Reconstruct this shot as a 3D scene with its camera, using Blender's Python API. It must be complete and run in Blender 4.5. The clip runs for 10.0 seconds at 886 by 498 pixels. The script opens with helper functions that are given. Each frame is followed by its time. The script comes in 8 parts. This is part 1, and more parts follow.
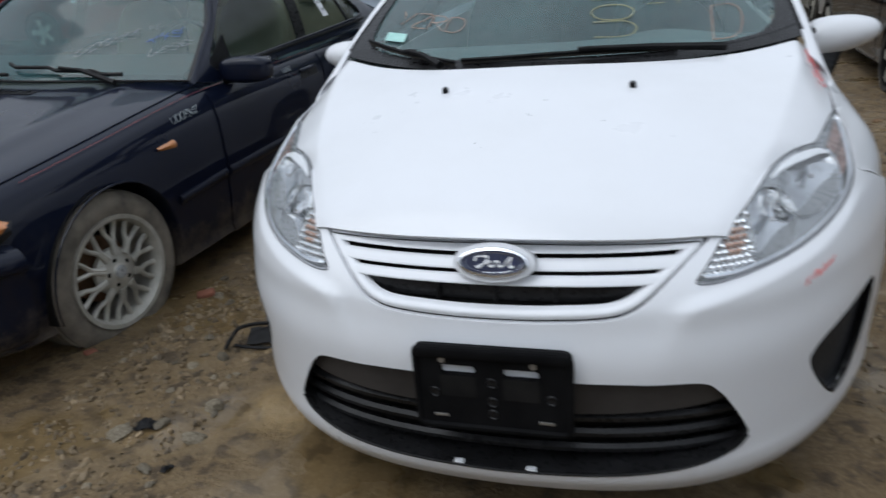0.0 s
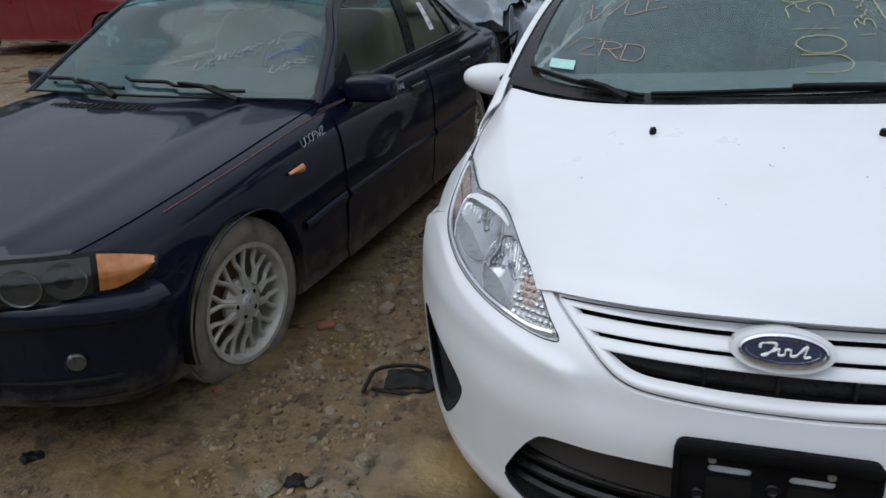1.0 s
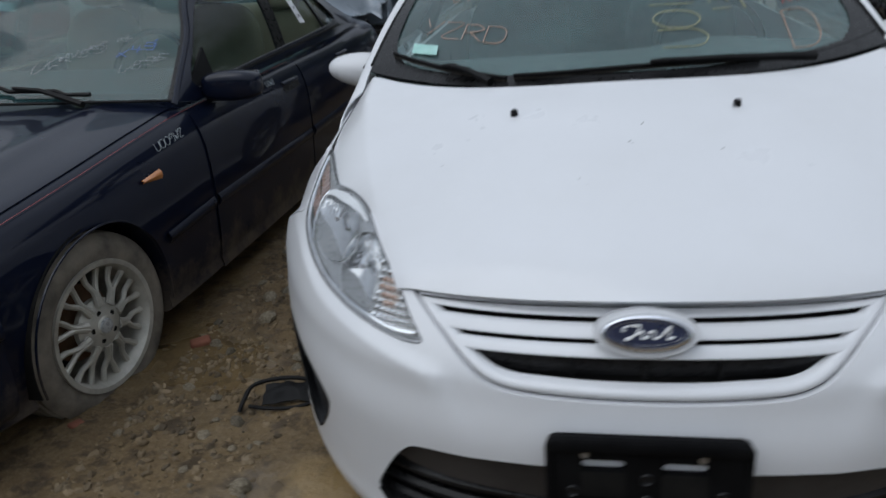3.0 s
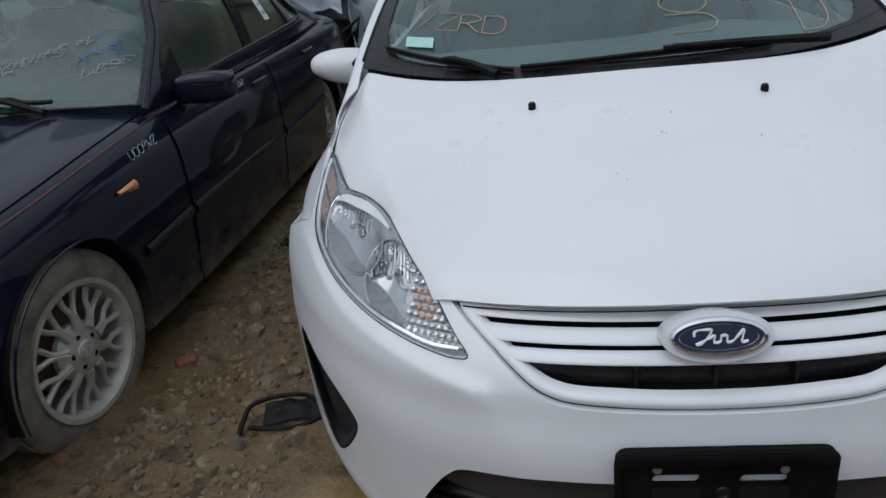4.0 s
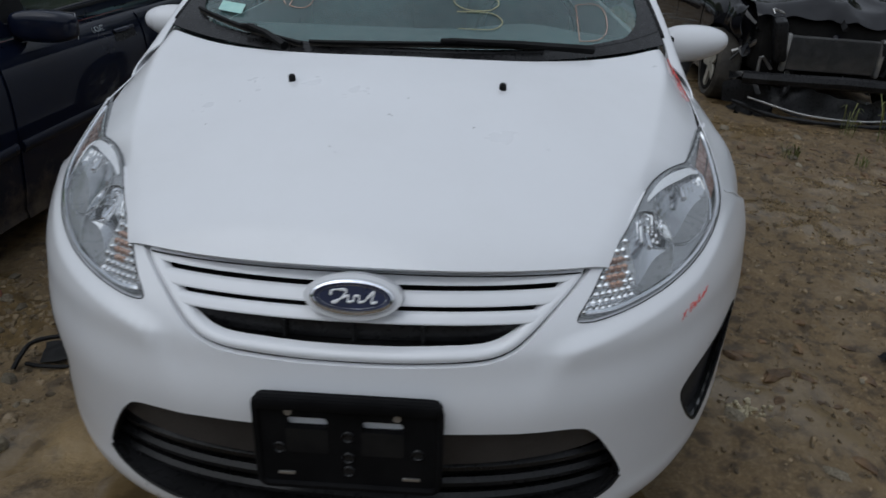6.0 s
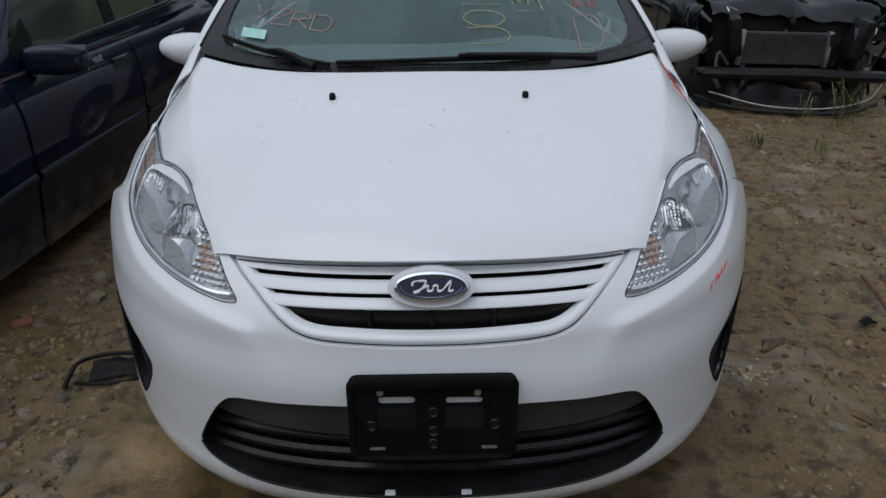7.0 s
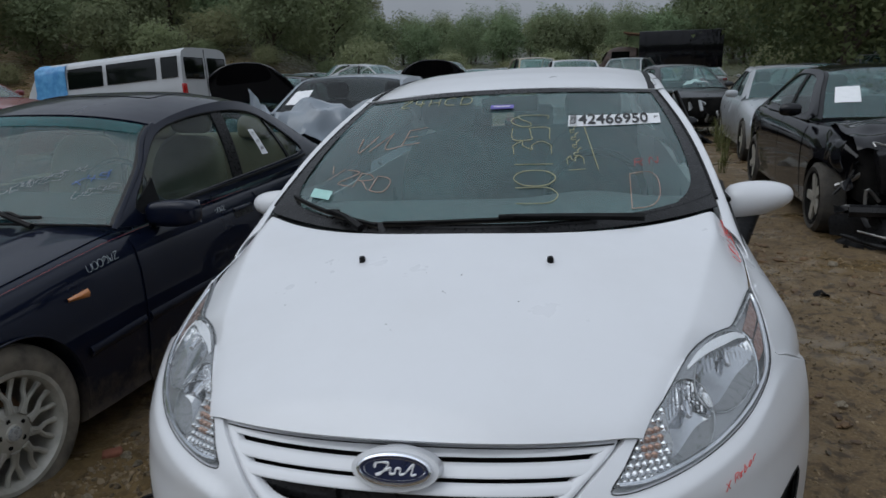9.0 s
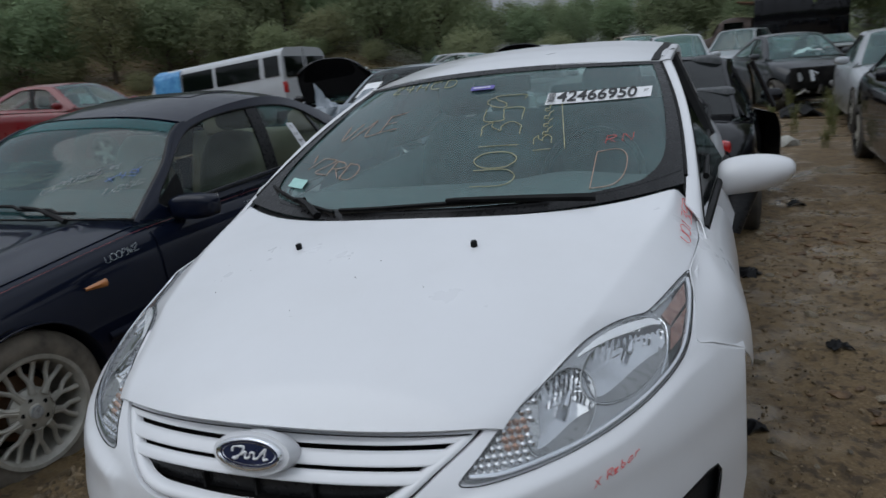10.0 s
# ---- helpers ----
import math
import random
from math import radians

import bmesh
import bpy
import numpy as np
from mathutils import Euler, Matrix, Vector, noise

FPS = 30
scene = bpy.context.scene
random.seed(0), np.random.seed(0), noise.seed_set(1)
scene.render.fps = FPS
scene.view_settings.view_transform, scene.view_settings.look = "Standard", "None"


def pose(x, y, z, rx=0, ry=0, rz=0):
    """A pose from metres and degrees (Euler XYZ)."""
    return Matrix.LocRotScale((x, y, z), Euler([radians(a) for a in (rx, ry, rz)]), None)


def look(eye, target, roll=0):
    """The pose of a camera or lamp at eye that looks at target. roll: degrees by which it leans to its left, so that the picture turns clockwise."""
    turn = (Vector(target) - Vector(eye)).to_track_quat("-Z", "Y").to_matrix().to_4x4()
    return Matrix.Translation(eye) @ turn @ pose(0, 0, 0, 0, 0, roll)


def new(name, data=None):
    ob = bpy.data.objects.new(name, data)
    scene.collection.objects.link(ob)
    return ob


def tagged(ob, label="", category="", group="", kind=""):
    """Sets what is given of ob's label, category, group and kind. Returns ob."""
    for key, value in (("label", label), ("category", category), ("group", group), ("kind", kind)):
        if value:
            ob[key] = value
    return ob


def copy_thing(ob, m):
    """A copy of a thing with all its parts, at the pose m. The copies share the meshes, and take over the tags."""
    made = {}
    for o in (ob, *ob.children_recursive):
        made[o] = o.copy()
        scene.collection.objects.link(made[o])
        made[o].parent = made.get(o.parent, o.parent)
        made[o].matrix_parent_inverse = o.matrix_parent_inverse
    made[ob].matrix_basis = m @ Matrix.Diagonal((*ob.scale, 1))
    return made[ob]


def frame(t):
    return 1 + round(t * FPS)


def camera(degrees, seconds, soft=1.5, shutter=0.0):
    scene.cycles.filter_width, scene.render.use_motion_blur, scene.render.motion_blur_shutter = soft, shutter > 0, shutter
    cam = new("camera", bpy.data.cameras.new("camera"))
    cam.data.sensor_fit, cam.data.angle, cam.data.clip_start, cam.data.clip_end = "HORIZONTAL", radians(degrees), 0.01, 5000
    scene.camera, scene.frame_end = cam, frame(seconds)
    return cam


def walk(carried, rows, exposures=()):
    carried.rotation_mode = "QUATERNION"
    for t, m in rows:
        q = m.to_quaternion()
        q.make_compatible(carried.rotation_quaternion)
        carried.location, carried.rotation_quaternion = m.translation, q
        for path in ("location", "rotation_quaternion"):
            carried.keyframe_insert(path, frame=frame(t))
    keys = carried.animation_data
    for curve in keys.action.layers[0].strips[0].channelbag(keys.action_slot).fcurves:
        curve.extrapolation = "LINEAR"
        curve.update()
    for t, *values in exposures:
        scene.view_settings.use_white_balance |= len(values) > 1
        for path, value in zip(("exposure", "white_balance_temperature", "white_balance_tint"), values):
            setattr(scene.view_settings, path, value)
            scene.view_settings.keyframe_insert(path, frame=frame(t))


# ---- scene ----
# The camera and its walk: a hand-held phone at chest height in front of the white car.
cam = camera(64.1, 10.0, soft=1.5, shutter=0.4)
PATH = [
    (0.0, 0.26, -1.194, 1.305, 67.062, 2.634, 14.896),
    (0.5, 0.019, -1.126, 1.337, 66.9, 2.49, 18.35),
    (1.0, -0.205, -1.095, 1.364, 67.48, 1.85, 17.93),
    (1.5, -0.246, -1.085, 1.37, 67.71, 1.49, 13.8),
    (2.0, -0.086, -1.051, 1.379, 68.83, 2.17, 16.44),
    (2.5, 0.05, -1.0, 1.397, 69.714, 1.187, 13.262),
    (3.0, -0.129, -0.969, 1.317, 66.91, 2.82, 9.49),
    (3.2, -0.313, -0.941, 1.301, 65.772, 4.21, 4.909),
    (4.3, -0.257, -0.888, 1.313, 66.872, 3.366, 5.4),
    (4.5, -0.072, -0.9, 1.32, 67.38, 0.27, 6.9),
    (5.0, 0.336, -0.884, 1.339, 68.91, -1.254, 5.919),
    (5.5, 0.381, -0.908, 1.308, 67.2, -4.07, 4.02),
    (6.0, 0.173, -0.969, 1.311, 65.01, -3.68, 3.16),
    (6.2, 0.101, -0.995, 1.33, 64.66, -3.17, 1.684),
    (7.3, -0.022, -1.161, 1.353, 67.54, -1.516, -1.317),
    (7.5, 0.037, -1.172, 1.374, 69.11, -2.71, 0.32),
    (8.0, 0.159, -1.232, 1.442, 73.44, -0.82, 3.52),
    (8.5, 0.223, -1.194, 1.446, 76.87, 1.0, 8.19),
    (9.0, 0.331, -1.049, 1.43, 75.99, 1.09, 11.48),
    (9.5, 0.514, -0.963, 1.421, 75.38, 2.76, 13.44),
    (10.0, 0.785, -0.892, 1.393, 75.429, 4.33, 20.198),
]
walk(cam, [(t, pose(x, y, z, rx, ry, rz)) for t, x, y, z, rx, ry, rz in PATH],
     exposures=[(0.0, 0.08), (0.5, 0.03), (1.0, -0.02), (2.0, -0.02), (2.5, -0.12), (3.0, -0.32), (4.5, -0.37), (5.0, -0.72), (5.5, -0.70), (6.0, -0.57), (7.5, -0.42), (8.0, -0.5), (9.0, -0.45), (10.0, -0.45)])

# ---- light: an overcast day ----
world = bpy.data.worlds.new("overcast_sky")
scene.world = world
world.use_nodes = True
wn, wl = world.node_tree.nodes, world.node_tree.links
sky = wn.new("ShaderNodeTexSky")
sky.sky_type = "NISHITA"
sky.sun_disc = False
sky.sun_elevation, sky.sun_rotation = radians(55), radians(200)
sky.dust_density, sky.air_density, sky.ozone_density = 6.0, 1.0, 1.0
grey = wn.new("ShaderNodeHueSaturation")
grey.inputs["Saturation"].default_value = 0.25
cloud = wn.new("ShaderNodeTexNoise")
cloud.inputs["Scale"].default_value = 2.2
cloud.inputs["Detail"].default_value = 5.0
ramp = wn.new("ShaderNodeMapRange")
ramp.inputs["From Min"].default_value, ramp.inputs["From Max"].default_value = 0.3, 0.7
ramp.inputs["To Min"].default_value, ramp.inputs["To Max"].default_value = 0.8, 1.15
mul = wn.new("ShaderNodeVectorMath")
mul.operation = "SCALE"
wl.new(sky.outputs["Color"], grey.inputs["Color"])
wl.new(cloud.outputs["Fac"], ramp.inputs["Value"])
# an overcast sky is brightest overhead, and slightly cool
tcw, sepw, high = wn.new("ShaderNodeTexCoord"), wn.new("ShaderNodeSeparateXYZ"), wn.new("ShaderNodeMapRange")
wl.new(tcw.outputs["Generated"], sepw.inputs[0])
wl.new(sepw.outputs["Z"], high.inputs["Value"])
high.inputs["From Min"].default_value, high.inputs["From Max"].default_value = 0.0, 1.0
high.inputs["To Min"].default_value, high.inputs["To Max"].default_value = 0.75, 2.0
both, tint = wn.new("ShaderNodeMath"), wn.new("ShaderNodeMix")
both.operation, tint.data_type, tint.blend_type = "MULTIPLY", "RGBA", "MULTIPLY"
tint.inputs[0].default_value, tint.inputs[7].default_value = 1.0, (0.90, 1.0, 1.15, 1.0)
wl.new(ramp.outputs["Result"], both.inputs[0])
wl.new(high.outputs["Result"], both.inputs[1])
# the cloud sheet hides most of the clear sky and of the sun's glow
sheet_mix = wn.new("ShaderNodeMix")
sheet_mix.data_type = "RGBA"
sheet_mix.inputs[0].default_value, sheet_mix.inputs[7].default_value = 0.85, (5.9, 5.9, 5.9, 1.0)
wl.new(grey.outputs["Color"], sheet_mix.inputs[6])
wl.new(sheet_mix.outputs[2], tint.inputs[6])
wl.new(tint.outputs[2], mul.inputs[0])
wl.new(both.outputs[0], mul.inputs["Scale"])
wl.new(mul.outputs["Vector"], wn["Background"].inputs["Color"])
wn["Background"].inputs["Strength"].default_value = 0.096
sun = new("sun", bpy.data.lights.new("sun", "SUN"))
sun.data.energy, sun.data.angle, sun.data.color = 1.0, radians(60), (0.97, 0.99, 1.0)
sun.matrix_world = look((-10, -6, 19), (0, 0, 0))


# ---- materials ----
def material(name):
    m = bpy.data.materials.new(name)
    m.use_nodes = True
    return m, m.node_tree.nodes, m.node_tree.links, m.node_tree.nodes["Principled BSDF"]


def noise_node(m, scale, detail=4.0, rough=0.55, space="Object"):
    n, l = m.node_tree.nodes, m.node_tree.links
    tc, tx = n.new("ShaderNodeTexCoord"), n.new("ShaderNodeTexNoise")
    tx.inputs["Scale"].default_value, tx.inputs["Detail"].default_value, tx.inputs["Roughness"].default_value = scale, detail, rough
    l.new(tc.outputs[space], tx.inputs["Vector"])
    return tx.outputs["Fac"]


def mix_colour(m, fac, a, b, lo=0.35, hi=0.65):
    n, l = m.node_tree.nodes, m.node_tree.links
    r = n.new("ShaderNodeValToRGB")
    r.color_ramp.elements[0].position, r.color_ramp.elements[1].position = lo, hi
    r.color_ramp.elements[0].color, r.color_ramp.elements[1].color = (*a, 1), (*b, 1)
    l.new(fac, r.inputs["Fac"])
    return r.outputs["Color"]


def blend(m, fac, a, b):
    n, l = m.node_tree.nodes, m.node_tree.links
    x = n.new("ShaderNodeMix")
    x.data_type = "RGBA"
    l.new(fac, x.inputs[0])
    for k, v in ((6, a), (7, b)):
        if isinstance(v, tuple):
            x.inputs[k].default_value = (*v, 1)
        else:
            l.new(v, x.inputs[k])
    return x.outputs[2]


def remap(m, fac, lo, hi, a, b):
    n, l = m.node_tree.nodes, m.node_tree.links
    r = n.new("ShaderNodeMapRange")
    for k, v in zip(("From Min", "From Max", "To Min", "To Max"), (lo, hi, a, b)):
        r.inputs[k].default_value = v
    l.new(fac, r.inputs["Value"])
    return r.outputs["Result"]


def bump(m, fac, strength, distance):
    n, l = m.node_tree.nodes, m.node_tree.links
    b = n.new("ShaderNodeBump")
    b.inputs["Strength"].default_value, b.inputs["Distance"].default_value = strength, distance
    l.new(fac, b.inputs["Height"])
    l.new(b.outputs["Normal"], n["Principled BSDF"].inputs["Normal"])


def surface(name, a, b, scale=8.0, rough=(0.4, 0.6), metal=0.0, relief=0.0, coat=0.0, fine=60.0, lo=0.35, hi=0.65, spec=0.5):
    """A surface whose colour runs between a and b in patches, with finer grain in gloss and relief."""
    m, n, l, p = material(name)
    l.new(mix_colour(m, noise_node(m, scale), a, b, lo, hi), p.inputs["Base Color"])
    g = noise_node(m, fine, 3.0)
    l.new(remap(m, g, 0.3, 0.7, *rough), p.inputs["Roughness"])
    p.inputs["Metallic"].default_value, p.inputs["Coat Weight"].default_value = metal, coat
    p.inputs["Coat Roughness"].default_value = 0.06
    p.inputs["Specular IOR Level"].default_value = spec
    if relief:
        bump(m, g, 0.5, relief)
    return m


def paint(name, colour, dirt=(0.30, 0.26, 0.20), amount=0.25, rough=0.32, coat=0.6, low=0.0, spec=0.35):
    """Car paint under a clear coat, with dusty patches, fine specks and splashed mud near the sills."""
    m, n, l, p = material(name)
    patches = noise_node(m, 3.5, 6.0, 0.62)
    specks = noise_node(m, 140.0, 2.0)
    base = mix_colour(m, noise_node(m, 1.3, 2.0), tuple(c * 0.96 for c in colour), colour)
    base = blend(m, remap(m, patches, 0.45, 0.8, 0.0, amount), base, dirt)
    base = blend(m, remap(m, specks, 0.70, 0.76, 0.0, amount * 1.2), base, dirt)
    if low:
        tc, sep = n.new("ShaderNodeTexCoord"), n.new("ShaderNodeSeparateXYZ")
        l.new(tc.outputs["Object"], sep.inputs[0])
        ad = n.new("ShaderNodeMath")
        ad.operation = "MULTIPLY_ADD"
        l.new(noise_node(m, 9.0, 6.0, 0.7), ad.inputs[0])
        ad.inputs[1].default_value = -0.5
        l.new(sep.outputs["Z"], ad.inputs[2])
        base = blend(m, remap(m, ad.outputs[0], low - 0.30, low - 0.12, 0.75, 0.0), base, dirt)
    l.new(base, p.inputs["Base Color"])
    l.new(remap(m, patches, 0.3, 0.75, rough * 0.85, rough * 1.35), p.inputs["Roughness"])
    p.inputs["Coat Weight"].default_value, p.inputs["Coat Roughness"].default_value = coat, 0.05
    p.inputs["Specular IOR Level"].default_value = spec
    return m


def glass(name, tint, gloss=1.0, haze=0.02, film=0.05, film_colour=(0.22, 0.35, 0.34)):
    """Thin glass: tinted see-through with a Fresnel mirror on it, and a dusty film that also paints the sky's
    reflection.
    """
    m, n, l, p = material(name)
    out = n["Material Output"]
    tr, gl, lw, mx = n.new("ShaderNodeBsdfTransparent"), n.new("ShaderNodeBsdfGlossy"), n.new("ShaderNodeLayerWeight"), n.new("ShaderNodeMixShader")
    tr.inputs["Color"].default_value = (*tint, 1)
    gl.inputs["Roughness"].default_value = haze
    lw.inputs["Blend"].default_value = 0.5
    pw, k = n.new("ShaderNodeMath"), n.new("ShaderNodeMath")
    pw.operation, k.operation = "POWER", "MULTIPLY_ADD"
    pw.inputs[1].default_value = 4.5
    k.inputs[1].default_value, k.inputs[2].default_value = 0.90 * gloss, 0.065 * gloss
    l.new(lw.outputs["Facing"], pw.inputs[0])
    l.new(pw.outputs[0], k.inputs[0])
    l.new(k.outputs[0], mx.inputs[0])
    l.new(tr.outputs[0], mx.inputs[1])
    l.new(gl.outputs[0], mx.inputs[2])
    df, mx2 = n.new("ShaderNodeBsdfDiffuse"), n.new("ShaderNodeMixShader")
    df.inputs["Color"].default_value = (*film_colour, 1)
    l.new(remap(m, noise_node(m, 5.0, 5.0, 0.65), 0.3, 0.8, film * 0.5, film * 1.5), mx2.inputs[0])
    l.new(mx.outputs[0], mx2.inputs[1])
    l.new(df.outputs[0], mx2.inputs[2])
    l.new(mx2.outputs[0], out.inputs["Surface"])
    n.remove(p)
    return m


WHITE = paint("white_car_paint", (0.69, 0.70, 0.72), (0.38, 0.36, 0.32), 0.10, 0.3, 0.5)
NAVY = paint("navy_car_paint", (0.005, 0.0075, 0.018), (0.10, 0.08, 0.06), 0.03, 0.3, 0.55, low=0.22, spec=0.03)
NAVY.node_tree.nodes["Principled BSDF"].inputs["Coat Roughness"].default_value = 0.05
BLACKCAR = paint("black_car_paint", (0.006, 0.006, 0.008), (0.10, 0.085, 0.07), 0.04, 0.34, 0.75, low=0.4, spec=0.0)
SILVER = paint("silver_car_paint", (0.36, 0.38, 0.40), (0.26, 0.23, 0.19), 0.15, 0.3, 0.5, low=0.4)
SLATE = paint("grey_blue_car_paint", (0.20, 0.235, 0.27), (0.25, 0.22, 0.2), 0.14, 0.28, 0.6)
DARKGREY = paint("dark_grey_car_paint", (0.030, 0.033, 0.037), (0.15, 0.13, 0.11), 0.08, 0.3, 0.6, low=0.4, spec=0.2)
RED = paint("red_car_paint", (0.17, 0.010, 0.014), (0.16, 0.12, 0.10), 0.15, 0.3, 0.6)
TAN = paint("tan_car_paint", (0.36, 0.30, 0.21), (0.25, 0.21, 0.16), 0.15, 0.3, 0.5)
VANWHITE = paint("white_van_paint", (0.46, 0.48, 0.50), (0.3, 0.28, 0.25), 0.18, 0.35, 0.4)
BLUEWRAP = surface("blue_plastic_sheet", (0.05, 0.22, 0.48), (0.12, 0.36, 0.62), 6, (0.25, 0.4))
# windscreen film: the pale teal of reflected sky painted as diffuse colour
GLASS = glass("green_tinted_windscreen", (0.70, 0.86, 0.83), 1.0, haze=0.02, film=0.17, film_colour=(0.23, 0.40, 0.40))
SIDEGLASS = glass("green_tinted_side_glass", (0.70, 0.80, 0.76), 0.7, film=0.03)
TEALGLASS = glass("teal_tinted_windscreen", (0.24, 0.40, 0.40), 0.9, haze=0.07, film=0.15, film_colour=(0.12, 0.29, 0.30))
TINTBAND = glass("teal_tint_band", (0.14, 0.42, 0.43), 0.7, film=0.20, film_colour=(0.08, 0.28, 0.29))
DARKGLASS = glass("dark_tinted_glass", (0.05, 0.06, 0.06), 0.7, haze=0.05, film=0.008)
DUSKGLASS = glass("dull_grey_windscreen", (0.30, 0.33, 0.33), 0.6, haze=0.05, film=0.01)
CLEAR = glass("clear_lamp_lens", (0.92, 0.93, 0.94), 0.9, film=0.055, film_colour=(0.55, 0.57, 0.58))
AMBERLENS = surface("amber_lens", (0.40, 0.13, 0.025), (0.56, 0.22, 0.07), 18, (0.12, 0.25), coat=0.8)
SMOKELENS = glass("smoked_lamp_lens", (0.55, 0.55, 0.54), 0.8, film=0.015)
REDLENS = surface("red_lens", (0.35, 0.01, 0.01), (0.5, 0.02, 0.02), 30, (0.12, 0.25), coat=0.8)
CHROME = surface("chrome", (0.72, 0.73, 0.75), (0.82, 0.83, 0.85), 10, (0.06, 0.16), 1.0)
REFLECTOR = surface("silvered_reflector", (0.50, 0.51, 0.52), (0.64, 0.65, 0.66), 10, (0.05, 0.12), 1.0)
AMBERSILVER = surface("amber_tinted_reflector", (0.36, 0.19, 0.12), (0.50, 0.34, 0.26), 30, (0.15, 0.3), 0.5)
ALLOY = surface("dull_silver_alloy", (0.36, 0.345, 0.30), (0.52, 0.50, 0.44), 14, (0.38, 0.6), 0.35)
LAMPGREY = surface("silvered_lamp_plastic", (0.36, 0.375, 0.38), (0.46, 0.475, 0.48), 8, (0.2, 0.35), 0.3)
LAMPSHELF = surface("grey_lamp_plastic", (0.17, 0.178, 0.182), (0.23, 0.238, 0.242), 8, (0.22, 0.4), 0.1)
BEZEL = surface("dull_silver_plastic", (0.34, 0.35, 0.355), (0.44, 0.45, 0.455), 8, (0.12, 0.28), 0.6)
DULLAMBER = surface("faded_amber_plastic", (0.16, 0.075, 0.05), (0.30, 0.17, 0.13), 45, (0.2, 0.35), coat=0.4)
RUBBER = surface("dusty_rubber", (0.022, 0.021, 0.020), (0.080, 0.070, 0.056), 7, (0.7, 0.95), relief=0.002, lo=0.3, hi=0.75)
MUDRUBBER = surface("muddy_tyre_rubber", (0.09, 0.08, 0.065), (0.22, 0.19, 0.15), 9, (0.75, 0.95), relief=0.002)
PLASTIC = surface("black_grained_plastic", (0.007, 0.007, 0.0075), (0.014, 0.014, 0.0145), 12, (0.45, 0.65), relief=0.0006, fine=300, spec=0.13)
BRACKET = surface("dull_black_plastic", (0.004, 0.004, 0.0045), (0.008, 0.008, 0.0085), 12, (0.55, 0.75), relief=0.0004, fine=300, spec=0.05)
SHINYBLACK = surface("black_plastic_wet", (0.007, 0.007, 0.0075), (0.016, 0.016, 0.017), 9, (0.22, 0.4), spec=0.2)
GREYPLASTIC = surface("grey_cowl_plastic", (0.014, 0.0145, 0.016), (0.024, 0.025, 0.027), 9, (0.5, 0.7), relief=0.0005, fine=250, spec=0.2)
PANELGREY = surface("brownish_grey_plastic", (0.030, 0.027, 0.026), (0.044, 0.040, 0.038), 9, (0.4, 0.6), relief=0.0005, fine=250, spec=0.3)
# near-black that stands in for shade inside openings; also colours liners and specks
DARK = surface("shade_and_liner_black", (0.008, 0.008, 0.008), (0.018, 0.017, 0.016), 6, (0.8, 0.95), spec=0.05)
CLOTH = surface("charcoal_seat_cloth", (0.075, 0.080, 0.084), (0.12, 0.125, 0.13), 30, (0.85, 0.95))
BEIGE = surface("beige_seat_leather", (0.20, 0.165, 0.115), (0.27, 0.23, 0.165), 6, (0.5, 0.7))
STEEL = surface("bare_steel", (0.30, 0.30, 0.30), (0.45, 0.44, 0.42), 14, (0.3, 0.55), 0.9)
DARKRUST = surface("dark_faded_truck_paint", (0.022, 0.014, 0.011), (0.060, 0.036, 0.026), 6, (0.55, 0.8), 0.0, relief=0.001)
CORE = surface("dull_radiator_core", (0.05, 0.05, 0.05), (0.10, 0.10, 0.10), 14, (0.5, 0.7), 0.4)
RUST = surface("rusty_steel", (0.10, 0.045, 0.02), (0.20, 0.12, 0.07), 10, (0.7, 0.9), 0.3, relief=0.002)
PAPER = surface("white_sticker", (0.74, 0.75, 0.76), (0.80, 0.81, 0.82), 20, (0.5, 0.6))
INK = surface("black_ink", (0.012, 0.012, 0.013), (0.02, 0.02, 0.02), 40, (0.5, 0.6))
BLUEINK = surface("badge_blue", (0.004, 0.008, 0.036), (0.006, 0.011, 0.048), 40, (0.25, 0.35), coat=0.3)
PURPLE = surface("purple_sticker", (0.10, 0.09, 0.35), (0.15, 0.13, 0.45), 30, (0.5, 0.6))
MINT = surface("pale_green_sticker", (0.30, 0.55, 0.50), (0.38, 0.62, 0.57), 30, (0.5, 0.6))
CHALK = surface("yellow_paint_marker", (0.34, 0.34, 0.20), (0.46, 0.45, 0.27), 90, (0.7, 0.9))
PINKCHALK = surface("pink_paint_marker", (0.40, 0.26, 0.20), (0.52, 0.36, 0.29), 90, (0.7, 0.9))
REDCHALK = surface("red_paint_marker", (0.62, 0.05, 0.05), (0.75, 0.12, 0.10), 90, (0.7, 0.9))
PINSTRIPE = surface("dull_red_stripe", (0.20, 0.035, 0.045), (0.30, 0.08, 0.08), 60, (0.4, 0.6))
PALECHALK = surface("pale_paint_marker", (0.30, 0.34, 0.36), (0.42, 0.46, 0.48), 90, (0.7, 0.9))
BLUECHALK = surface("blue_paint_marker", (0.06, 0.14, 0.42), (0.12, 0.22, 0.55), 90, (0.7, 0.9))


# ---- small tools ----
def thing(name, label, category, m=None, group="", kind=""):
    ob = new(name)
    ob.empty_display_size = 0.2
    if m is not None:
        ob.matrix_world = m
    return tagged(ob, label, category, group, kind)


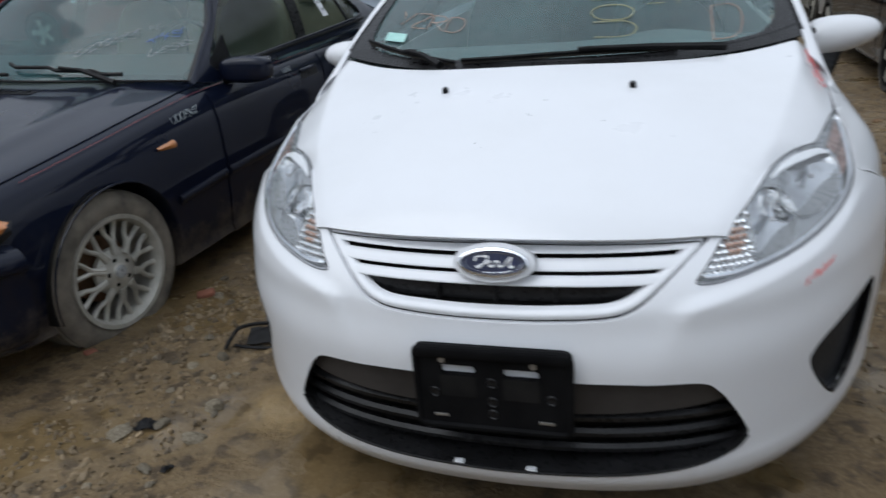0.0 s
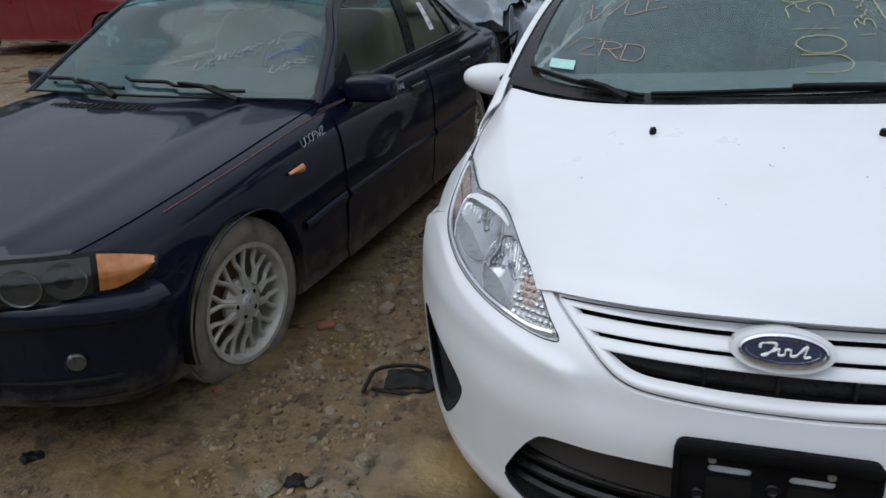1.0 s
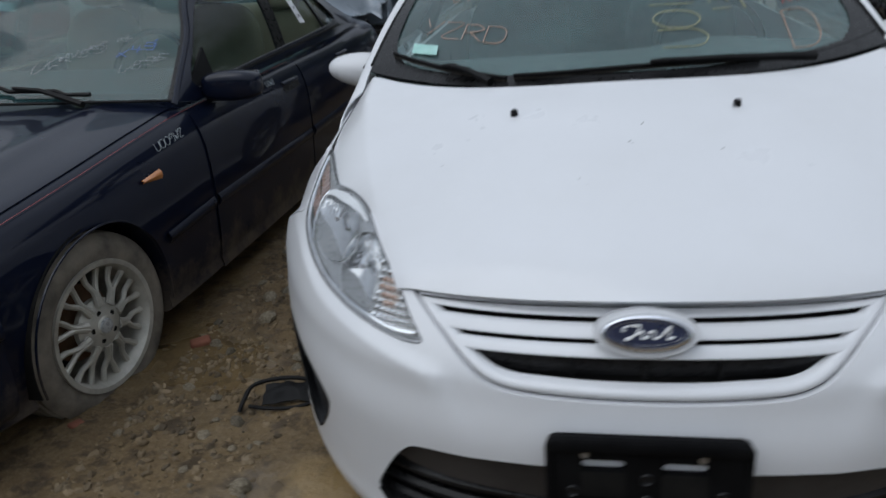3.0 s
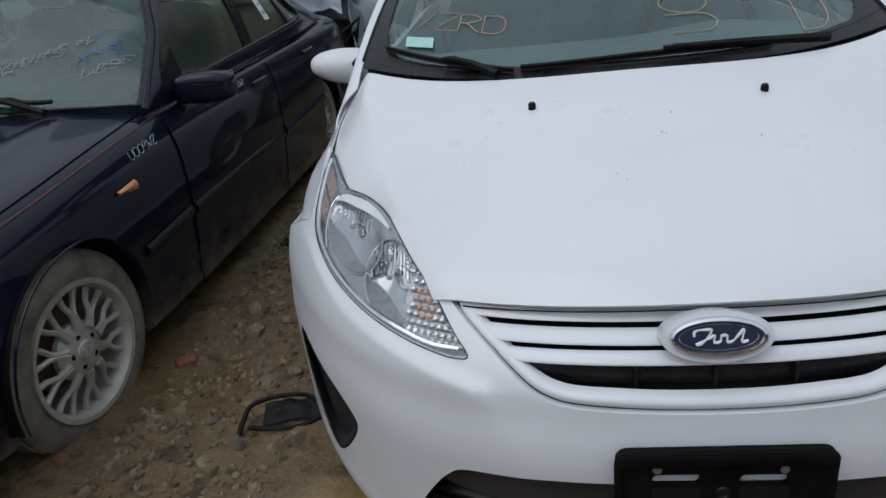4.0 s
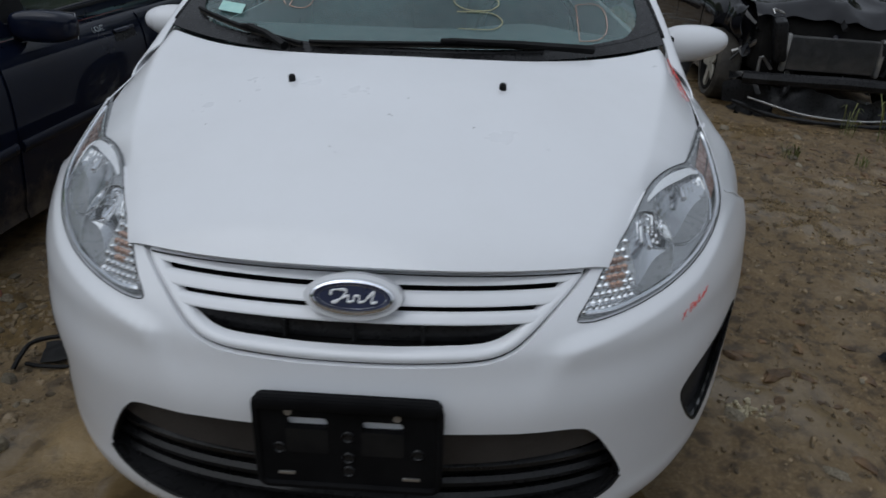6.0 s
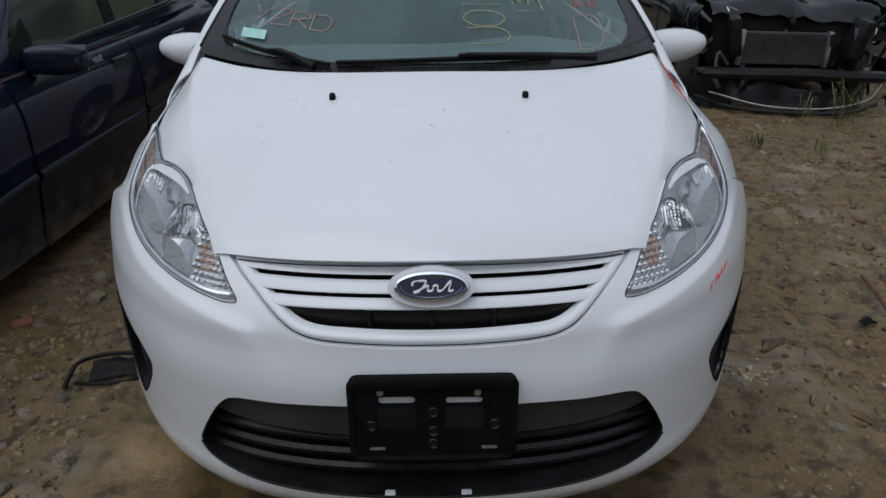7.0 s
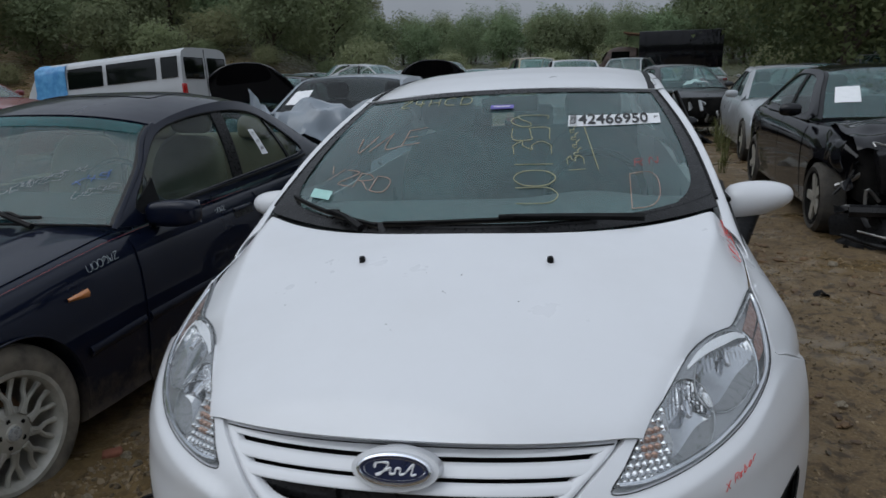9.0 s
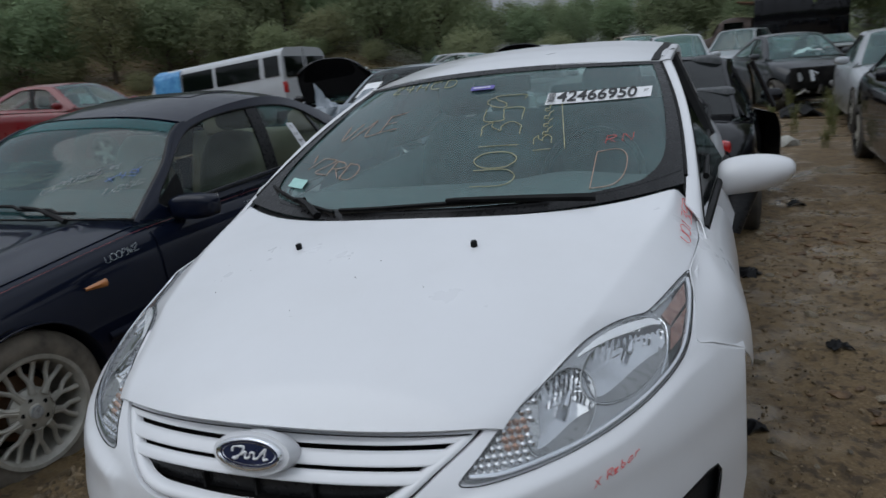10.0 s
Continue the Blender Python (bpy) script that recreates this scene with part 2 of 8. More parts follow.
def part(name, bm, mat, parent, label="", sharp=40):
    """One mesh object made of a bmesh, under a thing or a part."""
    me = bpy.data.meshes.new(name)
    bm.normal_update()
    bm.to_mesh(me)
    bm.free()
    for f in me.polygons:
        f.use_smooth = True
    me.set_sharp_from_angle(angle=radians(sharp))
    for mm in (mat if isinstance(mat, (list, tuple)) else (mat,)):
        me.materials.append(mm)
    ob = new(name, me)
    ob.parent = parent
    if label:
        tagged(ob, label)
    return ob


def lone(name, bm, mat, label, category, m=None, group="", kind="", sharp=40):
    ob = part(name, bm, mat, None, "", sharp)
    if m is not None:
        ob.matrix_world = m
    return tagged(ob, label, category, group, kind)


def spline(pts, n, closed=False):
    """n points on a Catmull-Rom curve through pts."""
    p = [Vector(q) for q in pts]
    k = len(p)
    out = []
    total = k if closed else k - 1
    for i in range(n):
        s = i * total / (n if closed else n - 1)
        j = min(int(s), total - 1)
        t = s - j
        if closed:
            a, b, c, d = p[j - 1], p[j], p[(j + 1) % k], p[(j + 2) % k]
        else:
            b, c = p[j], p[j + 1]
            a = p[j - 1] if j else 2 * b - c
            d = p[j + 2] if j + 2 < k else 2 * c - b
        out.append(0.5 * (2 * b + (c - a) * t + (2 * a - 5 * b + 4 * c - d) * t * t + (3 * b - a - 3 * c + d) * t ** 3))
    return out


def sheet(fn, nu, nv, thick=0.0, flip=False):
    """A grid of fn(u, v), u and v from 0 to 1, with a thickness behind it if wanted."""
    bm = bmesh.new()
    vs = [[bm.verts.new(fn(i / nu, j / nv)) for j in range(nv + 1)] for i in range(nu + 1)]
    for i in range(nu):
        for j in range(nv):
            q = [vs[i][j], vs[i + 1][j], vs[i + 1][j + 1], vs[i][j + 1]]
            bm.faces.new(q[::-1] if flip else q)
    bm.normal_update()
    if thick:
        bmesh.ops.solidify(bm, geom=list(bm.faces), thickness=thick)
    return bm


def net(rows, nu, nv, thick=0.0, flip=False):
    """A smooth sheet through a few rows of control points."""
    fine = [spline(r, nv + 1) for r in rows]
    cols = [spline([r[j] for r in fine], nu + 1) for j in range(nv + 1)]
    return sheet(lambda u, v: cols[round(v * nv)][round(u * nu)], nu, nv, thick, flip)


def tube(path, r, sides=8, bm=None, cap=True):
    """A round bar along a path; r a number or a list along it."""
    bm = bm or bmesh.new()
    path = [Vector(p) for p in path]
    rings = []
    for i, p in enumerate(path):
        d = (path[min(i + 1, len(path) - 1)] - path[max(i - 1, 0)]).normalized()
        a = d.orthogonal().normalized() if i == 0 else (last - d * last.dot(d)).normalized()
        last = a
        b = d.cross(a)
        rr = r[i] if isinstance(r, (list, tuple)) else r
        rings.append([bm.verts.new(p + rr * (math.cos(6.28318 * k / sides) * a + math.sin(6.28318 * k / sides) * b)) for k in range(sides)])
    for u, v in zip(rings, rings[1:]):
        for k in range(sides):
            bm.faces.new((u[k], u[(k + 1) % sides], v[(k + 1) % sides], v[k]))
    if cap:
        bm.faces.new(rings[0][::-1])
        bm.faces.new(rings[-1])
    return bm


def box(x, y, z, sx, sy, sz, bevel=0.0, m=None, bm=None, seg=2):
    """A box with rounded edges round the centre (x, y, z)."""
    bm = bm or bmesh.new()
    mm = Matrix.Translation((x, y, z)) @ (m or Matrix()) @ Matrix.Diagonal((sx, sy, sz, 1))
    g = bmesh.ops.create_cube(bm, size=1, matrix=mm)
    if bevel:
        es = list({e for v in g["verts"] for e in v.link_edges})
        bmesh.ops.bevel(bm, geom=es, offset=bevel, segments=seg, affect="EDGES", profile=0.5)
    return bm


def prism(outline, depth, place):
    """A solid from a flat outline; place(a, b, c) puts outline (a, b) at depth c."""
    bm = bmesh.new()
    n = len(outline)
    f = [bm.verts.new(place(a, b, depth[0])) for a, b in outline]
    k = [bm.verts.new(place(a, b, depth[1])) for a, b in outline]
    bm.faces.new(f)
    bm.faces.new(k[::-1])
    for i in range(n):
        bm.faces.new((f[i], k[i], k[(i + 1) % n], f[(i + 1) % n]))
    bmesh.ops.recalc_face_normals(bm, faces=bm.faces)
    return bm


def lathe(profile, n=48, bm=None, axis="x"):
    """Turn a profile of (radius, along) about an axis."""
    bm = bm or bmesh.new()
    rings = []
    for i in range(n):
        a = 6.2831853 * i / n
        rings.append([bm.verts.new((h, r * math.cos(a), r * math.sin(a)) if axis == "x" else (r * math.cos(a), r * math.sin(a), h)) for r, h in profile])
    for i in range(n):
        p, q = rings[i], rings[(i + 1) % n]
        for j in range(len(profile) - 1):
            bm.faces.new((p[j], p[j + 1], q[j + 1], q[j]))
    if min(r for r, h in profile) < 1e-6:
        bmesh.ops.remove_doubles(bm, verts=bm.verts, dist=1e-6)
    bmesh.ops.recalc_face_normals(bm, faces=bm.faces)
    return bm


def shape(bm, *others, how="DIFFERENCE"):
    """Cut other solids out of one, or keep what they share; all are used up."""
    obs = []
    for b in (bm, *others):
        bmesh.ops.recalc_face_normals(b, faces=b.faces)
        me = bpy.data.meshes.new("tool")
        b.to_mesh(me)
        b.free()
        obs.append(new("tool", me))
    for o in obs[1:]:
        mod = obs[0].modifiers.new("cut", "BOOLEAN")
        mod.object, mod.operation, mod.solver = o, how, "EXACT"
    bpy.context.view_layer.update()
    me = bpy.data.meshes.new_from_object(obs[0].evaluated_get(bpy.context.evaluated_depsgraph_get()))
    out = bmesh.new()
    out.from_mesh(me)
    bpy.data.meshes.remove(me)
    for o in obs:
        data = o.data
        bpy.data.objects.remove(o)
        bpy.data.meshes.remove(data)
    return out


def move(bm, m):
    bmesh.ops.transform(bm, matrix=m, verts=bm.verts)
    return bm


def join(*bms):
    out = bms[0]
    for b in bms[1:]:
        me = bpy.data.meshes.new("tmp")
        b.to_mesh(me)
        b.free()
        out.from_mesh(me)
        bpy.data.meshes.remove(me)
    return out


def lerp(x, xs, ys):
    return float(np.interp(x, xs, ys))


def curve_of(pairs):
    """A smooth y(x) through a few pairs."""
    fine = spline([(a, b, 0) for a, b in pairs], 160)
    xs, ys = [p.x for p in fine], [p.y for p in fine]
    return lambda x: float(np.interp(x, xs, ys))
# ---- parts that all cars share ----
def tyre_mesh(R, rim, w, flat=0.0):
    h = w / 2
    pr = [(rim, -h + 0.01), (rim + 0.02, -h), ((R + rim) / 2, -h - 0.006), (R - 0.022, -h + 0.004), (R - 0.004, -h + 0.022)]
    for k in range(4):
        c = -h + 0.04 + (w - 0.08) * (k + 0.5) / 4
        pr += [(R, c - 0.018), (R, c + 0.012), (R - 0.006, c + 0.015), (R - 0.006, c + 0.019)]
    pr += [(R - 0.004, h - 0.022), (R - 0.022, h - 0.004), ((R + rim) / 2, h + 0.006), (rim + 0.02, h), (rim, h - 0.01)]
    bm = lathe(pr, 56)
    if flat:
        for v in bm.verts:
            if v.co.z < -R + flat:
                k = (-R + flat - v.co.z)
                v.co.z = -R + flat
                v.co.x *= 1 + 1.6 * k
    return bm


def wheel(parent, x, y, z, R, rim, w, style, turn=0.0, flat=0.0, rubber=RUBBER, metal=ALLOY, flip=False, steer=0.0, plain=False, disc=False):
    """A road wheel: tyre, rim with its spokes, hub cap. The outer face looks along +x."""
    wh = new("wheel")
    wh.parent = parent
    wh.matrix_local = pose(x, y, z, 0, 0, (180 if flip else 0) + steer)
    h = w / 2
    face = h - 0.018
    if plain:
        part("tyre", lathe([(rim, -h + 0.01), ((R + rim) / 2, -h - 0.006), (R - 0.008, -h + 0.02), (R, 0), (R - 0.008, h - 0.02), ((R + rim) / 2, h + 0.006), (rim, h - 0.01)], 26), rubber, wh, "dusty black tyre")
        # spoked rims get a near-black well: shade behind the spokes as colour
        rm = part("rim", lathe([(rim + 0.01, h), (rim - 0.006, h + 0.002), (rim - 0.02, h - 0.03), (0.0, h - 0.06)], 26), ALLOY if disc else DARK, wh, "grey wheel trim" if disc else "rim well painted dark as shade")
        if disc:
            return wh
        for k in range(5):
            b = box(face - 0.006, 0, rim * 0.52, 0.02, 0.075, rim * 0.95, 0.0)
            part("spoke", move(b, Matrix.Rotation(1.2566 * k + turn, 4, "X")), metal, rm)
        return wh
    part("tyre", tyre_mesh(R, rim, w, flat), rubber, wh, "dusty black tyre")
    bm = lathe([(rim + 0.012, h - 0.004), (rim + 0.012, h + 0.006), (rim - 0.004, h + 0.004), (rim - 0.014, h - 0.012), (rim - 0.02, h - 0.05), (rim - 0.035, -h + 0.02), (rim + 0.01, -h + 0.005)], 56)
    rm = part("rim", bm, metal, wh, "dull silver alloy rim")
    part("brake_disc", lathe([(0.02, 0.0), (0.13, 0.0), (0.13, -0.02), (0.02, -0.02)], 32), RUST, wh, "brown rusty brake disc")
    # a near-black disc puts the shade seen between the spokes into colour
    part("inner_side", lathe([(0.0, -h + 0.01), (rim - 0.03, -h + 0.01), (rim - 0.03, -h + 0.02), (0.0, -h + 0.02)], 32), DARK, wh, "dark disc painting the shade inside the wheel")
    if style == "mesh":
        for k in range(10):
            a = 6.28318 * k / 10 + turn
            for s in (-1, 1):
                pts = [(face + 0.006, 0.070, s * 0.006), (face - 0.002, 0.118, s * 0.004), (face - 0.012, 0.152, s * 0.021), (face - 0.010, rim - 0.006, s * 0.034)]
                bm = tube(spline(pts, 7), [0.012, 0.0112, 0.0100, 0.0095, 0.0095, 0.0105, 0.014], 7)
                part("spoke", move(bm, Matrix.Rotation(a, 4, "X")), metal, rm)
        part("hub_dish", lathe([(0.03, face + 0.012), (0.07, face + 0.008), (0.092, face - 0.012), (0.092, face - 0.03)], 33), metal, rm)
    else:
        count = 7 if style == "seven" else 5
        for k in range(count):
            b = box(face - 0.01, 0, 0.06 + (rim - 0.06) / 2, 0.022, 0.052 if count == 5 else 0.036, rim - 0.05, 0.008, None)
            part("spoke", move(b, Matrix.Rotation(6.28318 * k / count + turn, 4, "X")), metal, rm)
    part("hub", lathe([(0.0, face + 0.016), (0.030, face + 0.016), (0.036, face + 0.008), (0.062, face + 0.002), (0.066, face - 0.03), (0.0, face - 0.03)], 28), metal, rm)
    part("hub_cap", lathe([(0.0, face + 0.024), (0.024, face + 0.022), (0.028, face + 0.012)], 24), LAMPGREY, rm)
    for k in range(5):
        a = 1.2566 * k + turn + 0.3
        part("bolt_hole", tube([(face + 0.008, 0.05 * math.cos(a), 0.05 * math.sin(a)), (face + 0.0105, 0.05 * math.cos(a), 0.05 * math.sin(a))], 0.0095, 10), DARK, rm)
    return wh


def profile_of(stations, crown=0.004):
    """The body's skin: (y, t) to a point on its right half, t from 0 on the middle line over the shoulder (0.33) to 1 underneath."""
    cs = [curve_of([(s[0], s[k]) for s in stations]) for k in range(1, 5)]

    def skin(y, t, out=0.0, side=1):
        zt, zs, w, zb = (c(y) for c in cs)
        h = [(0, zt), (w * 0.5, zt - crown), (w * 0.80, zt - (zt - zs) * 0.32), (w * 0.93, zs), (w * 0.985, zs - 0.10), (w, zs - 0.24),
             (w * 0.995, (zs + zb) / 2 - 0.06), (w * 0.97, zb + 0.07), (w * 0.88, zb), (0, zb)]
        s = min(max(t, 0), 0.9999) * 9
        j = int(s)
        f = s - j
        pt = [Vector((*h[k], 0)) if 0 <= k < 10 else None for k in (j - 1, j, j + 1, j + 2)]
        b, c = pt[1], pt[2]
        a = pt[0] or (Vector((-c.x, c.y, 0)) if j == 0 else 2 * b - c)
        d = pt[3] or 2 * c - b
        q = 0.5 * (2 * b + (c - a) * f + (2 * a - 5 * b + 4 * c - d) * f * f + (3 * b - a - 3 * c + d) * f ** 3)
        g = (0.5 * ((c - a) + 2 * (2 * a - 5 * b + 4 * c - d) * f + 3 * (3 * b - a - 3 * c + d) * f * f)).normalized()
        return Vector((side * (q.x - g.y * out), y, q.y + g.x * out))
    return skin


def panel(skin, y0, y1, t0, t1, out, side=1, nu=30, nv=16, thick=0.006, bow=0.0):
    """A body panel that lies on the skin and stands out a little, so that its edges show as gaps."""
    return sheet(lambda u, v: skin(y0 + (y1 - y0) * u + bow * (t0 + (t1 - t0) * v) ** 2, t0 + (t1 - t0) * v, out, side), nu, nv, thick)


def loft(stations, nu=60, nv=40, crown=0.004):
    """A closed car body through stations of (y, top at the middle, shoulder height, half width, underside)."""
    cs = [curve_of([(s[0], s[k]) for s in stations]) for k in range(1, 5)]
    y0, y1 = stations[0][0], stations[-1][0]

    def half(y):
        zt, zs, w, zb = (c(y) for c in cs)
        return [(0, zt), (w * 0.5, zt - crown), (w * 0.80, zt - (zt - zs) * 0.32), (w * 0.93, zs), (w * 0.985, zs - 0.10), (w, zs - 0.24),
                (w * 0.995, (zs + zb) / 2 - 0.06), (w * 0.97, zb + 0.07), (w * 0.88, zb), (0, zb)]

    bm = bmesh.new()
    rings = []
    for i in range(nu + 1):
        y = y0 + (y1 - y0) * i / nu
        h = [(p.x, p.y) for p in spline([(a, b, 0) for a, b in half(y)], nv)]
        ring = [bm.verts.new((a, y, b)) for a, b in h] + [bm.verts.new((-a, y, b)) for a, b in h[-2:0:-1]]
        rings.append(ring)
    for p, q in zip(rings, rings[1:]):
        for k in range(len(p)):
            bm.faces.new((p[k], p[(k + 1) % len(p)], q[(k + 1) % len(p)], q[k]))
    bm.faces.new(rings[0][::-1])
    bm.faces.new(rings[-1])
    bmesh.ops.recalc_face_normals(bm, faces=bm.faces)
    return bm


def arch(y, r, zc, w=1.2):
    bm = bmesh.new()
    bmesh.ops.create_cone(bm, cap_ends=True, segments=48, radius1=r, radius2=r, depth=2 * w, matrix=Matrix.Translation((0, y, zc)) @ Matrix.Rotation(1.5708, 4, "Y"))
    return bm


def liner(y, z, r, x0, x1):
    """The half round inner skin of a wheel arch."""
    return sheet(lambda u, v: Vector((x0 + (x1 - x0) * v, y + r * math.cos(-0.15 + 3.44 * u), z + r * math.sin(-0.15 + 3.44 * u))), 30, 2, 0.004)


class Cab:
    """The upper half of a car: where its pillars, glass and roof run."""

    def __init__(self, a0, a1, c1, c0, belt, belt2, top, wb, wr, yb, wide_c=0.85):
        self.rail = spline([(wb * 0.94, a0, belt), (wb * 0.94 * 0.45 + wr * 0.55, a0 + (a1 - a0) * 0.55, belt + (top - 0.065 - belt) * 0.6), (wr, a1, top - 0.065), (wr + 0.01, (a1 + c1) / 2, top - 0.035),
                            (wr * 0.97, c1, top - 0.08), (wb * wide_c, c0, belt2)], 90)
        self.crown, self.swell = 0.045, 0.0
        self.a0, self.a1, self.c1, self.c0, self.belt, self.belt2, self.wb, self.yb, self.top = a0, a1, c1, c0, belt, belt2, wb, yb, top

    def side(self, y):
        ys, xs, zs = [p.y for p in self.rail], [p.x for p in self.rail], [p.z for p in self.rail]
        return Vector((float(np.interp(y, ys, xs)), y, float(np.interp(y, ys, zs))))

    def low(self, y):
        t = (y - self.a0) / (self.c0 - self.a0)
        return Vector((self.wb * (0.97 - 0.10 * max(0, t - 0.75) / 0.25), y, self.belt + (self.belt2 - self.belt) * t))

    def screen(self, u, v, front=True, bulge=0.10):
        i0, i1 = (0, 36) if front else (89, 68)
        p = self.rail[round(i0 + (i1 - i0) * v)]
        s = 2 * u - 1
        d = -1 if front else 1
        return Vector((p.x * s, p.y + d * bulge * (1 - s * s) * (1 - 0.3 * v), p.z + ((self.crown - 0.01) * v + 0.01) * (1 - abs(s) ** 2.6)))

    def roof(self, u, v):
        i = 36 + (68 - 36) * v
        p = self.rail[round(i)]
        s = 2 * u - 1
        e = 0.10 * (1 - s * s)
        y = p.y + (-e * 0.7 if v < 0.5 else e) * abs(2 * v - 1) ** 1
        return Vector((p.x * s, y, p.z + (self.crown + self.swell * math.sin(3.14159 * v)) * (1 - abs(s) ** 2.6)))


def make_cab(car, cab, colour, glass_mat, pane_mat, trim=PLASTIC, rear=True, doors=2, sides=(-1, 1), screen=True, roof_too=True, front_pillars=True, back=0.42, fine=1.0):
    if screen:
        g = part("windscreen", sheet(lambda u, v: cab.screen(u, 0.03 + 0.94 * v), 16, 12), glass_mat, car)
        g.visible_shadow = False
    if rear:
        g = part("rear_window", sheet(lambda u, v: cab.screen(u, 0.03 + 0.94 * v, False), 16, 10, flip=True), glass_mat, car)
        g.visible_shadow = False
    if roof_too:
        part("roof", sheet(lambda u, v: cab.roof(u, v), int(20 * fine), int(20 * fine), 0.02), colour, car)
    for s in sides:
        fl = Matrix.Diagonal((s, 1, 1, 1))
        half = [Vector((s * p.x, p.y, p.z)) for p in cab.rail]
        if front_pillars:
            def post(u, v, s=s):
                # from the windscreen's edge over the pillar to the side window
                c = cab.rail[round(36 * v)]
                a = cab.screen(0.975, v)
                y = min(c.y + 0.075, cab.a1 + 0.06)
                b = cab.low(y).lerp(cab.side(y), 0.93)
                m = 2 * c - (a + b) / 2 + Vector((0.010, -0.006, 0.012))
                p = a * (1 - u) ** 2 + m * 2 * u * (1 - u) + b * u * u
                p += Vector((0.012 * u, -0.07, -0.055)) * (max(0, 0.13 - v) / 0.13) ** 1.5
                return Vector((s * p.x, p.y, p.z))
            part("pillar", sheet(post, 10, 20, 0.010, s > 0), colour, car)
        part("roof_rail", tube(half[36:70:3], 0.018, 8), colour, car)
        part("rear_pillar", tube(half[66:90:3], 0.036, 8), colour, car)
        edges = [cab.a0 + 0.16, cab.yb] + ([cab.c0 - back] if doors == 2 else [])
        for n, (ya, yb) in enumerate(zip(edges, edges[1:])):
            def pane(u, v, ya=ya + 0.035 * (n > 0), yb=yb - 0.035, s=s, n=n):
                y = ya + (yb - ya) * u + (0.09 * v - 0.05) * (u if n == 0 else 1 - u)
                p = cab.low(y).lerp(cab.side(y), 0.02 + 0.94 * v)
                return (s * (p.x - 0.012), p.y, p.z)
            g = part("side_window", sheet(pane, 12, 8, flip=s < 0), pane_mat, car)
            g.visible_shadow = False
        p0, p1 = cab.low(cab.yb - 0.05), cab.side(cab.yb + 0.04)
        part("door_pillar", tube([(s * p0.x, p0.y, p0.z - 0.02), (s * p1.x, p1.y, p1.z)], 0.036, 8), trim, car, "black door pillar")
        if doors == 2:
            ye = edges[-1]

            def quarter(u, v, s=s, ye=ye):
                y = ye + (cab.c0 - ye) * u
                p = cab.low(y).lerp(cab.side(y), v)
                return (s * p.x, p.y, p.z)
            part("quarter_panel", sheet(quarter, 10, 6, 0.01), colour, car)
        part("belt_trim", tube([(s * (cab.low(y).x + 0.004), y, cab.low(y).z + 0.005) for y in np.linspace(cab.a0 + 0.12, cab.c0 - 0.15, 14)], 0.010, 6), trim, car, "black rubber window trim")


def cab_at(cab, y, z, out=0.0):
    """The upper side of a car: pillars, door frames and windows lie on it."""
    lo, hi = cab.low(y), cab.side(y)
    t = (z - lo.z) / max(0.02, hi.z - lo.z)
    x = lo.x + (hi.x - lo.x) * t + 0.020 * math.sin(3.14159 * min(1.0, max(0.0, t)))
    return Vector((x + out, y, z))


def ray_to(line, a, cy=2.62, cz=1.06):
    """Where a ray from the middle of the windows meets a closed line."""
    d = (math.cos(a), math.sin(a))
    best = 0.01
    for (y0, z0), (y1, z1) in zip(line, line[1:] + line[:1]):
        ey, ez = y1 - y0, z1 - z0
        det = d[0] * -ez + d[1] * ey
        if abs(det) > 1e-9:
            r = ((y0 - cy) * -ez + (z0 - cz) * ey) / det
            q = (d[0] * (z0 - cz) - d[1] * (y0 - cy)) / det
            if r > 0 and -1e-6 <= q <= 1 + 1e-6:
                best = max(best, r)
    return cy + best * d[0], cz + best * d[1]


